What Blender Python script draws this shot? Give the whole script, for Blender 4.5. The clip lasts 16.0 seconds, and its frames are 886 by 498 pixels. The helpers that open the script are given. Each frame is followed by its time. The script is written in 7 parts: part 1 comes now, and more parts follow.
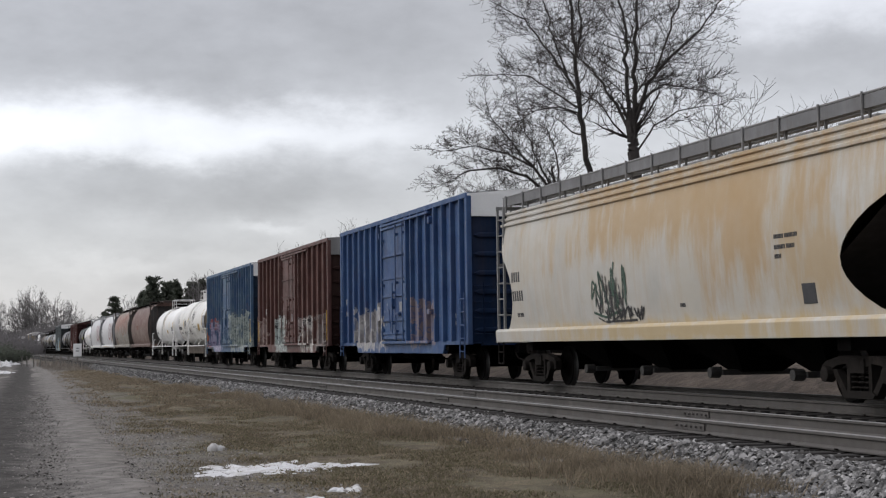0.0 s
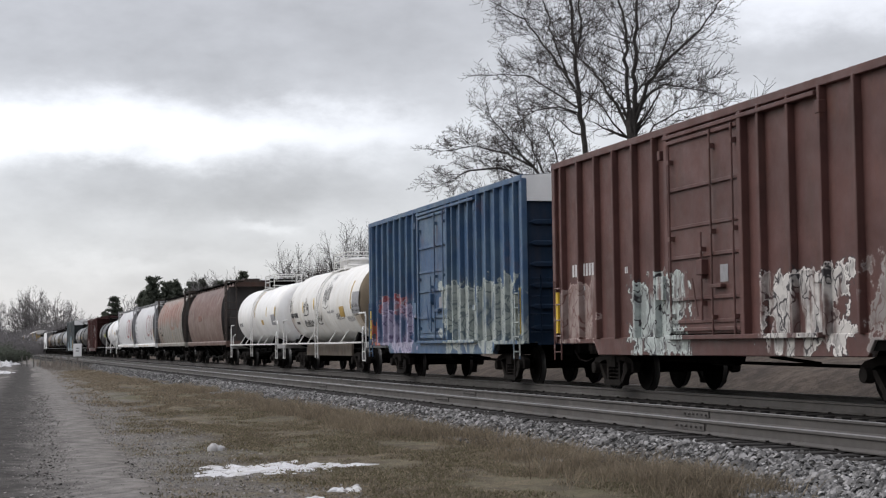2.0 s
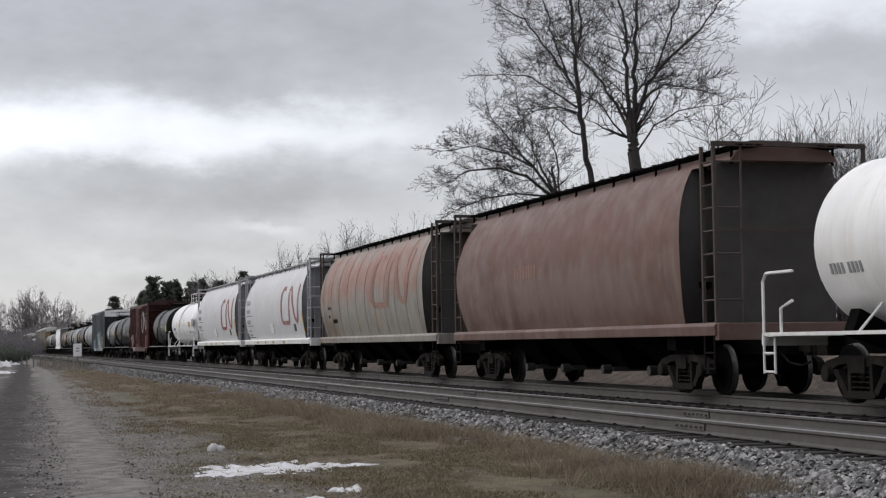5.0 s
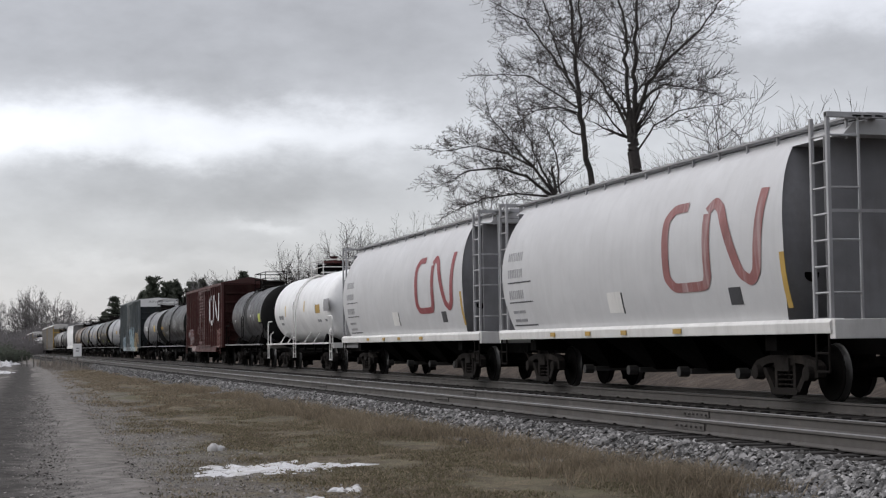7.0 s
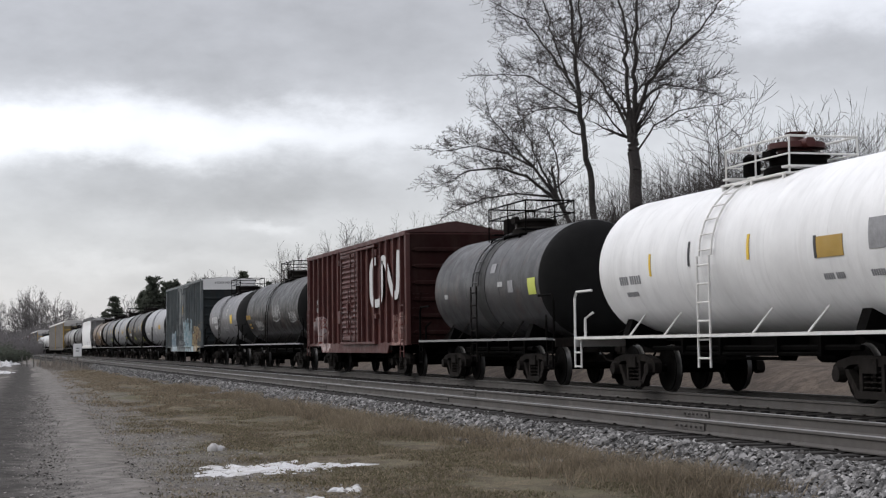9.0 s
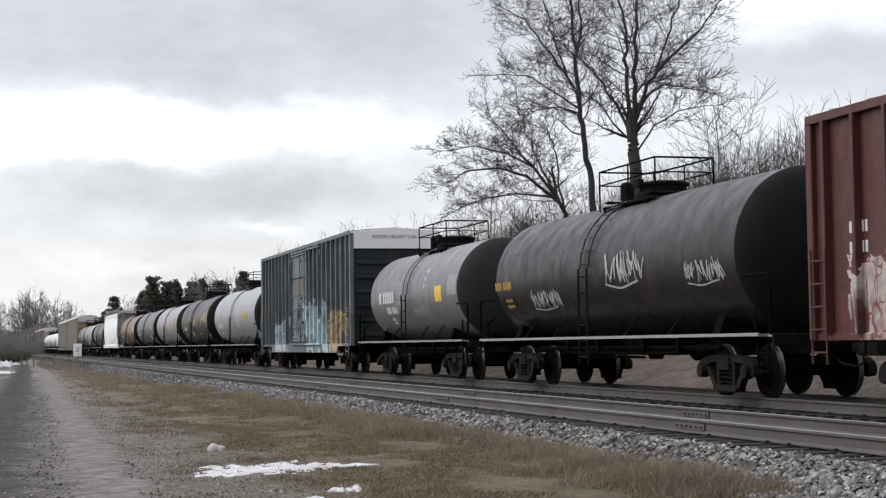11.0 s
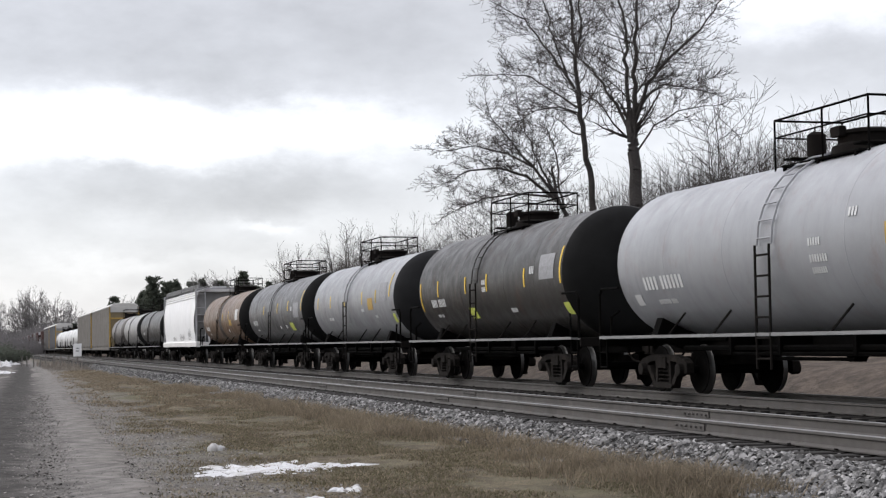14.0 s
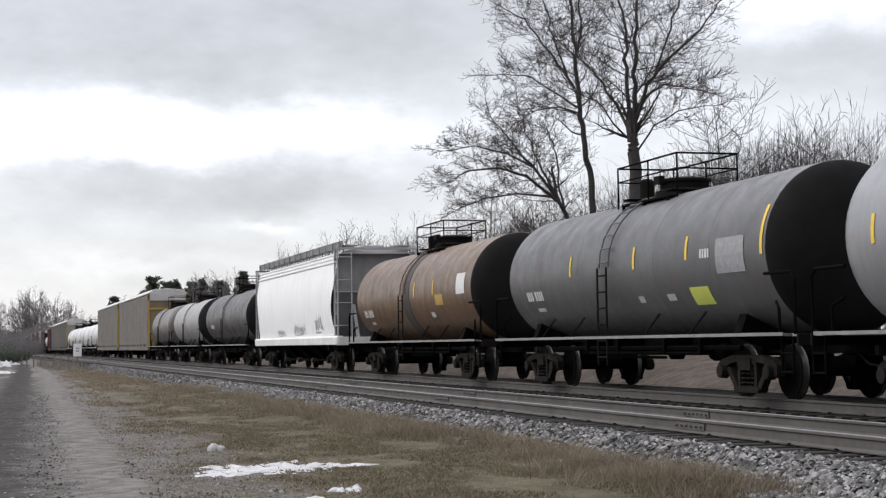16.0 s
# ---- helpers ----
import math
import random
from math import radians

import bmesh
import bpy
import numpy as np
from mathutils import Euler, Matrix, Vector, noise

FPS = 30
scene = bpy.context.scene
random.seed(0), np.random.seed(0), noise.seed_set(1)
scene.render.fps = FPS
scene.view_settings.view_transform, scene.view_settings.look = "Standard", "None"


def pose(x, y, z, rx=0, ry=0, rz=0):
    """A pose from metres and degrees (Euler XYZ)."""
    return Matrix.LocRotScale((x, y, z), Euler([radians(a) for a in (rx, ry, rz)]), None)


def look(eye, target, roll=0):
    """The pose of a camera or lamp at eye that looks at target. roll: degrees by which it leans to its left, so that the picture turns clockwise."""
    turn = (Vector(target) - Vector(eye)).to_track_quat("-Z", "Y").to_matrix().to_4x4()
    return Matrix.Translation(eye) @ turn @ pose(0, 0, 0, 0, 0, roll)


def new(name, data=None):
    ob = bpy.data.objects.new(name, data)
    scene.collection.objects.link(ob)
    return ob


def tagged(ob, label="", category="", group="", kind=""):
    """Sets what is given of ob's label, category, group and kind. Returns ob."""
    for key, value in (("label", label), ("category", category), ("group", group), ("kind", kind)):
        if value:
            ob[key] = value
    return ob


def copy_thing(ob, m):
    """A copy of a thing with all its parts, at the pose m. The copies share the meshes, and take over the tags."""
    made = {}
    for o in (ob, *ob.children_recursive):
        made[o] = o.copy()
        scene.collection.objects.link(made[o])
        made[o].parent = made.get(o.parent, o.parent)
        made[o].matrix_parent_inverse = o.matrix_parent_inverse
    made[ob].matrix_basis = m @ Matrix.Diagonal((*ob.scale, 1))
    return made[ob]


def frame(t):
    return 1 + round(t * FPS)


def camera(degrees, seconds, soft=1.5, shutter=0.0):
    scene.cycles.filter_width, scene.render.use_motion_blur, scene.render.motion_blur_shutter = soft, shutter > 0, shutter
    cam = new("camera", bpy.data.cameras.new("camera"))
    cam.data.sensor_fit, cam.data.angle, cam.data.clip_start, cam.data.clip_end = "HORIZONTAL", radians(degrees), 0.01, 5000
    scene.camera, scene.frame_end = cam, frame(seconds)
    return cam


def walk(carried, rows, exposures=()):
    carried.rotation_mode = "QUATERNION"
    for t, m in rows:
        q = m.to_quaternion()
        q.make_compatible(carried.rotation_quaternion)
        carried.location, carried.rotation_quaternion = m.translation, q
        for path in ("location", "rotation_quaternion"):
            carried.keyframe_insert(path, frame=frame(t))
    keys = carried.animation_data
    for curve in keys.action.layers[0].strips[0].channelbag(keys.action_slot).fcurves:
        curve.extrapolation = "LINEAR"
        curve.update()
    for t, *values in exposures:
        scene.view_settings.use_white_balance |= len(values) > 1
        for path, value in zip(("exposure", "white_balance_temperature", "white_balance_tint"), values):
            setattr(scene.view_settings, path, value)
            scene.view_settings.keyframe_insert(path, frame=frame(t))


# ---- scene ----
# World: +Y runs along the railway away from the viewpoint, +X across the tracks; z = 0 is the top of the far track's rails.
SPEED = 20.1
TRACK_FAR, TRACK_NEAR = 13.8, 9.6

# ---- camera: stands still on its support ----
cam = camera(30.39, 16.0, soft=1.25)
VIEW = pose(0, 0, 1.0, 90 + 3.33, 0, -15.75) @ pose(0, 0, 0, 0, 0, -0.75)
walk(cam, [(0, VIEW), (16.0, VIEW)], exposures=[(0, -0.17), (1.0, 0.03), (1.5, 0.04), (2.5, -0.08), (3.5, -0.22), (6.5, -0.14), (7.5, -0.22), (8.5, -0.18), (9.0, -0.08), (11.3, 0.29), (16.0, 0.27)])

# ---- sky and sun: an overcast day with brighter gaps in the cloud ----
world = bpy.data.worlds.new("overcast_sky")
scene.world = world
world.use_nodes = True
wn, wl = world.node_tree.nodes, world.node_tree.links


def wmath(op, a, b=None, c=None):
    n = wn.new("ShaderNodeMath")
    n.operation = op
    for i, v in enumerate((a, b, c)):
        if v is None:
            continue
        if isinstance(v, (int, float)):
            n.inputs[i].default_value = v
        else:
            wl.new(v, n.inputs[i])
    return n.outputs[0]


coord = wn.new("ShaderNodeTexCoord").outputs["Generated"]
xyz = wn.new("ShaderNodeSeparateXYZ")
wl.new(coord, xyz.inputs[0])
azim = wmath("ARCTAN2", xyz.outputs[0], xyz.outputs[1])
elev = wmath("ARCSINE", xyz.outputs[2])
flat = wn.new("ShaderNodeCombineXYZ")
wl.new(wmath("MULTIPLY", azim, 1.0), flat.inputs[0])
wl.new(wmath("MULTIPLY", elev, 1.9), flat.inputs[1])


def cloud_noise(scale, detail, rough, offset):
    m = wn.new("ShaderNodeMapping")
    m.inputs[1].default_value = offset
    wl.new(flat.outputs[0], m.inputs[0])
    n = wn.new("ShaderNodeTexNoise")
    n.inputs["Scale"].default_value, n.inputs["Detail"].default_value, n.inputs["Roughness"].default_value = scale, detail, rough
    wl.new(m.outputs[0], n.inputs["Vector"])
    return n.outputs[0]


# ragged cloud edges: the banks' outlines wander
drift = wmath("MULTIPLY", wmath("SUBTRACT", cloud_noise(11.0, 5.0, 0.55, (2.3, 8.1, 0)), 0.5), 0.10)
sway = wmath("MULTIPLY", wmath("SUBTRACT", cloud_noise(16.0, 6.0, 0.6, (5.9, 0.7, 0)), 0.5), 0.042)
bank_az, bank_el = wmath("ADD", azim, drift), wmath("ADD", elev, sway)


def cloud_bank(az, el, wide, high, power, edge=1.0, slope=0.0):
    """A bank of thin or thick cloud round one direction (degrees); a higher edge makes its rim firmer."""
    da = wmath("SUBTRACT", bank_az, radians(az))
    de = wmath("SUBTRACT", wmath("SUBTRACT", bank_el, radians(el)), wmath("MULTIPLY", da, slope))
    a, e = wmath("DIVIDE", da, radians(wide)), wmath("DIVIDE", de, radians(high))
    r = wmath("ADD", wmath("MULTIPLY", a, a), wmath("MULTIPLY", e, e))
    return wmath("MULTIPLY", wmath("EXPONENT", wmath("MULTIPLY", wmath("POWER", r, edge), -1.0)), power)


big = cloud_noise(5.0, 4.0, 0.5, (3.1, 1.7, 0))
ragged = cloud_noise(30.0, 6.0, 0.6, (7.7, 2.9, 0))
fine = cloud_noise(13.0, 4.0, 0.5, (0.4, 5.2, 0))
lum = wmath("ADD", wmath("MULTIPLY", wmath("SUBTRACT", big, 0.5), 0.16), wmath("MULTIPLY", wmath("SUBTRACT", fine, 0.5), 0.20))
lum = wmath("ADD", lum, wmath("MULTIPLY", wmath("SUBTRACT", ragged, 0.5), 0.14))
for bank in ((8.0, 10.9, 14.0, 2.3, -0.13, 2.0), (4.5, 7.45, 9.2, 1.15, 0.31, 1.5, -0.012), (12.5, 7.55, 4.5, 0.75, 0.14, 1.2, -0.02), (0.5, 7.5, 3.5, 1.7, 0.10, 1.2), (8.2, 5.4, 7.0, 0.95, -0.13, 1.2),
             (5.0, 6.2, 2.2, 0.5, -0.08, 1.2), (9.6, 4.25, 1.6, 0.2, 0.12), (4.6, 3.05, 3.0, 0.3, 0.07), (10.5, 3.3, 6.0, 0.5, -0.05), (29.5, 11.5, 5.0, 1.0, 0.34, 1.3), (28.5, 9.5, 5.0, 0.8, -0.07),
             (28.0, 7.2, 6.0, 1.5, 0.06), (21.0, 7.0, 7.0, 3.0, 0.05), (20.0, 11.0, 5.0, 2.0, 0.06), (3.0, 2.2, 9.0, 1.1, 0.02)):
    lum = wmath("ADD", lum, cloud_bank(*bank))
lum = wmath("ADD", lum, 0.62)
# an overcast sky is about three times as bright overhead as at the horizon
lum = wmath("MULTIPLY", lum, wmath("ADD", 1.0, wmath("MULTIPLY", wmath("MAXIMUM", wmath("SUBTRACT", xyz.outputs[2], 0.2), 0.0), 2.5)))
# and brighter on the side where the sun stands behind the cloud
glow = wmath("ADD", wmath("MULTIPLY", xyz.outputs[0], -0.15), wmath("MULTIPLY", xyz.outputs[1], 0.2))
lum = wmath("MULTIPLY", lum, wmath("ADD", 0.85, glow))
sky = wn.new("ShaderNodeTexSky")
sky.sky_type, sky.sun_disc = "NISHITA", False
sky.sun_elevation, sky.sun_rotation = radians(38), radians(-70)
tint = wn.new("ShaderNodeMix")
tint.data_type, tint.blend_type = "RGBA", "MIX"
tint.inputs[0].default_value = 0.04
tint.inputs[6].default_value = (0.992, 0.985, 1.03, 1)
wl.new(sky.outputs[0], tint.inputs[7])
scaled = wn.new("ShaderNodeVectorMath")
scaled.operation = "SCALE"
wl.new(tint.outputs[2], scaled.inputs[0])
wl.new(lum, scaled.inputs["Scale"])
bg = wn["Background"]
wl.new(scaled.outputs[0], bg.inputs[0])
bg.inputs[1].default_value = 1.0

sun = new("sun", bpy.data.lights.new("sun", "SUN"))
sun.data.energy, sun.data.angle, sun.data.color = 1.15, radians(50), (1.0, 0.97, 0.92)
sun.matrix_world = look((0, 0, 0), (0.74, -0.27, -0.62))

# ---- materials ----
def surf(name, base, rough=0.65, metal=0.0, var=0.25, scale=1.2, grime=(0.06, 0.045, 0.035), streak=0.0, rust=0.0, fine=60.0, bump=0.15,
         car=None, tags=(), stains=(), island=0.0, fade=None, rustcol=(0.16, 0.06, 0.03), spec=0.4):
    """A weathered surface: broad stains, run-down streaks, fine grain, and spray-painted tags (y, z, half width, half height, fill, line, seed)."""
    m = bpy.data.materials.new(name)
    m.use_nodes = True
    n, l = m.node_tree.nodes, m.node_tree.links
    bsdf = n["Principled BSDF"]
    bsdf.inputs["Roughness"].default_value, bsdf.inputs["Metallic"].default_value = rough, metal
    bsdf.inputs["Specular IOR Level"].default_value = spec
    tc = n.new("ShaderNodeTexCoord")
    if car:
        tc.object = car
    co = tc.outputs["Object"]

    def noise_of(sc, detail=5.0, stretch=None, seed=0.0, rgh=0.6):
        mp = n.new("ShaderNodeMapping")
        mp.inputs["Location"].default_value = (seed, seed * 1.7, seed * 0.6)
        if stretch:
            mp.inputs["Scale"].default_value = stretch
        l.new(co, mp.inputs[0])
        t = n.new("ShaderNodeTexNoise")
        t.inputs["Scale"].default_value, t.inputs["Detail"].default_value, t.inputs["Roughness"].default_value = sc, detail, rgh
        l.new(mp.outputs[0], t.inputs["Vector"])
        return t.outputs[0]

    def ramp(fac, lo, hi, a=0.0, b=1.0):
        r = n.new("ShaderNodeMapRange")
        for i, v in enumerate((lo, hi, a, b)):
            r.inputs[i + 1].default_value = v
        l.new(fac, r.inputs[0])
        return r.outputs[0]

    def mixed(fac, a, b, blend="MIX"):
        x = n.new("ShaderNodeMix")
        x.data_type, x.blend_type = "RGBA", blend
        for i, v in ((0, fac), (6, a), (7, b)):
            if isinstance(v, (int, float)):
                x.inputs[i].default_value = v
            elif isinstance(v, tuple):
                x.inputs[i].default_value = (*v, 1)
            else:
                l.new(v, x.inputs[i])
        return x.outputs[2]

    def calc(op, a, b=None):
        x = n.new("ShaderNodeMath")
        x.operation = op
        for i, v in enumerate((a, b)):
            if v is None:
                continue
            if isinstance(v, (int, float)):
                x.inputs[i].default_value = v
            else:
                l.new(v, x.inputs[i])
        return x.outputs[0]

    col = mixed(ramp(noise_of(scale, 6), 0.35, 0.7, 0, 1), base, tuple(c * (1 - var) for c in base))
    if fade:
        col = mixed(ramp(noise_of(0.7, 5, (1, 1, 1.6), 9.0), 0.42, 0.62), col, fade)
    if island:
        g = n.new("ShaderNodeNewGeometry")
        col = mixed(ramp(g.outputs["Random Per Island"], 0, 1, 0, island), col, tuple(min(1, c * 2.4) for c in base))
        g2 = ramp(calc("FRACT", calc("MULTIPLY", g.outputs["Random Per Island"], 7.3)), 0, 1, 0, island)
        col = mixed(g2, col, tuple(c * 0.22 for c in base))
    if streak:
        s = ramp(noise_of(1.6, 6, (1.5, 3.0, 0.22), 4.0, 0.65), 0.48, 0.74, 0, streak)
        col = mixed(s, col, grime)
    if rust:
        r = ramp(noise_of(2.6, 8, (1, 1, 0.7), 2.0, 0.7), 0.55, 0.68, 0, rust)
        col = mixed(r, col, rustcol)
    if tags or stains:
        sep = n.new("ShaderNodeSeparateXYZ")
        l.new(co, sep.inputs[0])
    for sy, sz, hy, hz, tone, seed in stains:
        # blotches of rust or bleached paint that run down the sheet
        a = calc("DIVIDE", calc("ABSOLUTE", calc("SUBTRACT", sep.outputs[1], sy)), hy)
        b = calc("DIVIDE", calc("ABSOLUTE", calc("SUBTRACT", sep.outputs[2], sz)), hz)
        d = calc("ADD", calc("MAXIMUM", a, b), ramp(noise_of(1.3, 7, (1, 1.4, 0.35), seed, 0.65), 0.25, 0.75, -0.7, 0.9))
        col = mixed(ramp(d, 0.45, 1.15, 0.85, 0), col, tone)
    if tags:
        for ty, tz, hy, hz, fill, line, seed in tags:
            a = calc("DIVIDE", calc("ABSOLUTE", calc("SUBTRACT", sep.outputs[1], ty)), hy)
            b = calc("DIVIDE", calc("ABSOLUTE", calc("SUBTRACT", sep.outputs[2], tz)), hz)
            d = calc("ADD", calc("MAXIMUM", a, b), ramp(noise_of(2.2, 4, None, seed, 0.6), 0.25, 0.75, -0.55, 0.45))
            inside = ramp(d, 0.93, 0.99, 1, 0)
            v = n.new("ShaderNodeTexVoronoi")
            v.feature = "DISTANCE_TO_EDGE"
            v.inputs["Scale"].default_value = 2.5
            mp = n.new("ShaderNodeMapping")
            mp.inputs["Location"].default_value = (0, seed, seed * 0.4)
            mp.inputs["Scale"].default_value = (0.0, 1.75, 0.62)
            wob = n.new("ShaderNodeVectorMath")
            wob.operation = "ADD"
            nz = n.new("ShaderNodeTexNoise")
            nz.inputs["Scale"].default_value = 1.9
            l.new(co, nz.inputs["Vector"])
            l.new(co, wob.inputs[0])
            l.new(nz.outputs[1], wob.inputs[1])
            l.new(wob.outputs[0], mp.inputs[0])
            l.new(mp.outputs[0], v.inputs["Vector"])
            inner = mixed(ramp(v.outputs["Distance"], 0.025, 0.05, 1, 0), mixed(ramp(noise_of(3.4, 3, None, seed + 2), 0.45, 0.6), fill, tuple(0.55 * p + 0.45 * q for p, q in zip(fill, line))), line)
            inner = mixed(ramp(d, 0.82, 0.86, 0, 1), inner, tuple(min(0.7, 1.25 * p) for p in fill))
            inner = mixed(ramp(d, 0.9, 0.93, 0, 1), inner, line)
            gaps = ramp(noise_of(1.5, 3, (1, 2.0, 0.5), seed + 5, 0.5), 0.36, 0.46, 0.05, 0.95)
            col = mixed(calc("MULTIPLY", inside, gaps), col, inner)
    g = noise_of(fine, 4, None, 1.0)
    col = mixed(ramp(g, 0.3, 0.75, 0, 0.16), col, tuple(c * 0.45 for c in base))
    l.new(col, bsdf.inputs["Base Color"])
    l.new(ramp(noise_of(scale * 3, 5, None, 6.0), 0.3, 0.7, max(0.05, rough - 0.12), min(1, rough + 0.15)), bsdf.inputs["Roughness"])
    bp = n.new("ShaderNodeBump")
    bp.inputs["Strength"].default_value, bp.inputs["Distance"].default_value = bump, 0.02
    l.new(g, bp.inputs["Height"])
    l.new(bp.outputs[0], bsdf.inputs["Normal"])
    return m


# black and wheel steel go below soot's tone: shade under the cars is included
M_BLACK = surf("shade_black_steel", (0.004, 0.0037, 0.0035), 0.9, rust=0.3, rustcol=(0.009, 0.007, 0.006), spec=0.03)
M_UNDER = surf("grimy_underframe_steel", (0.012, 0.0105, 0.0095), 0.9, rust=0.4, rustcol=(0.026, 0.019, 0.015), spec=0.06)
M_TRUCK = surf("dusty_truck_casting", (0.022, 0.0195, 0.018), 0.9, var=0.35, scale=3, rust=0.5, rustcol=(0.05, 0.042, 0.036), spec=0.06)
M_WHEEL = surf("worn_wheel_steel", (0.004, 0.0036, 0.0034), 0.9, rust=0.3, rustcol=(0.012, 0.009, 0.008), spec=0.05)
M_RIM = surf("polished_wheel_tread", (0.1, 0.098, 0.095), 0.42, metal=0.85, var=0.2)
M_RAILTOP = surf("polished_rail_head", (0.2, 0.195, 0.19), 0.42, metal=0.7, fine=20, var=0.15)
M_RAIL = surf("rusty_rail_side", (0.085, 0.078, 0.073), 0.8, rust=0.5, rustcol=(0.1, 0.083, 0.073), fine=30)
M_TIE = surf("weathered_tie_timber", (0.045, 0.042, 0.04), 0.95, spec=0.08, var=0.5, fine=25, bump=0.5)
M_STONE = surf("crushed_ballast_stone", (0.178, 0.173, 0.17), 0.9, var=0.5, spec=0.1, scale=9, fine=30, bump=0.4, island=0.95)
M_GRAVEL = surf("fine_road_gravel", (0.185, 0.173, 0.164), 0.95, var=0.4, scale=9, fine=30, bump=0.3, island=0.6, spec=0.05)
# bed far darker than its stones: shade in gaps and under cars is coloured in
M_BALLAST = surf("shade_dark_ballast", (0.03, 0.029, 0.0285), 0.95, spec=0.08, var=0.6, scale=14, fine=22, bump=1.0)
M_GRASS = surf("dry_grass_blades", (0.2, 0.165, 0.12), 0.9, var=0.45, scale=0.5, island=0.5, spec=0.1, bump=0)
M_GREEN = surf("short_winter_turf", (0.11, 0.102, 0.06), 0.9, var=0.4, scale=0.6, island=0.5, spec=0.1, bump=0)
M_BANK = surf("dry_bank_grass", (0.105, 0.085, 0.07), 0.9, var=0.35, island=0.15, bump=0)
M_WEED = surf("dead_weed_stalks", (0.2, 0.175, 0.15), 0.9, var=0.4, island=0.3, bump=0)
M_BARK = surf("bare_tree_bark", (0.05, 0.044, 0.041), 0.9, var=0.4, scale=3, fine=18, bump=0.5)
M_TWIG = surf("thin_bare_twigs", (0.052, 0.045, 0.042), 0.9, var=0.3, bump=0)
# distance haze is put into this paler twig colour
M_FARTWIG = surf("far_twigs_haze_in_colour", (0.19, 0.178, 0.178), 0.95, var=0.3, bump=0)
M_NEEDLE = surf("dark_pine_needles", (0.1, 0.112, 0.088), 0.9, var=0.25, island=0.05, bump=0)
M_SNOW = surf("old_granular_snow", (0.56, 0.56, 0.575), 0.85, var=0.25, scale=6, fine=40, bump=0.6, grime=(0.25, 0.22, 0.17), streak=0.75)
M_SIGN = surf("white_sign_sheet", (0.86, 0.86, 0.86), 0.6, var=0.1)
M_POST = surf("grey_weathered_post", (0.15, 0.138, 0.128), 0.85, var=0.3)
M_WHITE = surf("dulled_white_trim", (0.7, 0.69, 0.67), 0.55, var=0.15, streak=0.2, rust=0.1)
M_CAP = surf("white_end_panel_paint", (0.8, 0.8, 0.79), 0.6, var=0.12)
M_GREYTRIM = surf("dulled_grey_trim", (0.22, 0.22, 0.22), 0.6, var=0.25, streak=0.3)
M_YELLOW = surf("yellow_marker_film", (0.72, 0.48, 0.05), 0.5, var=0.15)
M_OCHRE = surf("faded_ochre_panel", (0.45, 0.29, 0.07), 0.6, var=0.25)
M_LIME = surf("lime_hazard_film", (0.55, 0.6, 0.12), 0.5, var=0.1)
M_LETTER = surf("white_stencil_paint", (0.6, 0.6, 0.6), 0.6, var=0.2)
M_INK = surf("black_stencil_paint", (0.05, 0.05, 0.055), 0.6, var=0.2)
M_FAINT = surf("worn_grey_stencil", (0.36, 0.36, 0.37), 0.6, var=0.3, scale=4)
M_PANEL = surf("grey_data_panel", (0.28, 0.28, 0.29), 0.6, var=0.3, scale=8)
M_ROOFEDGE = surf("dull_roof_sheet", (0.17, 0.17, 0.175), 0.6, var=0.3, streak=0.4)
M_GALV = surf("galvanised_roof", (0.4, 0.4, 0.41), 0.5, metal=0.2, var=0.25, streak=0.3)
M_OUTLET = surf("grimy_outlet_gate", (0.05, 0.048, 0.046), 0.7, var=0.4)
M_RUSTPOST = surf("rust_brown_end_post", (0.065, 0.05, 0.043), 0.85, var=0.4, rust=0.4, rustcol=(0.1, 0.06, 0.045))
M_SILL = surf("stained_tank_sill", (0.17, 0.14, 0.112), 0.8, var=0.4, scale=0.9, streak=0.6, rust=0.5, rustcol=(0.09, 0.055, 0.035))
M_PALEROOF = surf("bleached_rack_roof", (0.56, 0.55, 0.53), 0.6, var=0.25, streak=0.4, grime=(0.3, 0.27, 0.23))
M_SPRAY = surf("black_spray_paint", (0.035, 0.034, 0.036), 0.6, var=0.3, scale=6)
M_GREENSPRAY = surf("dark_green_spray_paint", (0.05, 0.09, 0.065), 0.6, var=0.4, scale=5)
M_PALESPRAY = surf("pale_grey_spray_paint", (0.4, 0.4, 0.4), 0.6, var=0.3, scale=5)
M_RED = surf("red_valve_paint", (0.06, 0.012, 0.01), 0.55)


def let_light_through(m, share):
    """Thin leaves and blades pass some light."""
    n, l = m.node_tree.nodes, m.node_tree.links
    bsdf, out = n["Principled BSDF"], n["Material Output"]
    tr, mx = n.new("ShaderNodeBsdfTranslucent"), n.new("ShaderNodeMixShader")
    mx.inputs[0].default_value = share
    l.new(bsdf.inputs["Base Color"].links[0].from_socket, tr.inputs[0])
    l.new(bsdf.outputs[0], mx.inputs[1])
    l.new(tr.outputs[0], mx.inputs[2])
    l.new(mx.outputs[0], out.inputs[0])


for blade in (M_GRASS, M_GREEN, M_BANK, M_NEEDLE):
    let_light_through(blade, 0.5)


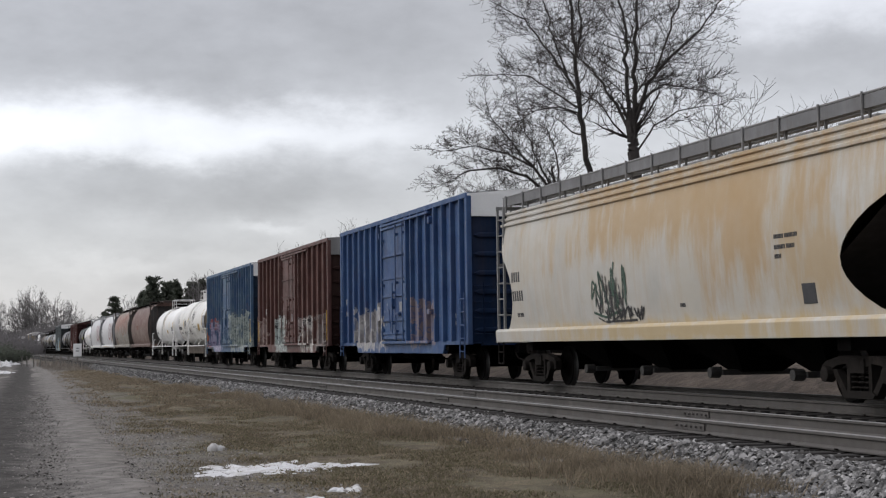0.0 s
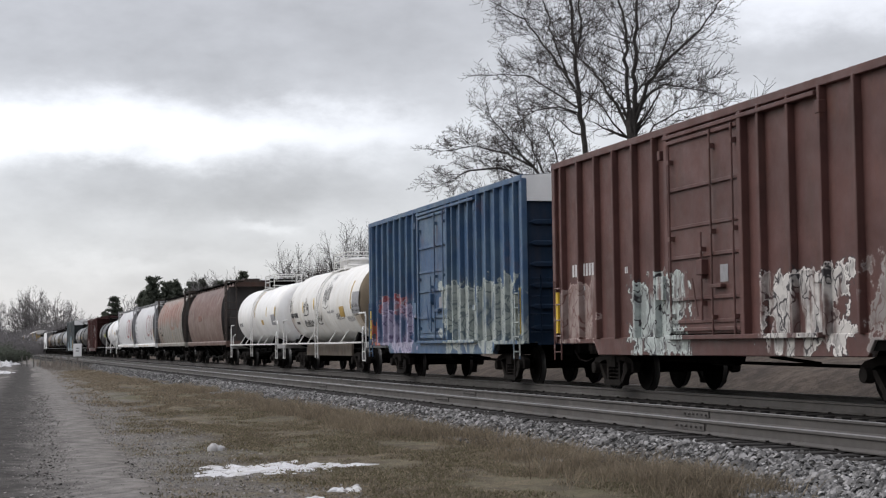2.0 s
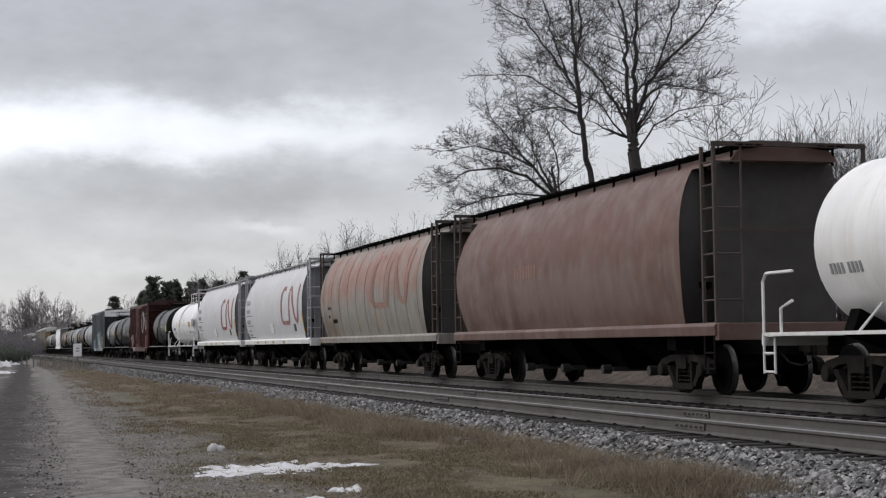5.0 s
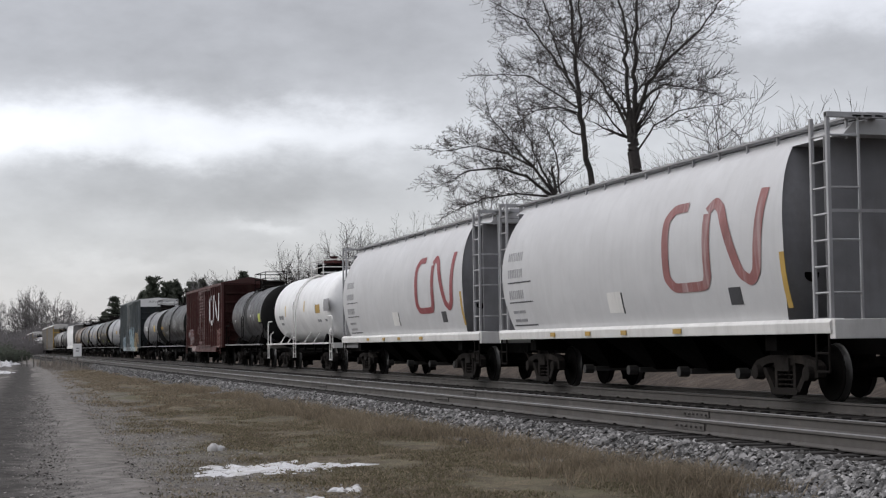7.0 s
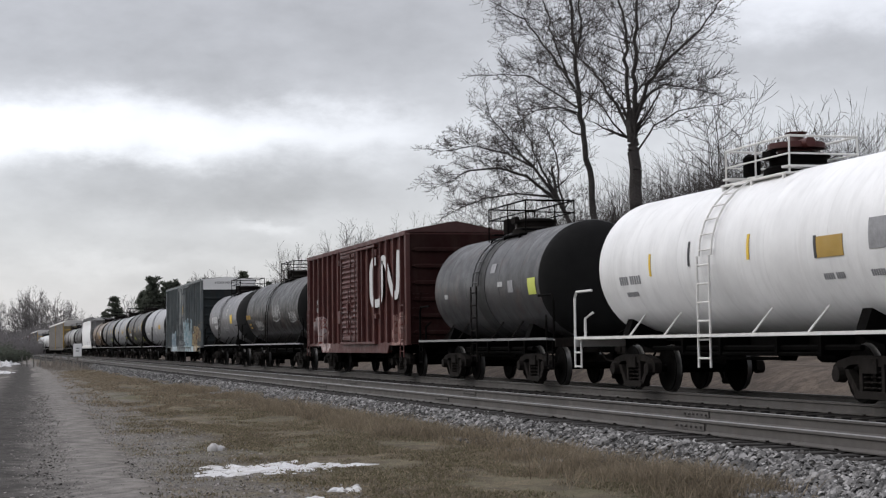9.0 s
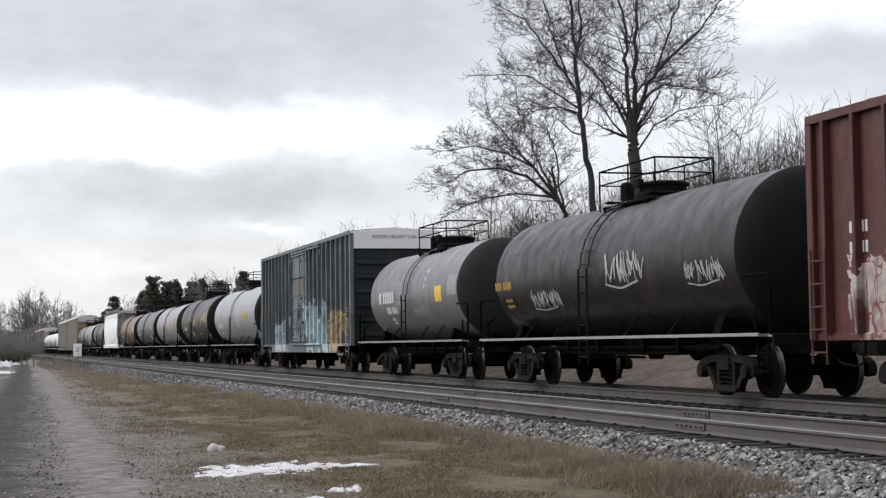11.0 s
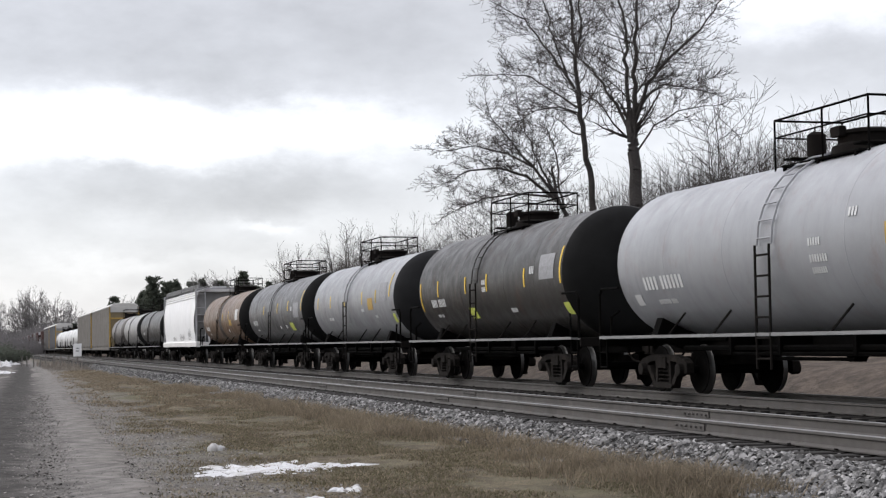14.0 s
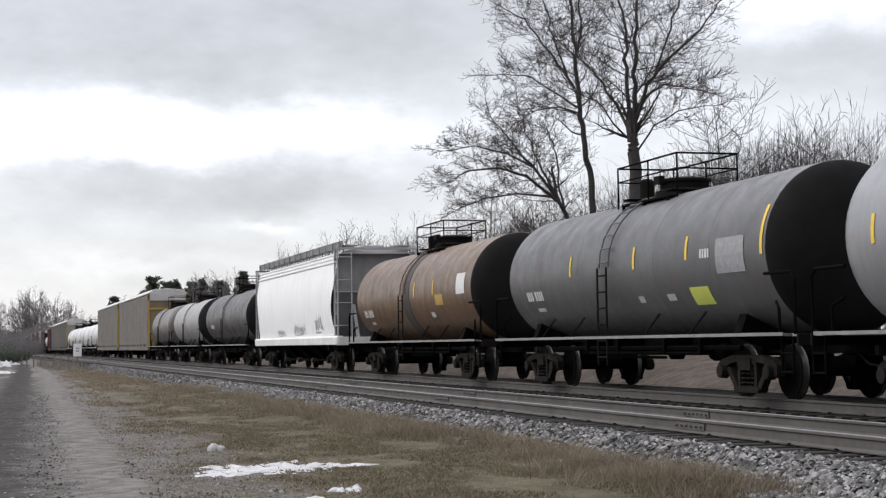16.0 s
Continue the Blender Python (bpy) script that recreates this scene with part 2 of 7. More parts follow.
def blend_ground():
    """Winter turf, straw and bare earth in patches; trodden and stony in places."""
    m = bpy.data.materials.new("winter_ground")
    m.use_nodes = True
    n, l = m.node_tree.nodes, m.node_tree.links
    bsdf = n["Principled BSDF"]
    bsdf.inputs["Roughness"].default_value = 0.95
    bsdf.inputs["Specular IOR Level"].default_value = 0.15
    co = n.new("ShaderNodeTexCoord").outputs["Object"]

    def nz(sc, stretch=(1, 1, 1), detail=6):
        mp = n.new("ShaderNodeMapping")
        mp.inputs["Scale"].default_value = stretch
        l.new(co, mp.inputs[0])
        t = n.new("ShaderNodeTexNoise")
        t.inputs["Scale"].default_value, t.inputs["Detail"].default_value, t.inputs["Roughness"].default_value = sc, detail, 0.65
        l.new(mp.outputs[0], t.inputs["Vector"])
        return t.outputs[0]

    def mixed(fac, lo, hi, a, b):
        r = n.new("ShaderNodeMapRange")
        r.inputs[1].default_value, r.inputs[2].default_value = lo, hi
        l.new(fac, r.inputs[0])
        x = n.new("ShaderNodeMix")
        x.data_type = "RGBA"
        l.new(r.outputs[0], x.inputs[0])
        for i, v in ((6, a), (7, b)):
            if isinstance(v, tuple):
                x.inputs[i].default_value = (*v, 1)
            else:
                l.new(v, x.inputs[i])
        return x.outputs[2]

    straw = mixed(nz(2.0), 0.35, 0.68, (0.225, 0.18, 0.122), (0.13, 0.104, 0.07))
    straw = mixed(nz(26.0), 0.42, 0.62, straw, (0.08, 0.066, 0.044))
    turf = mixed(nz(7.0), 0.3, 0.7, (0.075, 0.072, 0.042), (0.14, 0.122, 0.084))
    col = mixed(nz(0.42), 0.42, 0.6, straw, turf)
    col = mixed(nz(0.9, (1, 0.6, 1)), 0.52, 0.62, col, (0.062, 0.051, 0.038))
    col = mixed(nz(3.2, (1, 0.7, 1)), 0.49, 0.6, col, (0.08, 0.065, 0.045))
    col = mixed(nz(0.22), 0.53, 0.72, col, (0.088, 0.085, 0.047))
    col = mixed(nz(60.0), 0.5, 0.68, col, (0.05, 0.042, 0.03))
    # stony strip where the gravel track frays into the turf
    sep = n.new("ShaderNodeSeparateXYZ")
    l.new(co, sep.inputs[0])

    def calc(op, a, b):
        x = n.new("ShaderNodeMath")
        x.operation = op
        for i, v in enumerate((a, b)):
            if isinstance(v, (int, float)):
                x.inputs[i].default_value = v
            else:
                l.new(v, x.inputs[i])
        return x.outputs[0]
    away = calc("SUBTRACT", sep.outputs[0], calc("ADD", 1.5, calc("MULTIPLY", calc("MINIMUM", sep.outputs[1], 150.0), 0.028)))
    fray = calc("ADD", away, calc("MULTIPLY", calc("SUBTRACT", nz(1.6, (1, 0.6, 1), 9), 0.5), 6.5))
    stony = mixed(nz(30.0), 0.35, 0.65, (0.2, 0.186, 0.173), (0.085, 0.078, 0.072))
    # the stones end again on the far side of the track
    fray = calc("ADD", fray, calc("MULTIPLY", calc("LESS_THAN", away, -5.5), 30.0))
    col = mixed(fray, 1.7, -0.2, col, stony)
    # dull brown brush litter on the bank beyond the tracks
    litter = mixed(nz(2.2, (0.6, 1, 1.6), 9), 0.4, 0.6, (0.13, 0.104, 0.084), (0.07, 0.057, 0.048))
    litter = mixed(nz(9.0), 0.5, 0.7, litter, (0.055, 0.045, 0.038))
    col = mixed(sep.outputs[0], 15.0, 16.4, col, litter)
    l.new(col, bsdf.inputs["Base Color"])
    bp = n.new("ShaderNodeBump")
    bp.inputs["Strength"].default_value, bp.inputs["Distance"].default_value = 0.9, 0.05
    l.new(nz(18.0), bp.inputs["Height"])
    l.new(bp.outputs[0], bsdf.inputs["Normal"])
    return m


def gravel_road():
    """Fine gravel with darker damp wheel ruts that follow the road."""
    m = surf("damp_gravel", (0.18, 0.168, 0.158), 0.95, var=0.6, scale=3.2, fine=26, bump=1.0, spec=0.04)
    n, l = m.node_tree.nodes, m.node_tree.links
    bsdf = n["Principled BSDF"]
    old = bsdf.inputs["Base Color"].links[0].from_socket
    uv = n.new("ShaderNodeTexCoord").outputs["UV"]
    sep = n.new("ShaderNodeSeparateXYZ")
    l.new(uv, sep.inputs[0])
    w = n.new("ShaderNodeTexNoise")
    w.inputs["Scale"].default_value, w.inputs["Detail"].default_value, w.inputs["Roughness"].default_value = 0.9, 9.0, 0.72
    l.new(n.new("ShaderNodeTexCoord").outputs["Object"], w.inputs["Vector"])
    a = n.new("ShaderNodeMath")
    a.operation = "MULTIPLY_ADD"
    l.new(w.outputs[0], a.inputs[0])
    a.inputs[1].default_value = 0.5
    l.new(sep.outputs[0], a.inputs[2])
    a2 = n.new("ShaderNodeMath")
    a2.operation = "MULTIPLY"
    l.new(a.outputs[0], a2.inputs[0])
    a2.inputs[1].default_value = 0.8
    rp = n.new("ShaderNodeValToRGB")
    rp.color_ramp.elements[0].position, rp.color_ramp.elements[0].color = 0.0, (0.6, 0.6, 0.6, 1)
    rp.color_ramp.elements[1].position, rp.color_ramp.elements[1].color = 1.0, (1.0, 0.98, 0.95, 1)
    for p, v in ((0.36, 0.62), (0.47, 0.78), (0.58, 0.36), (0.7, 0.42), (0.8, 1.0), (0.88, 1.2)):
        e = rp.color_ramp.elements.new(p)
        e.color = (v, v, v, 1)
    l.new(a2.outputs[0], rp.inputs[0])
    x = n.new("ShaderNodeMix")
    x.data_type, x.blend_type = "RGBA", "MULTIPLY"
    x.inputs[0].default_value = 1.0
    l.new(old, x.inputs[6])
    l.new(rp.outputs[0], x.inputs[7])
    l.new(x.outputs[2], bsdf.inputs["Base Color"])
    return m


M_GROUND, M_ROAD = blend_ground(), gravel_road()


# ---- mesh helpers ----
class Geo:
    """Gathers simple solids into one mesh."""

    def __init__(self):
        self.v, self.f = [], []

    def add(self, vs, fs):
        k = len(self.v)
        self.v.extend(vs)
        self.f.extend(tuple(i + k for i in f) for f in fs)
        return self

    def box(self, x0, x1, y0, y1, z0, z1):
        return self.add([(x, y, z) for x in (x0, x1) for y in (y0, y1) for z in (z0, z1)],
                        [(0, 1, 3, 2), (4, 6, 7, 5), (0, 4, 5, 1), (2, 3, 7, 6), (0, 2, 6, 4), (1, 5, 7, 3)])

    def prism(self, poly, x0, x1):
        """A (y, z) outline, drawn out from x0 to x1."""
        n = len(poly)
        return self.add([(x0, y, z) for y, z in poly] + [(x1, y, z) for y, z in poly],
                        [tuple(range(n)), tuple(range(2 * n - 1, n - 1, -1))] + [((i + 1) % n, i, i + n, (i + 1) % n + n) for i in range(n)])

    def long(self, poly, y0, y1):
        """An (x, z) outline, drawn out from y0 to y1."""
        n = len(poly)
        return self.add([(x, y0, z) for x, z in poly] + [(x, y1, z) for x, z in poly],
                        [tuple(range(n)), tuple(range(2 * n - 1, n - 1, -1))] + [((i + 1) % n, i, i + n, (i + 1) % n + n) for i in range(n)])

    def tube(self, p, q, r0, r1=None, n=6, caps=True):
        p, q = Vector(p), Vector(q)
        r1 = r0 if r1 is None else r1
        d = (q - p).normalized()
        a = d.cross(Vector((0.31, 0.52, 0.79) if abs(d.z) < 0.9 else (1, 0.2, 0))).normalized()
        b = d.cross(a)
        ring = [(math.cos(2 * math.pi * i / n), math.sin(2 * math.pi * i / n)) for i in range(n)]
        vs = [tuple(p + (a * c + b * s) * r0) for c, s in ring] + [tuple(q + (a * c + b * s) * r1) for c, s in ring]
        fs = [(i, (i + 1) % n, (i + 1) % n + n, i + n) for i in range(n)]
        if caps:
            fs += [tuple(range(n - 1, -1, -1)), tuple(range(n, 2 * n))]
        return self.add(vs, fs)

    def pipe(self, pts, r, n=6):
        """One bent tube through the points."""
        pts = [Vector(p) for p in pts]
        a, vs, fs, last = Vector((0.31, 0.52, 0.79)), [], [], len(pts) - 1
        for k, p in enumerate(pts):
            d = (pts[min(last, k + 1)] - pts[max(0, k - 1)]).normalized()
            a = (a - d * a.dot(d)).normalized()
            b = d.cross(a)
            for i in range(n):
                t = 2 * math.pi * i / n
                vs.append(tuple(p + (a * math.cos(t) + b * math.sin(t)) * r))
        for k in range(last):
            fs += [(k * n + i, k * n + (i + 1) % n, (k + 1) * n + (i + 1) % n, (k + 1) * n + i) for i in range(n)]
        fs += [tuple(range(n - 1, -1, -1)), tuple(range(last * n, (last + 1) * n))]
        return self.add(vs, fs)

    def lathe(self, prof, n, axis="y", at=(0, 0, 0)):
        """A profile of (along, radius) turned about the axis."""
        vs, fs, k = [], [], len(prof)
        for s, r in prof:
            for i in range(n):
                c, t = math.cos(2 * math.pi * i / n) * r, math.sin(2 * math.pi * i / n) * r
                vs.append({"y": (at[0] + c, at[1] + s, at[2] + t), "x": (at[0] + s, at[1] + c, at[2] + t), "z": (at[0] + c, at[1] + t, at[2] + s)}[axis])
        for j in range(k - 1):
            fs += [(j * n + i, j * n + (i + 1) % n, (j + 1) * n + (i + 1) % n, (j + 1) * n + i) for i in range(n)]
        fs += [tuple(range(n - 1, -1, -1)), tuple(range((k - 1) * n, k * n))]
        return self.add(vs, fs)

    def mesh(self, name, material, smooth=False, bevel=0.0):
        me = bpy.data.meshes.new(name)
        me.from_pydata(self.v, [], self.f)
        bm = bmesh.new()
        bm.from_mesh(me)
        bmesh.ops.recalc_face_normals(bm, faces=bm.faces)
        if bevel:
            bmesh.ops.bevel(bm, geom=[e for e in bm.edges if e.calc_face_angle(0) > 0.6], offset=bevel, segments=1, affect="EDGES")
        for f in bm.faces:
            f.smooth = smooth
        bm.to_mesh(me)
        bm.free()
        if smooth:
            me.set_sharp_from_angle(angle=radians(40))
        me.materials.append(material)
        return me

    def raw(self, name, material):
        """For large heaps: no clean-up."""
        me = bpy.data.meshes.new(name)
        me.from_pydata(self.v, [], self.f)
        me.materials.append(material)
        return me


def part(name, me, parent, label="", at=None, m=None):
    """Links a mesh as one object under a thing or a part."""
    ob = new(name, me)
    ob.parent = parent
    if at:
        ob.location = at
    if m:
        ob.matrix_local = m
    if label:
        tagged(ob, label)
    return ob


def thing(name, label, category, group="", at=(0, 0, 0)):
    ob = new(name)
    ob.location = at
    return tagged(ob, label, category, group)

# ---- ground, road and railway ----
def ground_height(x, y):
    def lerp(a, b, t):
        t = max(0.0, min(1.0, t))
        return a + (b - a) * t * t * (3 - 2 * t)
    if x < 8.5:
        z = lerp(-0.62, -0.5, (x - 1.0) / 6.3)
    elif x < 16.2:
        z = -0.5
    else:
        z = lerp(-0.5, 0.35, (x - 16.2) / 3.2) + lerp(0, 0.9, (x - 19) / 8)
    if x > 17:
        z += 0.07 * noise.noise(Vector((x * 1.1, y * 0.9, 8.0))) + 0.12 * noise.noise(Vector((x * 0.4, y * 0.3, 3.0)))
    rough = noise.noise(Vector((x * 0.35, y * 0.25, 0.0))) * 0.05 + noise.noise(Vector((x * 1.3, y * 1.1, 4.0))) * 0.025
    return z + (rough if x < 7.4 or x > 16.5 else 0.0)


def ground_sheet():
    xs = [-2500, -900, -300, -100, -40, -20, -12, -8, -5] + [-3 + 0.3 * i for i in range(36)] + [8.5, 12, 15.5, 16.2] + [16.8 + 0.6 * i for i in range(20)] + [32, 45, 80, 200, 700, 2500]
    ys = [-400, -60, -20, 0, 8, 12] + [14 + 0.35 * i for i in range(90)] + [46 + 1.5 * i for i in range(30)] + [92 + 5 * i for i in range(16)] + [180, 220, 300, 500, 900, 1800, 4200]
    g = Geo()
    n = len(xs)
    g.v = [(x, y, ground_height(x, y)) for y in ys for x in xs]
    g.f = [(j * n + i, j * n + i + 1, (j + 1) * n + i + 1, (j + 1) * n + i) for j in range(len(ys) - 1) for i in range(n - 1)]
    return tagged(new("ground", g.mesh("ground", M_GROUND, True)), "winter field of straw-coloured grass, worn turf and bare earth", "ground", kind="structure")


def road_sheet():
    ys = [6, 10] + [13 + 0.22 * i for i in range(150)] + [47 + 1.2 * i for i in range(30)] + [90, 105, 120, 160, 220, 320]
    vs, fs, uvs, nx = [], [], [], 14
    for y in ys:
        right = 1.5 + 0.028 * min(y, 150) + 0.35 * noise.noise(Vector((y * 0.5, 3, 0))) + 0.22 * noise.noise(Vector((y * 2.3, 9, 0)))
        left = right - 4.6
        line = 1.5 + 0.028 * min(y, 150) - 4.6
        for i in range(nx + 1):
            u = i / nx
            x = left + (right - left) * u
            rut = -0.03 * (math.exp(-((u - 0.72) / 0.07) ** 2) + math.exp(-((u - 0.3) / 0.07) ** 2))
            vs.append((x, y, ground_height(x, y) + (0.03 if 0 < i < nx else -0.03) + rut))
            uvs.append(((x - line) / 4.6, y))
    k = nx + 1
    fs = [(j * k + i, j * k + i + 1, (j + 1) * k + i + 1, (j + 1) * k + i) for j in range(len(ys) - 1) for i in range(nx)]
    me = bpy.data.meshes.new("road")
    me.from_pydata(vs, [], fs)
    uv = me.uv_layers.new(name="UVMap")
    for lp in me.loops:
        uv.data[lp.index].uv = uvs[lp.vertex_index]
    me.materials.append(M_ROAD)
    for p in me.polygons:
        p.use_smooth = True
    return tagged(new("road", me), "damp grey gravel track with darker wheel ruts", "road", kind="structure")


RAIL_FACE = [(-0.07, -0.18), (-0.07, -0.165), (-0.012, -0.14), (-0.012, -0.05), (-0.036, -0.035), (-0.036, -0.006), (0.036, -0.006), (0.036, -0.035),
             (0.012, -0.05), (0.012, -0.14), (0.07, -0.165), (0.07, -0.18)]


def railway(name, xc, z, label, y_ties):
    """One track: ballast bed, two rails with bright heads, timber ties, plates and spikes."""
    bed = Geo()
    shoulder = 2.15
    outline = [(-shoulder - 0.15, -0.56), (-1.45, -0.215), (-1.1, -0.235), (1.1, -0.235), (1.45, -0.215), (shoulder + 0.15, -0.56)]
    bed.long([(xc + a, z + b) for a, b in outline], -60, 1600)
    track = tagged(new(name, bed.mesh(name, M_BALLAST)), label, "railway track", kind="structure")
    for s in (-0.7525, 0.7525):
        g = Geo().long([(xc + s + a, z + b) for a, b in RAIL_FACE], -60, 1600)
        rail = part("rail", g.mesh("rail", M_RAIL), track, "rust-brown steel rail with a bright worn head")
        h = Geo().long([(xc + s - 0.034, z - 0.006), (xc + s - 0.026, z), (xc + s + 0.026, z), (xc + s + 0.034, z - 0.006)], -60, 1600)
        part("rail_head", h.mesh("rail_head", M_RAILTOP), rail)
    tie = Geo().box(-1.3, 1.3, -0.115, 0.115, -0.36, -0.185).mesh("sleeper", M_TIE, bevel=0.012)
    y0, count = y_ties
    for i in range(count):
        part("sleeper", tie, track, at=(xc + random.uniform(-0.03, 0.03), y0 + 0.53 * i + random.uniform(-0.02, 0.02), z))
    rest = Geo()
    for i in range(220):
        y = y0 + 0.53 * (count + i)
        rest.box(xc - 1.3, xc + 1.3, y - 0.115, y + 0.115, z - 0.36, z - 0.185)
    tagged(part("sleeper_row", rest.raw("sleeper_row", M_TIE), track), kind="stuff")
    spikes = Geo()
    for i in range(count):
        y = y0 + 0.53 * i
        for s in (-0.7525, 0.7525):
            spikes.box(xc + s - 0.17, xc + s + 0.17, y - 0.09, y + 0.09, z - 0.184, z - 0.176)
            for a in (-0.09, 0.09):
                if random.random() < 0.38:
                    spikes.box(xc + s + a - 0.015, xc + s + a + 0.015, y - 0.018, y + 0.014, z - 0.18, z - 0.158)
    tagged(part("spike_row", spikes.raw("spike_row", M_UNDER), track), kind="stuff")
    return track


def joint_bar(track, x, y, z):
    g = Geo().box(x - 0.034, x - 0.012, y - 0.45, y + 0.45, z - 0.14, z - 0.05)
    for k in range(6):
        g.lathe([(-0.03, 0.017), (0.0, 0.017)], 6, "x", (x - 0.034, y - 0.375 + 0.15 * k, z - 0.095))
    part("joint_bar", g.mesh("joint_bar", M_RAIL), track, "bolted rusty joint bar")


def stones(name, count, x_range, y_range, size, z_of, seed, near=1.6, material=M_STONE):
    """Loose angular stones, heaped as one lot."""
    rng = random.Random(seed)
    shapes = []
    for _ in range(9):
        pts = [(1, 0, 0.1), (0.3, 0.95, 0), (-0.8, 0.6, 0.05), (-0.9, -0.5, 0), (0.2, -1, 0.1), (0.5, 0.25, 0.75), (-0.3, 0.1, 0.8), (0.0, -0.45, 0.65), (0, 0, -0.4)]
        shapes.append([tuple(c * rng.uniform(0.75, 1.2) for c in p) for p in pts])
    faces = [(0, 1, 5), (1, 2, 6), (1, 6, 5), (2, 3, 6), (3, 7, 6), (3, 4, 7), (4, 0, 5), (4, 5, 7), (5, 6, 7)]
    g = Geo()
    for _ in range(count):
        y = y_range[0] + (y_range[1] - y_range[0]) * rng.random() ** near
        x = rng.uniform(*x_range)
        s = rng.uniform(*size) * (1.0 if rng.random() < 0.93 else 1.5)
        a, t = rng.uniform(0, 6.28), rng.uniform(-1.1, 1.1)
        ca, sa, ct, st = math.cos(a), math.sin(a), math.cos(t), math.sin(t)
        z = z_of(x, y)
        vs = []
        for px_, py_, pz_ in rng.choice(shapes):
            qx, qz = px_ * ct - pz_ * st, px_ * st + pz_ * ct
            vs.append((x + s * (qx * ca - py_ * sa), y + s * (qx * sa + py_ * ca), z + s * qz * 1.1))
        g.add(vs, faces)
    return tagged(new(name, g.raw(name, material)), "loose grey crushed stone of the track bed", "ballast", kind="stuff")


def blades(name, count, place, height, width, material, label, seed, lay=(0.2, 1.1)):
    """Grass as thin bent blades, one lot."""
    rng = random.Random(seed)
    g = Geo()
    done = 0
    while done < count:
        spot = place(rng)
        if spot is None:
            continue
        x, y, scale = spot
        z = ground_height(x, y)
        tuft = rng.randint(3, 6)
        for _ in range(tuft):
            a, h, w = rng.uniform(0, 6.28), rng.uniform(*height) * scale, rng.uniform(*width)
            lean = rng.uniform(*lay) * h
            bx, by = x + rng.gauss(0, 0.08), y + rng.gauss(0, 0.1)
            dx, dy = math.cos(a) * lean, math.sin(a) * lean
            tx, ty = -math.sin(a) * w, math.cos(a) * w
            g.add([(bx - tx, by - ty, z - 0.01), (bx + tx, by + ty, z - 0.01), (bx + dx * 0.4 + tx * 0.7, by + dy * 0.4 + ty * 0.7, z + h * 0.65),
                   (bx + dx * 0.4 - tx * 0.7, by + dy * 0.4 - ty * 0.7, z + h * 0.65), (bx + dx, by + dy, z + h)], [(0, 1, 2, 3), (3, 2, 4)])
        done += 1
    return tagged(new(name, g.raw(name, material)), label, "grass", kind="stuff")


ground_sheet()
road_sheet()
near_track = railway("railway_track_near", TRACK_NEAR, -0.01, "empty near track of worn rails on grey ballast", (12.0, 290))
far_track = railway("railway_track_far", TRACK_FAR, 0.0, "far track of worn rails that carries the train", (16.0, 290))
for y in (19.6, 31.5, 43.4, 55.3):
    joint_bar(near_track, TRACK_NEAR - 0.7525, y, -0.01)
    joint_bar(near_track, TRACK_NEAR + 0.7525, y + 3.1, -0.01)


def bed_height(x, y):
    a = abs(x - TRACK_NEAR)
    if a < 1.45:
        return -0.245
    edge = -0.235 - 0.35 * min(1.0, (a - 1.45) / 0.85)
    return max(edge, ground_height(x, y)) if x < TRACK_NEAR else -0.33


stones("ballast_shoulder", 30000, (6.95, 8.5), (13.0, 62.0), (0.014, 0.045), bed_height, 3)
stones("ballast_crib", 3500, (8.4, 10.9), (14.0, 45.0), (0.02, 0.04), bed_height, 4)
stones("ballast_between_tracks", 4000, (10.9, 13.0), (16.0, 60.0), (0.022, 0.045), lambda x, y: -0.33, 5)
stones("ballast_far_shoulder", 5000, (7.2, 8.4), (60.0, 130.0), (0.025, 0.05), bed_height, 6, 1.2)
stones("scattered_gravel", 26000, (-2.2, 3.9), (13.0, 60.0), (0.007, 0.022), lambda x, y: ground_height(x, y) + (0.012 if x < 1.3 + 0.028 * y else -0.002), 7, 1.6, M_GRAVEL)


def field(y0, y1, power, bare=0.38):
    def place(rng):
        y = y0 + (y1 - y0) * rng.random() ** power
        edge_of_road = 1.5 + 0.028 * min(y, 150)
        x = rng.uniform(edge_of_road - 0.5, 7.75)
        if x < edge_of_road + 1.7 and rng.random() < 0.93 - 0.5 * max(0.0, x - edge_of_road):
            return None
        v = 1.3 * noise.noise(Vector((x * 0.8, y * 0.4, 7.0))) + 0.9 * noise.noise(Vector((x * 2.4, y * 1.3, 1.0)))
        if rng.random() > bare + 1.3 * v:
            return None
        return x, y, 0.8 + 0.9 * max(0.0, noise.noise(Vector((x * 1.4, y * 0.9, 2.0))))
    return place


TUSSOCKS = random.Random(19)
TUSSOCKS = [(TUSSOCKS.gauss(7.08, 0.36), 14.5 + 46 * TUSSOCKS.random() ** 1.3, TUSSOCKS.uniform(0.12, 0.42), TUSSOCKS.uniform(0.6, 1.5)) for _ in range(230)]


def verge(rng):
    """Taller straw along the foot of the ballast, in tussocks."""
    cx, cy, wide, tall = rng.choice(TUSSOCKS)
    x, y = rng.gauss(cx, wide * 0.55), rng.gauss(cy, wide)
    if x > 8.0:
        return None
    return x, y, tall * rng.uniform(0.7, 1.2)


def weeds(rng):
    x, y = rng.uniform(2.4, 7.2), rng.uniform(112.0, 165.0)
    if x < 1.0 + 0.028 * y - (y - 112) * 0.02 or noise.noise(Vector((x * 0.9, y * 0.2, 5.0))) < -0.1:
        return None
    return x, y, rng.uniform(0.6, 1.3)


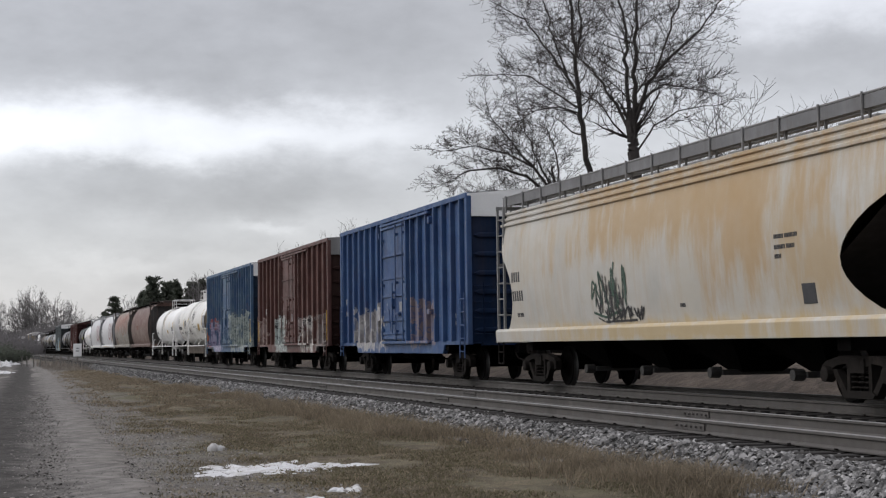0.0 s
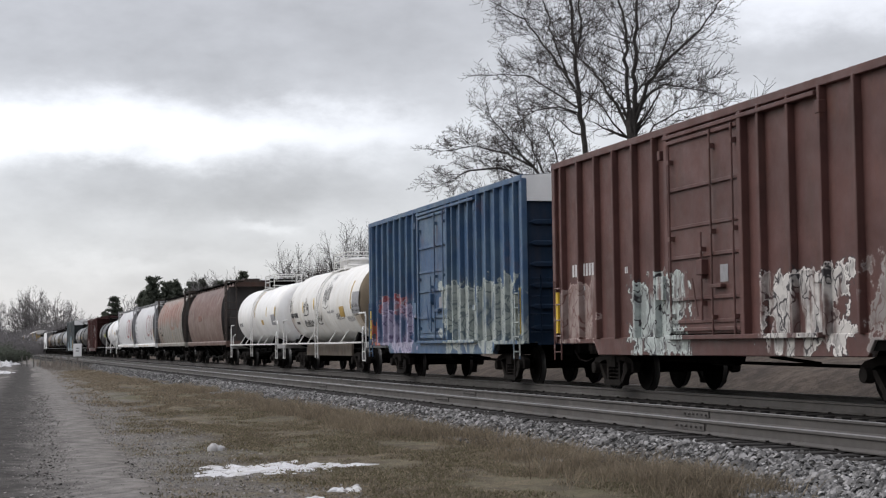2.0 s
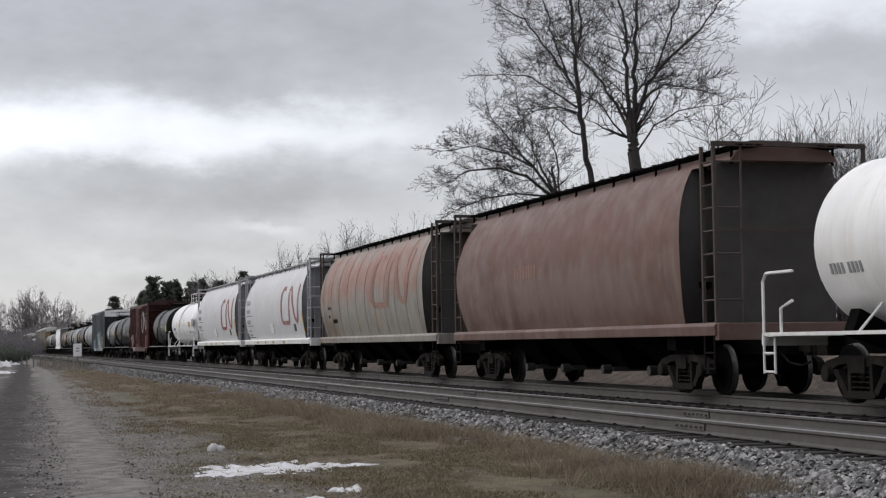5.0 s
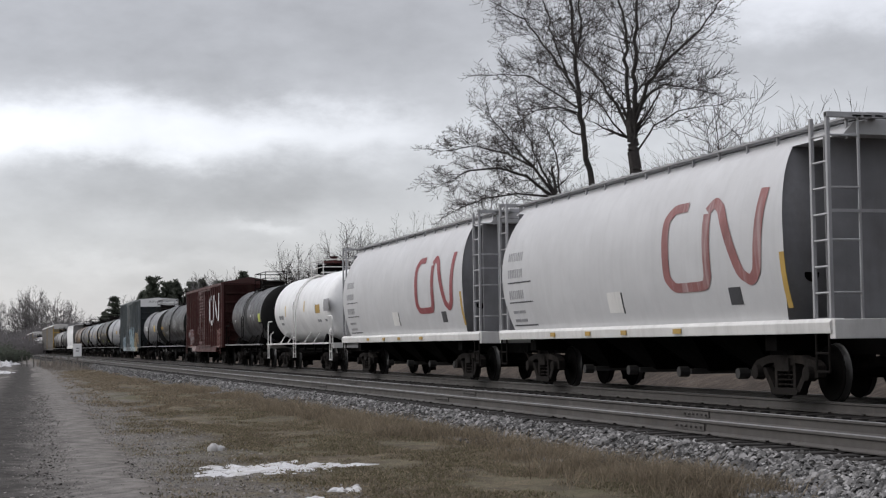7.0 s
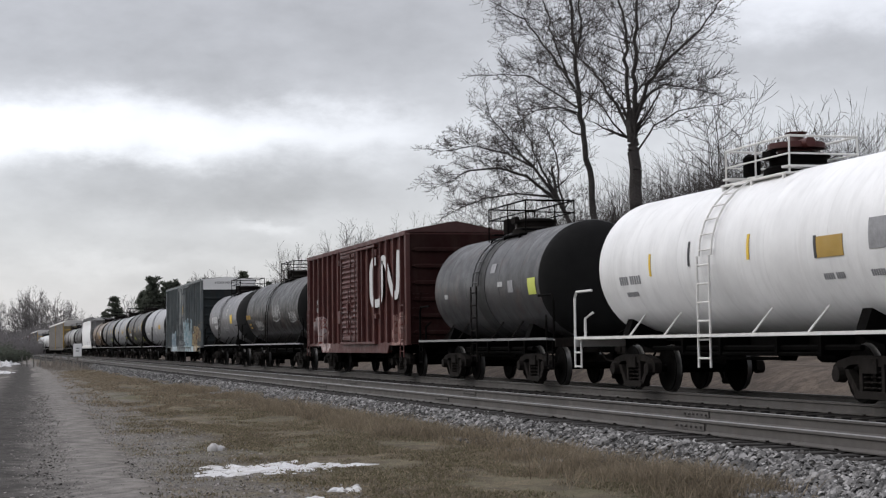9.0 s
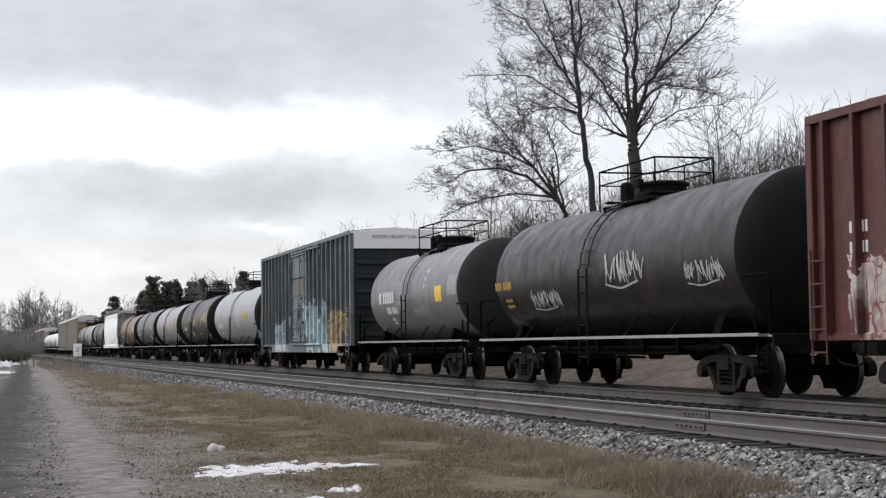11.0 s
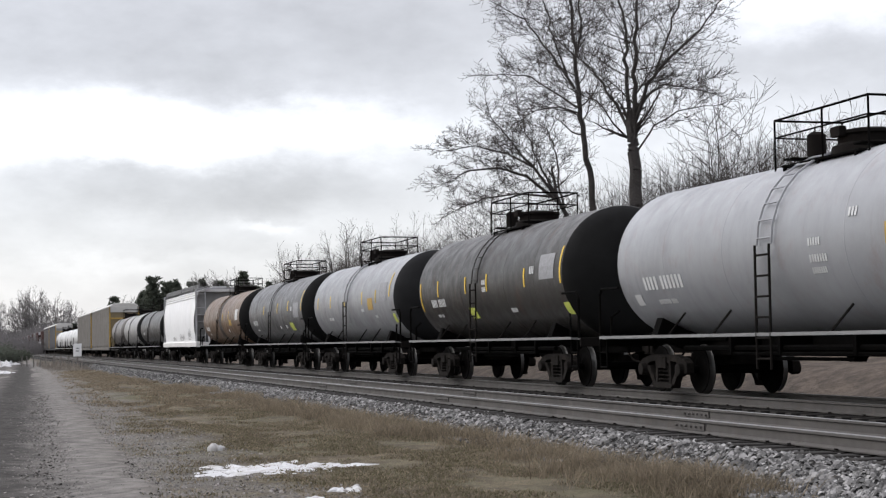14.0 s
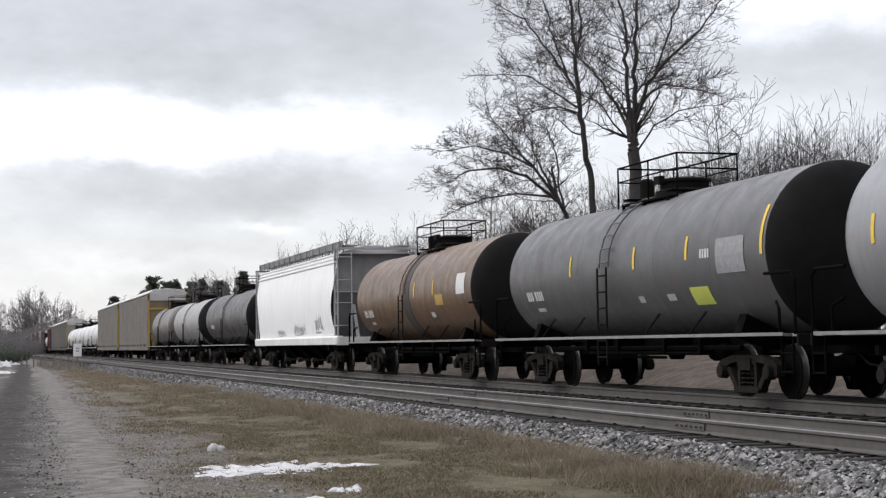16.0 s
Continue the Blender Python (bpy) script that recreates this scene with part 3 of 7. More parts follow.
blades("dry_grass", 17000, field(13.5, 44, 1.3), (0.01, 0.042), (0.004, 0.009), M_GRASS, "flattened straw-coloured winter grass", 11, (0.9, 3.6))
blades("turf", 9000, field(13.5, 40, 1.3, 0.25), (0.012, 0.04), (0.004, 0.009), M_GREEN, "short dull green turf between the straw", 12, (0.6, 2.5))
blades("far_grass", 9000, field(40, 115, 1.1), (0.02, 0.07), (0.009, 0.02), M_GRASS, "flattened straw-coloured winter grass", 13, (0.8, 3.0))
blades("tall_straw", 9000, verge, (0.06, 0.2), (0.003, 0.007), M_GRASS, "taller tussocks of dry straw beside the ballast", 14, (0.4, 1.9))
blades("dry_weeds", 420, weeds, (0.15, 0.8), (0.004, 0.011), M_WEED, "dull brown dead weeds beside the gravel track", 15, (0.1, 0.7))


def snow_patch(xc, yc, rx, ry, turn, seed, high=0.035, label="thin melting patch of granular snow on the turf"):
    rng = random.Random(seed)
    n, rings = 90, 16
    vs, fs = [(xc, yc, ground_height(xc, yc) + high)], []
    ph = [rng.uniform(0, 6.28) for _ in range(6)]
    for j in range(1, rings + 1):
        t = j / rings
        for i in range(n):
            a = 2 * math.pi * i / n
            r = 1 + 0.16 * math.sin(3 * a + ph[0]) + 0.14 * math.sin(5 * a + ph[1]) + 0.12 * math.sin(9 * a + ph[2]) + 0.09 * math.sin(15 * a + ph[3])
            x, y = rx * r * t * math.cos(a), ry * r * t * math.sin(a)
            x, y = xc + x * math.cos(turn) - y * math.sin(turn), yc + x * math.sin(turn) + y * math.cos(turn)
            z = ground_height(x, y) + high * (0.75 - t ** 3) + 2.1 * high * noise.noise(Vector((x * 8, y * 4.5, 1))) + 0.9 * high * noise.noise(Vector((x * 13, y * 9, 4)))
            vs.append((x, y, z if j < rings else z - 0.04))
    fs = [(0, 1 + i, 1 + (i + 1) % n) for i in range(n)]
    for j in range(rings - 1):
        fs += [(1 + j * n + i, 1 + (j + 1) * n + i, 1 + (j + 1) * n + (i + 1) % n, 1 + j * n + (i + 1) % n) for i in range(n)]
    g = Geo().add(vs, fs)
    return tagged(new("snow_patch", g.mesh("snow_patch", M_SNOW, True)), label, "snow", "snow patches")


snow_patch(3.55, 20.9, 1.05, 0.95, -0.6, 1, 0.022)
snow_patch(3.8, 17.5, 0.16, 0.22, 0.2, 2, 0.03, "small leftover of granular snow on the turf")
snow_patch(3.28, 16.6, 0.08, 0.12, 0.2, 5, 0.03, "small leftover of granular snow on the turf")
snow_patch(0.9, 118.0, 1.0, 8.0, 0, 3, 0.08, "long melting bank of snow beside the gravel track")
snow_patch(1.0, 175.0, 2.0, 22.0, 0, 4, 0.25, "long melting bank of snow beside the gravel track")


def snow_lump():
    g = Geo()
    for x, y, s in ((0, 0, 0.085), (0.09, -0.03, 0.06), (0.14, 0.02, 0.045), (-0.05, 0.03, 0.05)):
        g.lathe([(-0.03, s * 0.9), (0.02, s), (s * 0.7, s * 0.8), (s * 1.1, s * 0.35)], 9, "z", (3.42 + x, 25.3 + y, ground_height(3.45, 25.3) + 0.02))
    tagged(new("snow_lump", g.mesh("snow_lump", M_SNOW, True)), "hard lump of old snow on the turf", "snow")


def metal_plate():
    g = Geo().box(-0.09, 0.09, -0.2, 0.2, 0, 0.02).box(-0.09, -0.07, -0.2, 0.2, -0.03, 0.0)
    ob = tagged(new("tie_plate", g.mesh("tie_plate", M_GREYTRIM, bevel=0.005)), "discarded pale tie plate lying on the ballast", "scrap")
    ob.matrix_world = pose(7.75, 28.3, -0.38, 4, 12, 12)


snow_lump()
metal_plate()

# ---- trees, brush, sign and posts ----
def limb(wood, twig, p, d, length, r, level, rng, lift=0.3, dense=1.35, least=0.008):
    """One crooked limb with side limbs along it; the last level is a twig."""
    steps = (3, 5, 7, 8)[min(level, 3)]
    q, cur, rad = Vector(p), Vector(d).normalized(), r
    out = twig if level < 2 else wood
    turn = rng.uniform(0, 6.28)
    for i in range(steps):
        t = (i + 1) / steps
        bend = (0.2, 0.18, 0.13, 0.1)[min(level, 3)]
        cur = (cur + Vector((rng.gauss(0, bend), rng.gauss(0, bend), rng.gauss(0, bend * 0.8) + lift * (0.1 if level else 0.2)))).normalized()
        nxt = q + cur * (length / steps) * rng.uniform(0.75, 1.25)
        r2 = max(r * (1 - 0.78 * t), least)
        out.tube(q, nxt, rad, r2, (3, 3, 5, 6)[min(level, 3)], caps=False)
        if level > 0 and (i > 0 or level < 2):
            for _ in range(1 if rng.random() > dense - 1 else 2):
                turn += rng.uniform(1.5, 3.6)
                side = Vector((math.cos(turn), math.sin(turn), rng.uniform(-0.35, 0.6)))
                side = (side - cur * side.dot(cur)).normalized()
                a = rng.uniform(0.5, 1.1)
                limb(wood, twig, nxt, cur * math.cos(a) + side * math.sin(a), length * rng.uniform(0.3, 0.68) * (1.15 - 0.5 * t), max(r2 * 0.62, least), level - 1, rng, lift, dense, least)
        q, rad = nxt, r2


def bare_tree(name, label, base, stems, seed, group="", mats=None, category="tree", frame_of=((0.9625, -0.2714), (0.2714, 0.9625)), lift=0.3, dense=1.4, least=0.0065):
    """A leafless tree. Each stem: bends as (along u, along w, height), radii, and its side limbs as (from share, count, length, level)."""
    rng = random.Random(seed)
    wood, twig = Geo(), Geo()
    (ux, uy), (wx, wy) = frame_of
    for bends, r0, r1, (start, count, length, level) in stems:
        pts = [Vector((u * ux + w * wx, u * uy + w * wy, z)) for u, w, z in bends]
        run = []
        for a, b in zip(pts, pts[1:]):
            n = 4
            run += [a.lerp(b, k / n) + (Vector((rng.gauss(0, 0.05), rng.gauss(0, 0.05), 0)) if run else Vector()) for k in range(n)]
        run.append(pts[-1])
        n = len(run) - 1
        rad = [(r0 + (r1 - r0) * k / n) * (1.0 if r0 > 0.2 else 0.86) for k in range(n + 1)]
        for k in range(n):
            wood.tube(run[k], run[k + 1], rad[k], rad[k + 1], 9, caps=False)
        turn = rng.uniform(0, 6.28)
        for c in range(count):
            t = start + (1 - start) * (c + rng.uniform(0, 0.8)) / count
            k = min(n - 1, int(t * n))
            p = run[k].lerp(run[k + 1], t * n - k)
            axis = (run[k + 1] - run[k]).normalized()
            turn += rng.uniform(1.9, 2.9)
            side = Vector((math.cos(turn), math.sin(turn), rng.uniform(0.0, 0.5)))
            side = (side - axis * side.dot(axis)).normalized()
            limb(wood, twig, p, axis * rng.uniform(0.35, 0.9) + side, length * rng.uniform(0.65, 1.3) * (1.1 - 0.45 * (t - start)), max(rad[k] * 0.36, 0.014), level, rng, lift, dense, least)
        limb(wood, twig, run[-1], run[-1] - run[-2], length * 0.9, r1, level, rng, lift, dense, least)
    tree = thing(name, label, category, group, base)
    bark, twigs = mats or (M_BARK, M_TWIG)
    part("trunk", wood.raw("trunk", bark), tree)
    part("crown", twig.raw("crown", twigs), tree, "leafless twigs")
    return tree


# the tall pair behind the train, and the spreading one beside them
bare_tree("tall_tree", "tall bare deciduous tree with a forked grey trunk", (24.0, 58.2, 0.9), [
    ([(0.1, 0, -0.6), (0.18, 0, 4.6), (0.1, 0, 7.4), (0.03, 0, 8.1)], 0.29, 0.2, (0.72, 4, 2.0, 2)),
    ([(0.04, 0, 8.0), (0.24, 0.1, 9.6), (0.23, 0.2, 11.3), (0.4, 0.2, 13.3), (0.55, 0.2, 16.5)], 0.135, 0.04, (0.15, 20, 2.4, 2)),
    ([(0.0, 0, 8.4), (-0.13, 0.4, 10.7), (-0.03, 0.6, 12.2), (-0.35, 0.7, 13.8), (-0.9, 0.7, 16.0)], 0.1, 0.03, (0.15, 18, 2.3, 2)),
    ([(0.1, 0, 8.3), (0.66, -0.4, 10.0), (1.4, -0.6, 10.85), (2.2, -0.7, 11.5), (2.9, -0.7, 12.3), (3.6, -0.7, 13.2)], 0.095, 0.025, (0.15, 19, 2.0, 2)),
    ([(0.9, -0.4, 10.3), (1.5, -0.8, 12.0), (1.9, -1.0, 13.6), (2.4, -1.0, 15.0)], 0.055, 0.02, (0.15, 13, 1.9, 2)),
    ([(0.0, 0, 8.1), (-0.5, 0.4, 9.3), (-1.15, 0.6, 10.4), (-1.8, 0.7, 11.1), (-2.4, 0.8, 11.7)], 0.08, 0.02, (0.15, 16, 1.9, 2)),
    ([(0.3, 0, 9.0), (0.8, 0.5, 9.7), (1.4, 0.7, 10.1), (2.2, 0.8, 10.0), (3.2, 0.9, 9.8)], 0.06, 0.02, (0.15, 14, 1.7, 2)),
    ([(-0.1, 0, 7.9), (-0.7, -0.3, 8.45), (-1.3, -0.4, 9.3), (-2.0, -0.5, 9.6)], 0.05, 0.018, (0.2, 11, 1.5, 2)),
    ([(0.15, 0, 7.3), (0.95, 0.3, 8.4), (1.85, 0.4, 9.0), (2.9, 0.4, 9.2)], 0.05, 0.018, (0.2, 12, 1.6, 2))], 21, dense=1.28, lift=0.3)
bare_tree("tall_tree", "tall slender bare tree with a dark leaning trunk", (24.0, 62.3, 0.9), [
    ([(0.1, 0, -0.6), (0.05, 0, 4.0), (-0.1, 0, 6.6), (-0.38, 0, 8.6), (-0.6, 0, 10.0), (-0.6, 0, 11.8), (-0.8, 0, 13.0), (-1.0, 0, 16.5)], 0.185, 0.055, (0.42, 22, 2.1, 2)),
    ([(-0.6, 0, 11.9), (-0.35, 0.2, 13.0), (-0.45, 0.2, 14.4), (-0.2, 0.2, 16.5)], 0.075, 0.03, (0.15, 13, 1.9, 2)),
    ([(-0.7, 0, 10.5), (-1.3, 0.4, 11.6), (-2.0, 0.6, 12.6), (-2.7, 0.6, 13.5), (-3.7, 0.6, 14.1)], 0.075, 0.02, (0.15, 18, 1.8, 2)),
    ([(-1.0, 0, 11.1), (-1.6, -0.4, 12.6), (-2.0, -0.6, 14.0), (-2.3, -0.6, 15.4)], 0.05, 0.02, (0.15, 13, 1.8, 2)),
    ([(-0.6, 0, 9.7), (-1.45, 0.4, 10.4), (-2.5, 0.5, 11.1), (-3.4, 0.5, 11.2)], 0.055, 0.017, (0.15, 15, 1.6, 2)),
    ([(-0.6, 0, 9.5), (-1.35, -0.3, 9.7), (-2.2, -0.4, 9.6), (-2.9, -0.4, 9.2)], 0.045, 0.017, (0.2, 12, 1.4, 2))], 22, dense=1.28, lift=0.3)
bare_tree("spreading_tree", "low bare tree with wide arching limbs", (24.0, 64.0, 0.9), [
    ([(0.1, 0, -0.6), (0, 0, 2.2), (-0.35, 0, 5.0), (-0.9, 0, 6.1)], 0.15, 0.1, (0.8, 3, 1.6, 2)),
    ([(-0.9, 0, 6.1), (-1.95, 0.3, 7.6), (-2.9, 0.4, 8.6), (-3.7, 0.4, 9.8)], 0.085, 0.022, (0.15, 20, 1.5, 2)),
    ([(-0.9, 0, 6.0), (-2.2, -0.3, 7.05), (-3.4, -0.4, 7.4), (-4.6, -0.4, 7.3), (-5.6, -0.4, 6.8)], 0.085, 0.02, (0.15, 22, 1.4, 2)),
    ([(-1.9, 0.3, 7.5), (-2.9, 0.7, 8.1), (-4.3, 0.9, 8.5), (-5.5, 0.9, 8.3)], 0.06, 0.018, (0.15, 18, 1.4, 2)),
    ([(-0.9, 0, 6.1), (-1.5, 0.3, 7.4), (-2.2, 0.5, 9.0), (-2.5, 0.6, 10.1)], 0.06, 0.02, (0.2, 15, 1.5, 2)),
    ([(-1.2, 0, 6.2), (-2.6, 0.5, 6.4), (-4.0, 0.6, 6.2), (-5.2, 0.6, 5.7)], 0.06, 0.018, (0.2, 17, 1.3, 2)),
    ([(-0.5, 0, 5.2), (-0.8, 0.2, 6.6), (-0.9, 0.3, 8.0), (-1.25, 0.3, 9.0)], 0.06, 0.02, (0.2, 13, 1.6, 2))], 23, dense=1.28, lift=0.25)


def sapling(seed, height, stems, dense=1.5):
    rng = random.Random(seed)
    runs = []
    for _ in range(stems):
        a = rng.uniform(0, 6.28)
        s, t = rng.uniform(0.05, 0.16), rng.uniform(0.7, 1.0) * height
        c, d = math.cos(a) * t * s, math.sin(a) * t * s
        runs.append(([(c * 0.1, d * 0.1, -0.5), (c * 0.4, d * 0.4, t * 0.45), (c, d, t * 0.85)], 0.024 + 0.002 * height, 0.009, (0.2, 13, t * 0.24, 1)))
    return bare_tree("bare_sapling", "thicket of slender leafless saplings on the bank", (0, -500 - seed, 0), runs, seed, "saplings on the bank", (M_TWIG, M_TWIG), "sapling", lift=0.6, dense=dense, least=0.006)


KINDS = [sapling(31, 7.0, 5), sapling(32, 6.0, 6), sapling(33, 8.0, 4), sapling(34, 5.0, 7)]
rng = random.Random(77)
SPOTS = []
for i in range(80):
    y = 33 + 115 * (i / 80) ** 1.15 + rng.uniform(-1, 1)
    SPOTS.append((rng.uniform(22.5, 28.0), y, rng.uniform(0.85, 1.15)))
SPOTS += [(24.5, 45.6, 1.3), (25, 47.5, 1.15), (24, 50.0, 1.25), (25.5, 52.0, 1.2), (26, 55, 1.2), (24.6, 43.0, 1.0), (24.2, 41.0, 0.95), (23, 84, 1.25), (24, 92, 1.2), (23.4, 69, 1.2), (23.2, 75, 1.2), (24, 100, 1.25), (24, 108, 1.2), (24, 116, 1.2)]
for k, (x, y, s) in enumerate(SPOTS):
    # the thicket stands lower where it nears the viewpoint
    s *= 0.74 if y < 43 else 0.92
    ob = copy_thing(KINDS[k % 4], pose(x, y, ground_height(x, y), 0, 0, rng.uniform(0, 360)))
    ob.scale = (s, s, s)
for k, src in enumerate(KINDS):
    src.location = (26.5 + k, 60 + 9 * k, ground_height(26, 60))

def twig_mass(name, label, count, x_range, y_range, height, seed, material, width=0.03):
    """Distant leafless woodland: fine upright branches by the thousand."""
    rng = random.Random(seed)
    g = Geo()
    for _ in range(count):
        x, y = rng.uniform(*x_range), rng.uniform(*y_range)
        z0 = ground_height(x, y) - 0.2
        lump = 0.75 + 0.35 * noise.noise(Vector((x * 0.12, y * 0.05, seed)))
        h = rng.uniform(*height) * lump
        top = Vector((x + rng.gauss(0, 0.08) * h, y + rng.gauss(0, 0.08) * h, z0 + h))
        g.tube((x, y, z0), top, width * rng.uniform(0.8, 1.4), width * 0.35, 3, caps=False)
        for _ in range(5):
            t = rng.uniform(0.25, 0.9)
            a = Vector((x, y, z0)).lerp(top, t)
            b = a + Vector((rng.gauss(0, 0.22), rng.gauss(0, 0.22), rng.uniform(0.1, 0.35))) * h * (1.1 - t * 0.6)
            g.tube(a, b, width * 0.6, width * 0.25, 3, caps=False)
    return tagged(new(name, g.raw(name, material)), label, "woodland", kind="stuff")


twig_mass("brush", "dense leafless brush at the foot of the trees", 3600, (22.0, 30.0), (48.0, 70.0), (4.4, 8.2), 41, M_TWIG, 0.011)
twig_mass("brush", "dense leafless brush along the bank", 4800, (22.0, 30.0), (68.0, 150.0), (4.4, 8.0), 48, M_TWIG, 0.012)
twig_mass("brush", "dense leafless brush further along the line", 3600, (22.0, 42.0), (140.0, 260.0), (3.5, 7.5), 42, M_TWIG, 0.03)
# far woods: the pale twig colour stands in for haze in the air
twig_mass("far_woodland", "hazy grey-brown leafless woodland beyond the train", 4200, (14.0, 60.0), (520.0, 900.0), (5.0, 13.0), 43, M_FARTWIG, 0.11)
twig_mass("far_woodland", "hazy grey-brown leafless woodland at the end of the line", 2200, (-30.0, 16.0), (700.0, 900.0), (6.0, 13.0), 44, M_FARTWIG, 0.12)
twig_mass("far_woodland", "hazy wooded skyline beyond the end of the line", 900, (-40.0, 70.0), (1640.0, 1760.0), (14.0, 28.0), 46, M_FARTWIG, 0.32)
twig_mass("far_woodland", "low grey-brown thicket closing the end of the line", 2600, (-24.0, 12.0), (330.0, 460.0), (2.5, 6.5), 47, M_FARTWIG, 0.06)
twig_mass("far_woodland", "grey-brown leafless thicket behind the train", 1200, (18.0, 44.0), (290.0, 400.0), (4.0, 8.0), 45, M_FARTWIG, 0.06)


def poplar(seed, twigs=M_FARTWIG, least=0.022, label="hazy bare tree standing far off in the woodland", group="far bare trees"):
    rng = random.Random(seed)
    runs = [([(0, 0, -0.5), (0.1, 0.1, 3.0), (0.0, 0.2, 8.5)], 0.17, 0.04, (0.3, 9, 2.2, 1))]
    for _ in range(9):
        a = rng.uniform(0, 6.28)
        runs.append(([(0, 0, 1.2), (0.9 * math.cos(a), 0.9 * math.sin(a), 4.0), (1.9 * math.cos(a), 1.9 * math.sin(a), rng.uniform(6.5, 8.5))], 0.09, 0.035, (0.25, 6, 2.0, 1)))
    return bare_tree("bare_poplar", label, (0, -600 - seed, 0), runs, seed, group, (twigs, twigs), lift=0.7, least=least)


FAR = [poplar(51), poplar(52)]
for k, (x, y, s) in enumerate([(17.5, 880, 2.4), (20.0, 870, 2.9), (23.0, 875, 3.1), (26.5, 880, 3.0), (29.5, 870, 2.6), (36.0, 860, 2.7), (39.5, 865, 2.4), (45.0, 860, 2.2), (9.0, 900, 2.6), (5.0, 900, 2.3), (30.0, 220, 0.95), (34.0, 225, 1.0), (27, 215, .9), (37, 180, .8)]):
    ob = copy_thing(FAR[k % 2], pose(x, y, ground_height(x, y), 0, 0, rng.uniform(0, 360)))
    ob.scale = (s, s, s)
FAR[0].location, FAR[1].location = (24.5, 300, 0), (28.5, 292, 0)
ROUND = [poplar(53, M_TWIG, 0.012, "small bare tree with a round crown above the brush", "round bare trees"), poplar(54, M_TWIG, 0.012, "small bare tree with a round crown above the brush", "round bare trees")]
for tree, (x, y, s) in zip(ROUND, ((28.7, 130, 0.92), (28.4, 150, 0.88))):
    tree.matrix_world = pose(x, y, ground_height(x, y), 0, 0, 40)
    tree.scale = (s, s, s)


def pine(seed, height, wide):
    """An evergreen: tapered trunk, whorls of limbs that carry clumps of needles."""
    rng = random.Random(seed)
    wood, leaf = Geo(), Geo()
    wood.tube((0, 0, -0.5), (0.1, 0.05, height), 0.16, 0.03, 7)
    z = height * 0.18
    while z < height:
        t = z / height
        reach = wide * (1 - t) ** 0.5 * rng.uniform(0.75, 1.15) + 0.15
        for _ in range(6):
            a = rng.uniform(0, 6.28)
            rr = reach * rng.uniform(0.6, 1.1)
            end = Vector((rr * math.cos(a), rr * math.sin(a), z + rng.uniform(-0.1, 0.4)))
            wood.tube((0, 0, z), end, 0.03, 0.01, 3, caps=False)
            for _ in range(8):
                c = Vector((0, 0, z)).lerp(end, rng.uniform(0.3, 1.05)) + Vector((rng.gauss(0, 0.16), rng.gauss(0, 0.16), rng.gauss(0, 0.14)))
                for _ in range(4):
                    u = Vector((rng.gauss(0, 1), rng.gauss(0, 1), rng.gauss(0.2, 0.8))).normalized() * rng.uniform(0.3, 0.6)
                    v = u.cross(Vector((rng.gauss(0, 1), rng.gauss(0, 1), rng.gauss(0, 1)))).normalized() * 0.15
                    leaf.add([tuple(c - v), tuple(c + v), tuple(c + u)], [(0, 1, 2)])
        z += rng.uniform(0.35, 0.6)
    tree = thing("pine_tree", "dark green pine with an uneven crown", "tree", "evergreens behind the train", (0, -700 - seed, 0))
    part("trunk", wood.raw("trunk", M_BARK), tree)
    part("crown", leaf.raw("crown", M_NEEDLE), tree, "dark needle clumps")
    return tree


PINES = [pine(61, 10.0, 2.9), pine(62, 9.0, 2.7), pine(63, 10.0, 2.0)]
for k, (x, y, s) in enumerate([(19.6, 258, 0.86), (18.3, 262, 0.7), (25.3, 255, 1.08), (21.2, 268, 0.72), (26.4, 268, 0.92), (28.6, 270, 0.95), (30.6, 270, 0.92), (32.6, 269, 0.98), (34.7, 271, 0.9), (36.6, 268, 1.0), (38.4, 270, 0.95), (40.4, 270, 1.0), (42.4, 268, 0.95), (24.2, 262, 0.95), (27.6, 258, 1.02), (29.6, 262, 1.1), (31.6, 258, 1.0), (33.6, 262, 1.12), (35.8, 258, 1.02), (37.2, 262, 1.05), (39.6, 258, 1.13), (22.6, 275, .6), (15.5, 300, .6)]):
    ob = copy_thing(PINES[2 if k in (20,) else k % 2], pose(x, y, ground_height(x, y), 0, 0, rng.uniform(0, 360)))
    ob.scale = (s, s, s)
for k, t in enumerate(PINES):
    t.location = (41.0 + 1.7 * k, 262, ground_height(40, 262))


def low_bush(x, y, size, seed):
    rng = random.Random(seed)
    leaf, wood = Geo(), Geo()
    for _ in range(26):
        a = rng.uniform(0, 6.28)
        end = Vector((math.cos(a) * size * rng.uniform(0.2, 1), math.sin(a) * size * rng.uniform(0.2, 1), size * rng.uniform(0.5, 1.25)))
        wood.tube((0, 0, -0.2), end, 0.03, 0.01, 3, caps=False)
        for _ in range(40):
            c = end * rng.uniform(0.35, 1.0) + Vector((rng.gauss(0, 0.2), rng.gauss(0, 0.2), rng.gauss(0, 0.16))) * size * 0.6
            u = Vector((rng.gauss(0, 1), rng.gauss(0, 1), rng.gauss(0.2, 0.8))).normalized() * 0.22
            v = u.cross(Vector((rng.gauss(0, 1), rng.gauss(0, 1), 0.3))).normalized() * 0.06
            leaf.add([tuple(c - v), tuple(c + v), tuple(c + u)], [(0, 1, 2)])
    bush = thing("bush", "low dark evergreen bush beside the gravel track", "bush", "bushes by the track", (x, y, ground_height(x, y)))
    part("stem", wood.raw("stem", M_BARK), bush)
    part("foliage", leaf.raw("foliage", M_NEEDLE), bush)


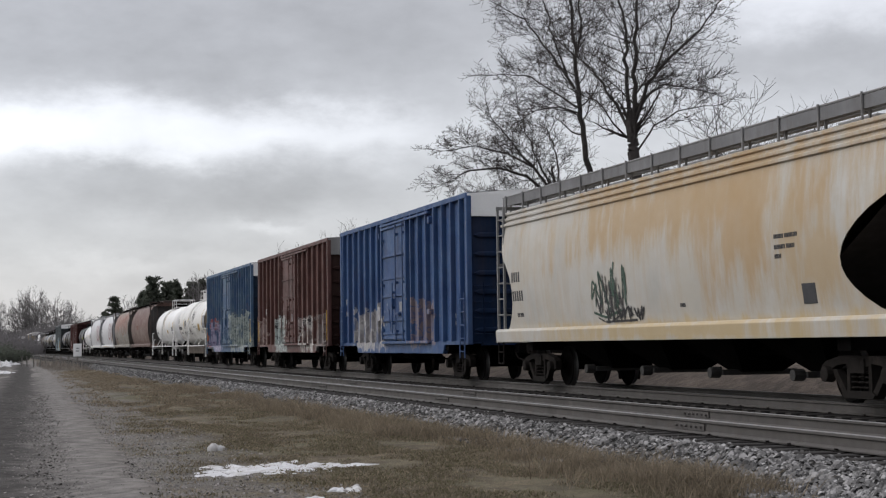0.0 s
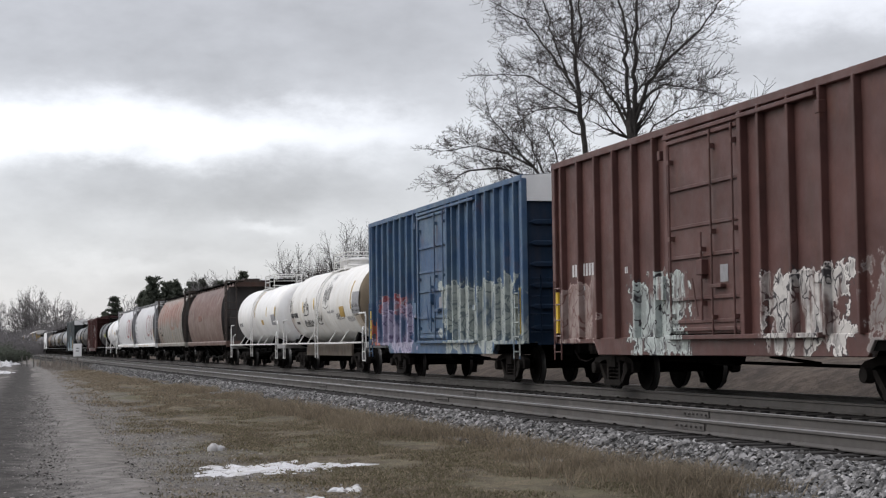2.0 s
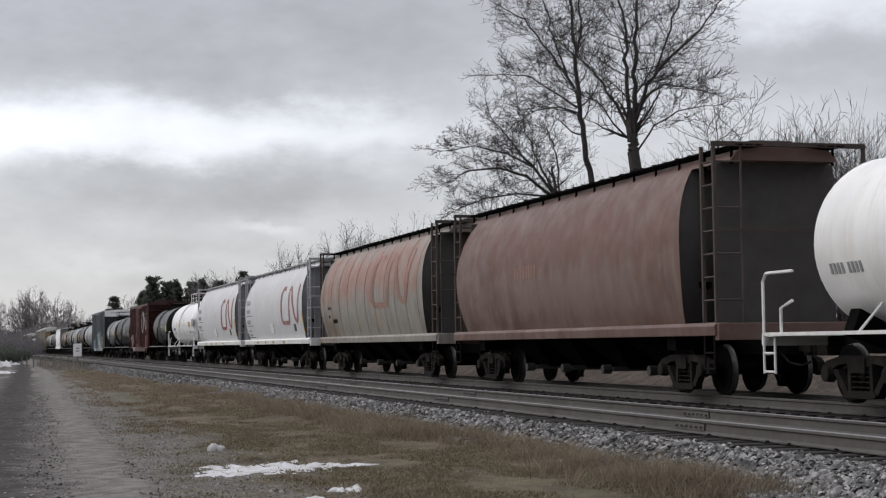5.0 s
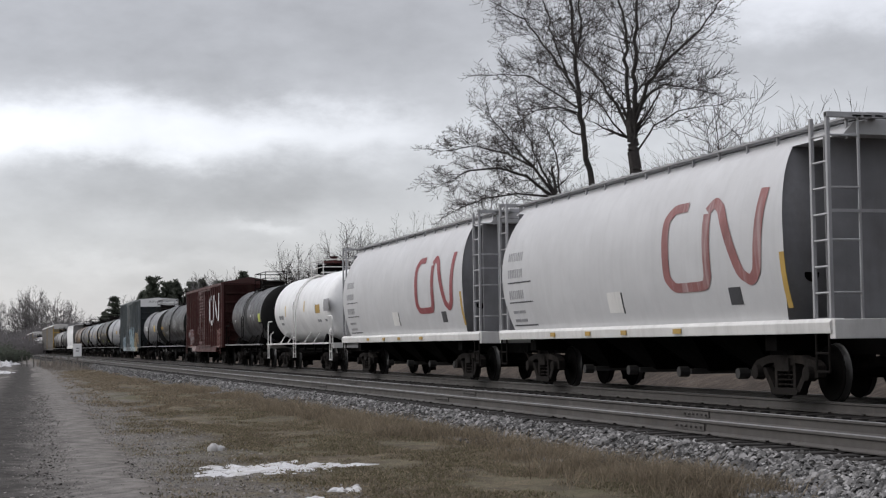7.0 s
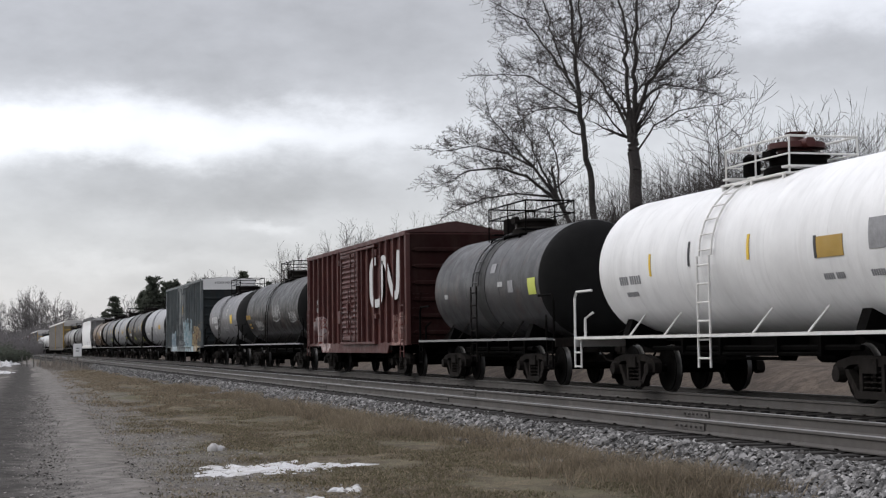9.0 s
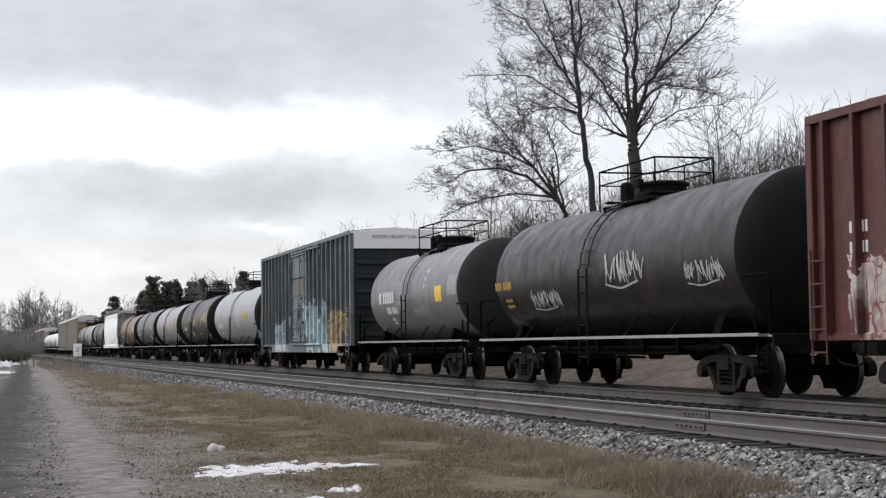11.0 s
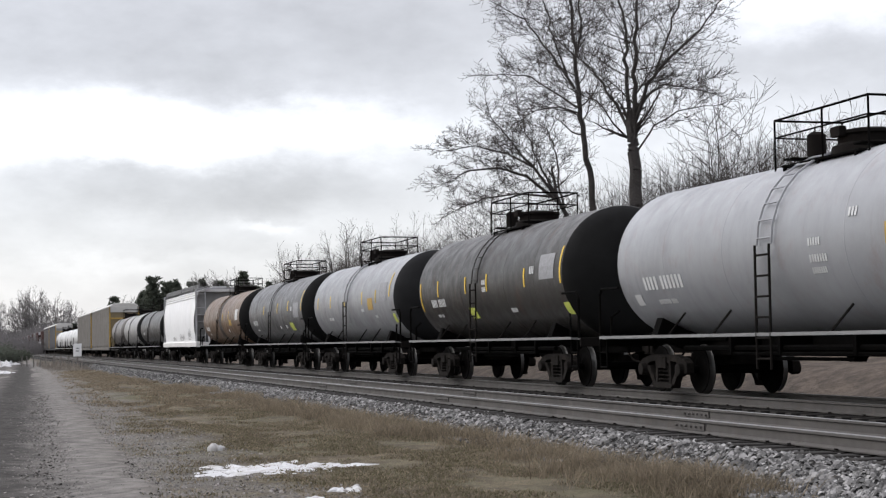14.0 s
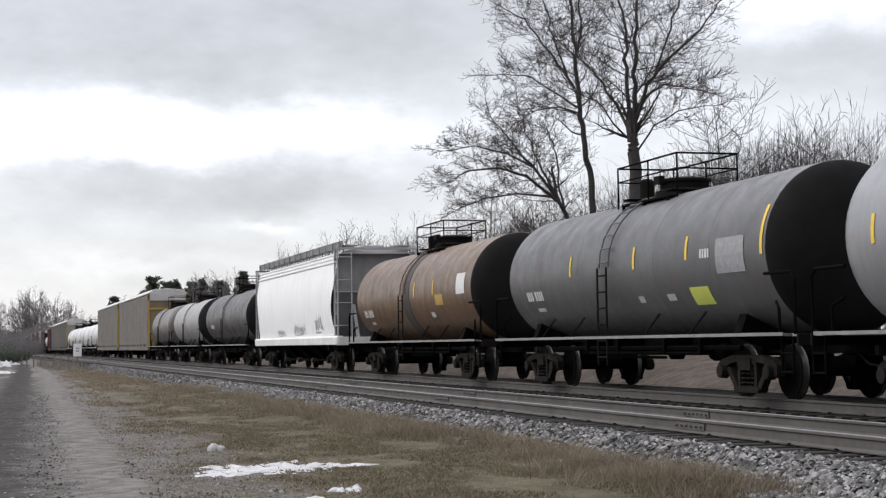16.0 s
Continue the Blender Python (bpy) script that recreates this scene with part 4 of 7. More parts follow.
for k, (x, y, s) in enumerate([(2.6, 190, 1.3), (3.6, 205, 1.4), (4.6, 215, 1.2), (1.4, 185, 1.5), (5.4, 225, 1.0), (2.2, 215, 1.9), (0.2, 200, 1.8), (3.1, 228, 1.7), (1.2, 206, 2.0)]):
    low_bush(x, y, s, 80 + k)


def track_sign():
    sign = thing("track_sign", "small white square sign on a post beside the track", "sign", "", (7.3, 135.0, ground_height(7.3, 135)))
    part("post", Geo().box(-0.05, 0.05, -0.04, 0.04, -0.3, 1.85).mesh("post", M_POST, bevel=0.01), sign)
    b = part("board", Geo().box(-0.33, 0.33, -0.075, -0.045, 0.85, 1.88).mesh("board", M_SIGN, bevel=0.008), sign)
    for z in (1.29, 1.5):
        part("marking", Geo().box(-0.12, 0.12, -0.085, -0.07, z - 0.045, z + 0.045).mesh("marking", M_PANEL), b)


track_sign()
POST = Geo().box(-0.05, 0.05, -0.05, 0.05, -0.4, 1.0).mesh("post", M_POST, bevel=0.02)
for k in range(8):
    y = 152 - 3.5 * k + 1.3 * math.sin(k * 2.1)
    ob = new("post", POST)
    ob.matrix_world = pose(3.3 + 0.42 * k, y, ground_height(3.3 + 0.42 * k, y) + 0.05 * math.sin(5 * k), 3 * math.sin(k * 3), 4 * math.cos(k * 2), 11 * k)
    tagged(ob, "weathered grey timber marker post beside the track", "post", "posts by the track")

# ---- the train: every car rests on its wheels, its origin lies between the rails at mid-length; -y is the end that comes first ----
TRAIN, WHEELS = [], []


def wheelset_mesh():
    g = Geo().lathe([(-1.12, 0.07), (-0.8, 0.08), (-0.7, 0.09), (0.7, 0.09), (0.8, 0.08), (1.12, 0.07)], 10, "x")
    for s in (-1, 1):
        prof = [(-0.84, 0.12), (-0.82, 0.2), (-0.79, 0.34), (-0.81, 0.38), (-0.815, 0.44), (-0.80, 0.455), (-0.72, 0.46), (-0.70, 0.478), (-0.685, 0.478), (-0.685, 0.36), (-0.72, 0.3), (-0.70, 0.12)]
        g.lathe([(a * s * -1, r) for a, r in prof] if s > 0 else prof, 20, "x")
    me = g.mesh("wheelset", M_WHEEL, True)
    me.materials.append(M_RIM)
    for pl in me.polygons:
        c = pl.center
        rr = math.hypot(c.y, c.z)
        if 0.44 < rr < 0.47 and 0.71 < abs(c.x) < 0.8:
            pl.material_index = 1
    return me


def side_frame_mesh():
    """Cast side frame with its two windows, bearing caps and a nest of springs."""
    g = Geo()
    for x0, x1 in ((-1.17, -1.02), (1.02, 1.17)):
        g.prism([(-1.12, 0.40), (-1.12, 0.58), (-0.98, 0.66), (-0.55, 0.74), (0.55, 0.74), (0.98, 0.66), (1.12, 0.58), (1.12, 0.40), (0.92, 0.36), (0.85, 0.52), (0.62, 0.60),
                 (0.36, 0.62), (0.36, 0.58), (-0.36, 0.58), (-0.36, 0.62), (-0.62, 0.60), (-0.85, 0.52), (-0.92, 0.36)], x0, x1)
        for s in (-1, 1):
            g.prism([(0.82 * s, 0.52), (0.68 * s, 0.54), (0.34 * s, 0.16), (0.48 * s, 0.14)], x0 + 0.01, x1 - 0.01)
            g.prism([(0.36 * s, 0.62), (0.27 * s, 0.62), (0.27 * s, 0.15), (0.36 * s, 0.15)], x0 + 0.01, x1 - 0.01)
            g.lathe([(x0 - 0.1, 0.075), (x0 - 0.09, 0.12), (x0 + 0.06, 0.13)] if x0 < 0 else [(x1 - 0.06, 0.13), (x1 + 0.09, 0.12), (x1 + 0.1, 0.075)], 12, "x", (0, 0.889 * s, 0.457))
        g.prism([(-0.48, 0.16), (-0.42, 0.10), (0.42, 0.10), (0.48, 0.16), (0.40, 0.21), (-0.40, 0.21)], x0 - 0.02, x1 + 0.02)
        for y in (-0.2, 0.0, 0.2):
            for k in range(4):
                g.lathe([(-0.016, 0.06), (0.0, 0.075), (0.016, 0.06)], 7, "z", ((x0 + x1) / 2, y, 0.26 + 0.08 * k))
    g.box(-1.2, 1.2, -0.2, 0.2, 0.48, 0.7)
    g.box(-0.35, 0.35, -0.3, 0.3, 0.68, 0.82)
    for y in (-0.45, 0.45):
        g.box(-0.85, 0.85, y - 0.05, y + 0.05, 0.36, 0.46)
    return g.mesh("truck", M_TRUCK)


ME_WHEELS, ME_TRUCK = wheelset_mesh(), side_frame_mesh()


def coupler_mesh():
    g = Geo().box(-0.09, 0.09, -0.55, 0.45, 0.78, 0.96).prism([(-0.95, 0.72), (-0.55, 0.72), (-0.55, 1.02), (-0.95, 1.02)], -0.14, 0.16)
    g.box(-0.2, -0.1, -0.9, -0.7, 0.76, 0.98)
    g.pipe([(-0.3, 0.1, 0.85), (-0.33, -0.4, 0.6), (-0.3, -0.8, 0.55), (-0.2, -0.95, 0.62)], 0.025)
    return g.mesh("coupler", M_UNDER, bevel=0.015)


ME_COUPLER = coupler_mesh()


def running_gear(car, half, inset=2.3, wheels=True):
    """Two trucks with their wheelsets, and a coupler at each end."""
    for s in (-1, 1):
        tr = part("truck", ME_TRUCK, car, at=(0, s * (half - inset), 0))
        for w in (-0.889, 0.889):
            ws = part("wheelset", ME_WHEELS, tr, at=(0, w, 0.46))
            if TRAIN[-1][1] < 400:
                WHEELS.append((ws, w))
        part("coupler", ME_COUPLER, car, m=pose(0, s * half, 0, 0, 0, 0 if s < 0 else 180))


def start_car(name, p0, p1, label, group="freight train cars"):
    car = thing(name, label, "railway car", group, (TRACK_FAR, (p0 + p1) / 2, 0))
    TRAIN.append((car, (p0 + p1) / 2))
    return car, (p1 - p0) / 2


def ladder(g, x, y0, y1, z0, z1, rungs, r=0.018):
    g.tube((x, y0, z0), (x, y0, z1), r)
    g.tube((x, y1, z0), (x, y1, z1), r)
    for i in range(rungs):
        z = z0 + (z1 - z0) * (i + 0.5) / rungs
        g.tube((x, y0, z), (x, y1, z), r * 0.85)


def glyph_bars(g, x, y0, z0, size, words, lift=0.006):
    """Plain bars in place of lettering: each word a run of short upright bars. It reads from +y to -y on the near side."""
    y = y0
    for w in words:
        for _ in range(w):
            g.box(x - lift, x, y - size * 0.4, y, z0, z0 + size)
            y -= size * 0.66
        y -= size * 0.5


def text_mesh(words, size, material, m):
    """Real words in the built-in font, as a mesh."""
    cu = bpy.data.curves.new("lettering", "FONT")
    cu.body, cu.size, cu.align_x, cu.align_y, cu.extrude = words, size, "CENTER", "CENTER", 0.002
    ob = bpy.data.objects.new("lettering", cu)
    me = bpy.data.meshes.new_from_object(ob)
    bpy.data.objects.remove(ob)
    me.transform(m)
    me.materials.clear()
    me.materials.append(material)
    return me


def boxcar(p0, p1, paint, label, eave=4.97, rib_step=0.84, cap=M_CAP, roof=M_ROOFEDGE, tags=(), door_w=3.05, corrugated=False, gable=0.12, fade=None, streak=0.4, rust=0.3,
           height_words=False, yellow=False, marks=(), low=0.73, mark_mat=M_LETTER):
    car, h = start_car("boxcar", p0, p1, label)
    w = 1.52
    mat = surf("boxcar_paint", paint, 0.55, car=car, tags=tags, streak=streak, rust=rust, var=0.22, fade=fade, scale=0.8)
    g = Geo().box(-w, w, -h, h, 1.0, eave - 0.05)
    part("body", g.mesh("body", mat, bevel=0.015), car)
    # ends use the side paint at 0.3 of its tone
    endm = surf("dark_end_paint", tuple(c * 0.3 for c in paint), 0.8, car=car, var=0.35, streak=0.3, spec=0.15)
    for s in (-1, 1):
        part("end_wall", Geo().box(-w + 0.02, w - 0.02, s * (h + 0.003) - 0.006, s * (h + 0.003) + 0.006, 1.02, eave - 0.1).mesh("end_wall", endm), car, "end wall darker than the sides")
    for s in (-1, 1):
        a, b = sorted((s * (w + 0.05), s * (w - 0.1)))
        outline = [(-h, 0.97), (-h + 2.3, 0.97), (-h + 2.5, low), (h - 2.5, low), (h - 2.3, 0.97), (h, 0.97), (h, 1.08), (-h, 1.08)]
        part("side_sill", Geo().prism(outline, a, b).mesh("side_sill", mat, bevel=0.012), car)
    # outside posts
    rib = Geo().prism([(-0.038, 1.06), (0.038, 1.06), (0.038, eave - 0.12), (-0.038, eave - 0.12)], -w - 0.13, -w + 0.01).mesh("rib", mat, bevel=0.012)
    dw = door_w / 2
    span = h - dw
    count = max(3, round(span / rib_step))
    for s in (-1, 1):
        for i in range(count):
            part("rib", rib, car, at=(0, s * (dw + 0.1 + (span - 0.2) * (i + 0.55) / count), 0))
        part("corner_post", Geo().box(-w - 0.09, -w + 0.05, s * h - 0.09, s * h + 0.09, 0.98, eave - 0.08).mesh("corner_post", mat, bevel=0.015), car)
    # eave, roof and its ribs
    g = Geo().box(-w - 0.1, -w + 0.02, -h - 0.06, h + 0.06, eave - 0.14, eave).box(w - 0.02, w + 0.1, -h - 0.06, h + 0.06, eave - 0.14, eave)
    part("eave_rail", g.mesh("eave_rail", mat, bevel=0.01), car)
    g = Geo().long([(-w - 0.06, eave - 0.04), (-w - 0.06, eave), (0, eave + gable), (w + 0.06, eave), (w + 0.06, eave - 0.04)], -h - 0.03, h + 0.03)
    for i in range(14):
        y = -h + 0.6 + (2 * h - 1.2) * i / 13
        g.long([(-w - 0.06, eave + 0.0), (-w, eave + 0.035), (0, eave + gable + 0.03), (w, eave + 0.035), (w + 0.06, eave)], y - 0.05, y + 0.05)
    part("roof", g.mesh("roof", roof), car, "weathered sheet-metal roof")
    # ribbed ends
    for s in (-1, 1):
        g = Geo()
        y = s * h
        for i in range(6):
            z = 1.35 + 0.5 * i
            if z > eave - 0.75 and cap:
                break
            g.long([(-w + 0.1, z), (-w + 0.25, z + 0.07), (w - 0.25, z + 0.07), (w - 0.1, z), (w - 0.25, z - 0.07), (-w + 0.25, z - 0.07)], y - 0.07, y + 0.07)
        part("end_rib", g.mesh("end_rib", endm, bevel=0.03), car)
        if cap:
            g = Geo().prism([(y - 0.075, eave - 0.62), (y + 0.075, eave - 0.62), (y + 0.075, eave - 0.02), (y - 0.075, eave - 0.02)], -w - 0.06, w + 0.06)
            g.add([(-w - 0.06, y - 0.06, eave - 0.03), (0, y - 0.06, eave + gable), (w + 0.06, y - 0.06, eave - 0.03), (-w - 0.06, y + 0.06, eave - 0.03), (0, y + 0.06, eave + gable), (w + 0.06, y + 0.06, eave - 0.03)],
                  [(0, 1, 2), (5, 4, 3), (0, 3, 4, 1), (1, 4, 5, 2)])
            panel = part("end_panel", g.mesh("end_panel", cap), car, "pale height-warning panel on the end")
            if height_words and s < 0:
                part("lettering", text_mesh("EXCESS HEIGHT CAR", 0.17, M_INK, pose(0.0, y - 0.08, eave - 0.22, 90, 0, 0)), panel)
        g = Geo()
        ladder(g, -w + 0.35, y + s * 0.13, y + s * 0.13, 1.1, 2.6, 1)
        for i in range(4):
            z = 1.25 + 0.42 * i
            g.pipe([(-w + 0.12, y + s * 0.03, z), (-w + 0.12, y + s * 0.12, z), (-w + 0.6, y + s * 0.12, z), (-w + 0.6, y + s * 0.03, z)], 0.015, 5)
        g.box(-1.2, 1.2, y + s * 0.02 - 0.1, y + s * 0.02 + 0.1, 0.95, 1.02)
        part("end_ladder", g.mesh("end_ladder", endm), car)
        g = Geo()
        yl = s * (h - 0.3)
        ladder(g, -w - 0.13, yl - 0.22, yl + 0.22, 0.62, 2.35, 5)
        part("side_ladder", g.mesh("side_ladder", mat), car)
    # sliding door with rods, bars, latch and tracks
    # a black sheet behind the door paints the shade in its gap
    part("door_gap_shade", Geo().box(-w - 0.03, -w + 0.01, -dw + 0.01, dw - 0.01, 1.09, eave - 0.2).mesh("door_gap_shade", M_BLACK), car, "black sheet for the shaded gap round the sliding door")
    door = part("door", Geo().box(-w - 0.09, -w + 0.01, -dw + 0.05, dw - 0.05, 1.12, eave - 0.25).mesh("door", mat, bevel=0.012), car)
    g = Geo()
    if corrugated:
        for i in range(17):
            z = 1.25 + i * (eave - 1.65) / 16
            g.long([(-w - 0.085, z - 0.075), (-w - 0.15, z), (-w - 0.085, z + 0.075)], -dw + 0.1, dw - 0.1)
        part("door_rib", g.mesh("door_rib", mat), door)
        g = Geo()
    for z, deep in ((1.2, 0.06), (1.34, 0.03), (1.75, 0.05), (2.5, 0.05), (3.05, 0.03), (3.75, 0.05), (eave - 0.34, 0.06)):
        part("door_bar", Geo().box(-w - 0.09 - deep, -w - 0.08, -dw + 0.06, dw - 0.06, z - 0.035, z + 0.035).mesh("door_bar", mat, bevel=0.01), door)
    for y, z0, z1 in ((-dw + 0.2, 1.1, eave - 0.3), (-dw * 0.3, 1.1, eave - 0.3), (dw - 0.22, 1.15, eave - 0.4), (-dw * 0.02, 1.35, 2.9)):
        g = Geo().tube((-w - 0.17, y, z0), (-w - 0.17, y, z1), 0.02)
        for z in (z0 + 0.3, (z0 + z1) / 2, z1 - 0.3):
            g.box(-w - 0.19, -w - 0.08, y - 0.045, y + 0.045, z - 0.04, z + 0.04)
        part("lock_rod", g.mesh("lock_rod", mat), door, "locking rod with its keepers")
    part("door_handle", Geo().box(-w - 0.2, -w - 0.1, -dw * 0.3 - 0.4, -dw * 0.3 + 0.05, 1.9, 1.97).mesh("door_handle", mat, bevel=0.01), door)
    g = Geo().box(-w - 0.22, -w - 0.08, -dw * 0.02 - 0.12, -dw * 0.02 + 0.12, 2.15, 2.42)
    g.tube((-w - 0.19, 0.1, 1.42), (-w - 0.19, 0.32, 2.1), 0.02)
    part("door_latch", g.mesh("door_latch", mat, bevel=0.01), door)
    part("door_plate", Geo().box(-w - 0.098, -w - 0.089, -dw * 0.62, -dw * 0.42, 2.0, 2.3).mesh("door_plate", M_PANEL), door, "small pale data plate")
    for y in (-dw, dw):
        part("door_post", Geo().box(-w - 0.14, -w + 0.02, y - 0.07, y + 0.07, 1.02, eave - 0.15).mesh("door_post", mat, bevel=0.012), car)
    part("door_track", Geo().box(-w - 0.17, -w, -dw - 2.6, dw + 0.1, 1.02, 1.1).mesh("door_track", mat, bevel=0.008), car)
    part("door_track", Geo().box(-w - 0.15, -w, -dw - 2.6, dw + 0.1, eave - 0.26, eave - 0.19).mesh("door_track", mat, bevel=0.008), car)
    # brackets, boxes and small plates on the side
    for y, z, wy, hz in ((dw + 0.31, eave - 0.51, 0.06, 0.09), (-dw - 2.68, eave - 0.45, 0.075, 0.1), (-dw - 2.58, 1.92, 0.125, 0.075), (dw + 0.38, 1.98, 0.17, 0.22)):
        part("bracket", Geo().box(-w - 0.14, -w, y - wy, y + wy, z - hz, z + hz).mesh("bracket", mat, bevel=0.01), car)
    if yellow:
        g = Geo().box(-w - 0.1, -w - 0.05, -h + 0.1, -h + 0.22, 1.2, 2.3).box(-w - 0.1, -w - 0.05, h - 0.22, h - 0.1, 1.2, 2.1)
        part("reflector", g.mesh("reflector", M_YELLOW), car, "yellow reflective strips")
    for y, z, size, words in marks:
        g = Geo()
        glyph_bars(g, -w - (0.091 if abs(y) < dw - 0.1 else 0.003), y, z, size, words)
        tagged(part("marking", g.mesh("marking", mark_mat), car, "faded stencilled marks"), kind="stuff")
    # underframe
    g = Geo().box(-0.35, 0.35, -h, h, 0.7, 1.02).box(-0.3, 0.3, -h - 0.35, h + 0.35, 0.74, 1.0)
    for y in (-h + 2.3, h - 2.3):
        g.box(-w, w, y - 0.25, y + 0.25, 0.82, 1.02)
    for i in range(5):
        y = -h * 0.5 + h * i / 4
        g.box(-w + 0.05, w - 0.05, y - 0.06, y + 0.06, 0.82, 1.02)
    g.lathe([(-0.5, 0.1), (-0.45, 0.18), (0.45, 0.18), (0.5, 0.1)], 12, "y", (-0.8, 0.9, 0.72))
    g.tube((-0.6, -h + 3.4, 0.55), (-0.6, h - 3.4, 0.62), 0.03).tube((-1.2, -1.6, 0.72), (-0.7, -2.4, 0.6), 0.03)
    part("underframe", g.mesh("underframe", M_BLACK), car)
    running_gear(car, h)
    return car


def ribbon(g, path, half, place, rounds=6):
    """A flat band of even width along a bent path."""
    fine_path = []
    for (a, b), (c, d) in zip(path, path[1:]):
        fine_path += [(a + (c - a) * t / 8, b + (d - b) * t / 8) for t in range(8)]
    fine_path.append(path[-1])
    for _ in range(rounds):
        fine_path = [fine_path[0]] + [((p[0] + 2 * q[0] + r[0]) / 4, (p[1] + 2 * q[1] + r[1]) / 4) for p, q, r in zip(fine_path, fine_path[1:], fine_path[2:])] + [fine_path[-1]]
    vs = []
    for i, (a, b) in enumerate(fine_path):
        p, q = fine_path[max(0, i - 1)], fine_path[min(len(fine_path) - 1, i + 1)]
        L = math.hypot(q[0] - p[0], q[1] - p[1])
        nx_, nz_ = -(q[1] - p[1]) / L * half, (q[0] - p[0]) / L * half
        vs += [place(a + nx_, b + nz_), place(a - nx_, b - nz_)]
    g.add(vs, [(2 * i, 2 * i + 1, 2 * i + 3, 2 * i + 2) for i in range(len(fine_path) - 1)])


def scrawl(width, height, letters, seed):
    """Strokes of a hand-sprayed tag, as bent paths in a box of that size that starts at (0, 0)."""
    rng = random.Random(seed)
    step = width / letters
    strokes = []
    for k in range(letters):
        x, up = k * step, rng.random() < 0.5
        path = []
        for q in range(rng.randint(5, 8)):
            up = not up
            path.append((x + step * (rng.uniform(-0.15, 1.15)), height * (rng.uniform(0.65, 1.0) if up else rng.uniform(0.0, 0.35))))
        strokes.append(path)
    strokes.append([(0, height * 0.1), (width * 0.35, height * rng.uniform(-0.05, 0.1)), (width * 0.8, height * 0.12)])
    return strokes


def tank_patch(g, r, zc, y0, y1, a0, a1, lift=0.007, n=4):
    """A curved sheet on the near side of a tank; angles in degrees above the horizontal."""
    vs = []
    for i in range(n + 1):
        a = radians(a0 + (a1 - a0) * i / n)
        for rr in (r, r + lift):
            for y in (y0, y1):
                vs.append((-rr * math.cos(a), y, zc + rr * math.sin(a)))
    fs = []
    for i in range(n):
        k = 4 * i
        fs += [(k + 2, k + 3, k + 7, k + 6), (k, k + 2, k + 6, k + 4), (k + 3, k + 1, k + 5, k + 7)]
    fs += [(0, 1, 3, 2), (4 * n, 4 * n + 2, 4 * n + 3, 4 * n + 1)]
    g.add(vs, fs)


def tank_car(p0, p1, paint, label, r=1.46, zc=2.52, trim=M_GREYTRIM, head=None, far_head=None, tank_over=0.75, stains=(), fade=None, streak=0.16, rust=0.2, band=None,
             placards=(), strips=(), marks=(), cage="black", dome=M_UNDER, ladder_white=False, rough=0.5, rails=True, skirt=None, valve=None, var=0.2, mark_mat=M_LETTER, grime=(0.06, 0.045, 0.035), scrawls=()):
    car, h = start_car("tank_car", p0, p1, label)
    mat = surf("tank_paint", paint, 0.42, spec=0.45 if paint[0] > 0.1 else 0.3, car=car, stains=stains, fade=fade, streak=streak, rust=rust, var=var, scale=0.7, grime=grime)
    ht = h - tank_over
    dish = 0.62
    shell = [(-ht + dish, r), (-ht + dish + 0.02, r), (ht - dish - 0.02, r), (ht - dish, r)]
    g = Geo()
    n = 48
    prof = [(-ht + dish - dish * math.sin(a), r * math.cos(a)) for a in [i * math.pi / 2 / 9 * 0.985 for i in range(9, -1, -1)]]
    # heads take their own colours, the near ones mostly darker than the shell
    headm = surf("tank_head_colour", head, 0.9, car=car, var=0.3, spec=0.08 if head[0] < 0.05 else 0.35) if head else mat
    farm = surf("tank_head_colour", far_head, 0.6, car=car, var=0.3) if far_head else mat
    g.lathe([(-ht + dish, r), (-ht * 0.5, r), (0, r - 0.004), (ht * 0.5, r), (ht - dish, r)], n, "y", (0, 0, zc))
    tank = part("tank", g.mesh("tank", mat, True), car)
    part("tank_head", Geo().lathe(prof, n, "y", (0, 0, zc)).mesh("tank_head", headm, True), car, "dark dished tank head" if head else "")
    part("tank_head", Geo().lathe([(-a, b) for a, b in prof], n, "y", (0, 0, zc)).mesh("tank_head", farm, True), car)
    g = Geo()
    for y in (-ht * 0.62, -ht * 0.28, ht * 0.28, ht * 0.62, -ht + dish, ht - dish):
        g = Geo().lathe([(y - 0.03, r - 0.01), (y - 0.012, r + 0.003), (y + 0.012, r + 0.003), (y + 0.03, r - 0.01)], n, "y", (0, 0, zc))
        part("weld_seam", g.mesh("weld_seam", mat, True), tank)
    if band:
        bm_ = surf("tank_band_paint", band, 0.6, car=car, var=0.3)
        g = Geo().lathe([(-0.42, r + 0.002), (-0.42, r + 0.008), (0.42, r + 0.008), (0.42, r + 0.002)], n, "y", (0, 0.15, zc))
        part("spill_band", g.mesh("spill_band", bm_, True), tank, "dark band below the manway")
    # ladder straps up the flank, dome, cage
    rail_mat = M_WHITE if cage == "white" else M_BLACK
    ladder_mat = M_WHITE if ladder_white else mat
    for y in (0.12, 0.62):
        pts = [(-(r + 0.06) * math.cos(radians(a)), y, zc + (r + 0.06) * math.sin(radians(a))) for a in range(0, 85, 12)]
        strap = part("ladder_strap", Geo().pipe(pts, 0.02, 5).mesh("ladder_strap", ladder_mat), car)
    rung = Geo().tube((0, 0.12, 0), (0, 0.62, 0), 0.016, n=5).mesh("rung", ladder_mat)
    for a in range(4, 84, 11):
        part("rung", rung, strap, at=(-(r + 0.06) * math.cos(radians(a)), 0, zc + (r + 0.06) * math.sin(radians(a))))
    g = Geo()
    ladder(g, -r - 0.1, 0.12, 0.62, 0.52, zc, 6, 0.022)
    part("side_ladder", g.mesh("side_ladder", M_WHITE if ladder_white else M_UNDER), car)
    zt = zc + r
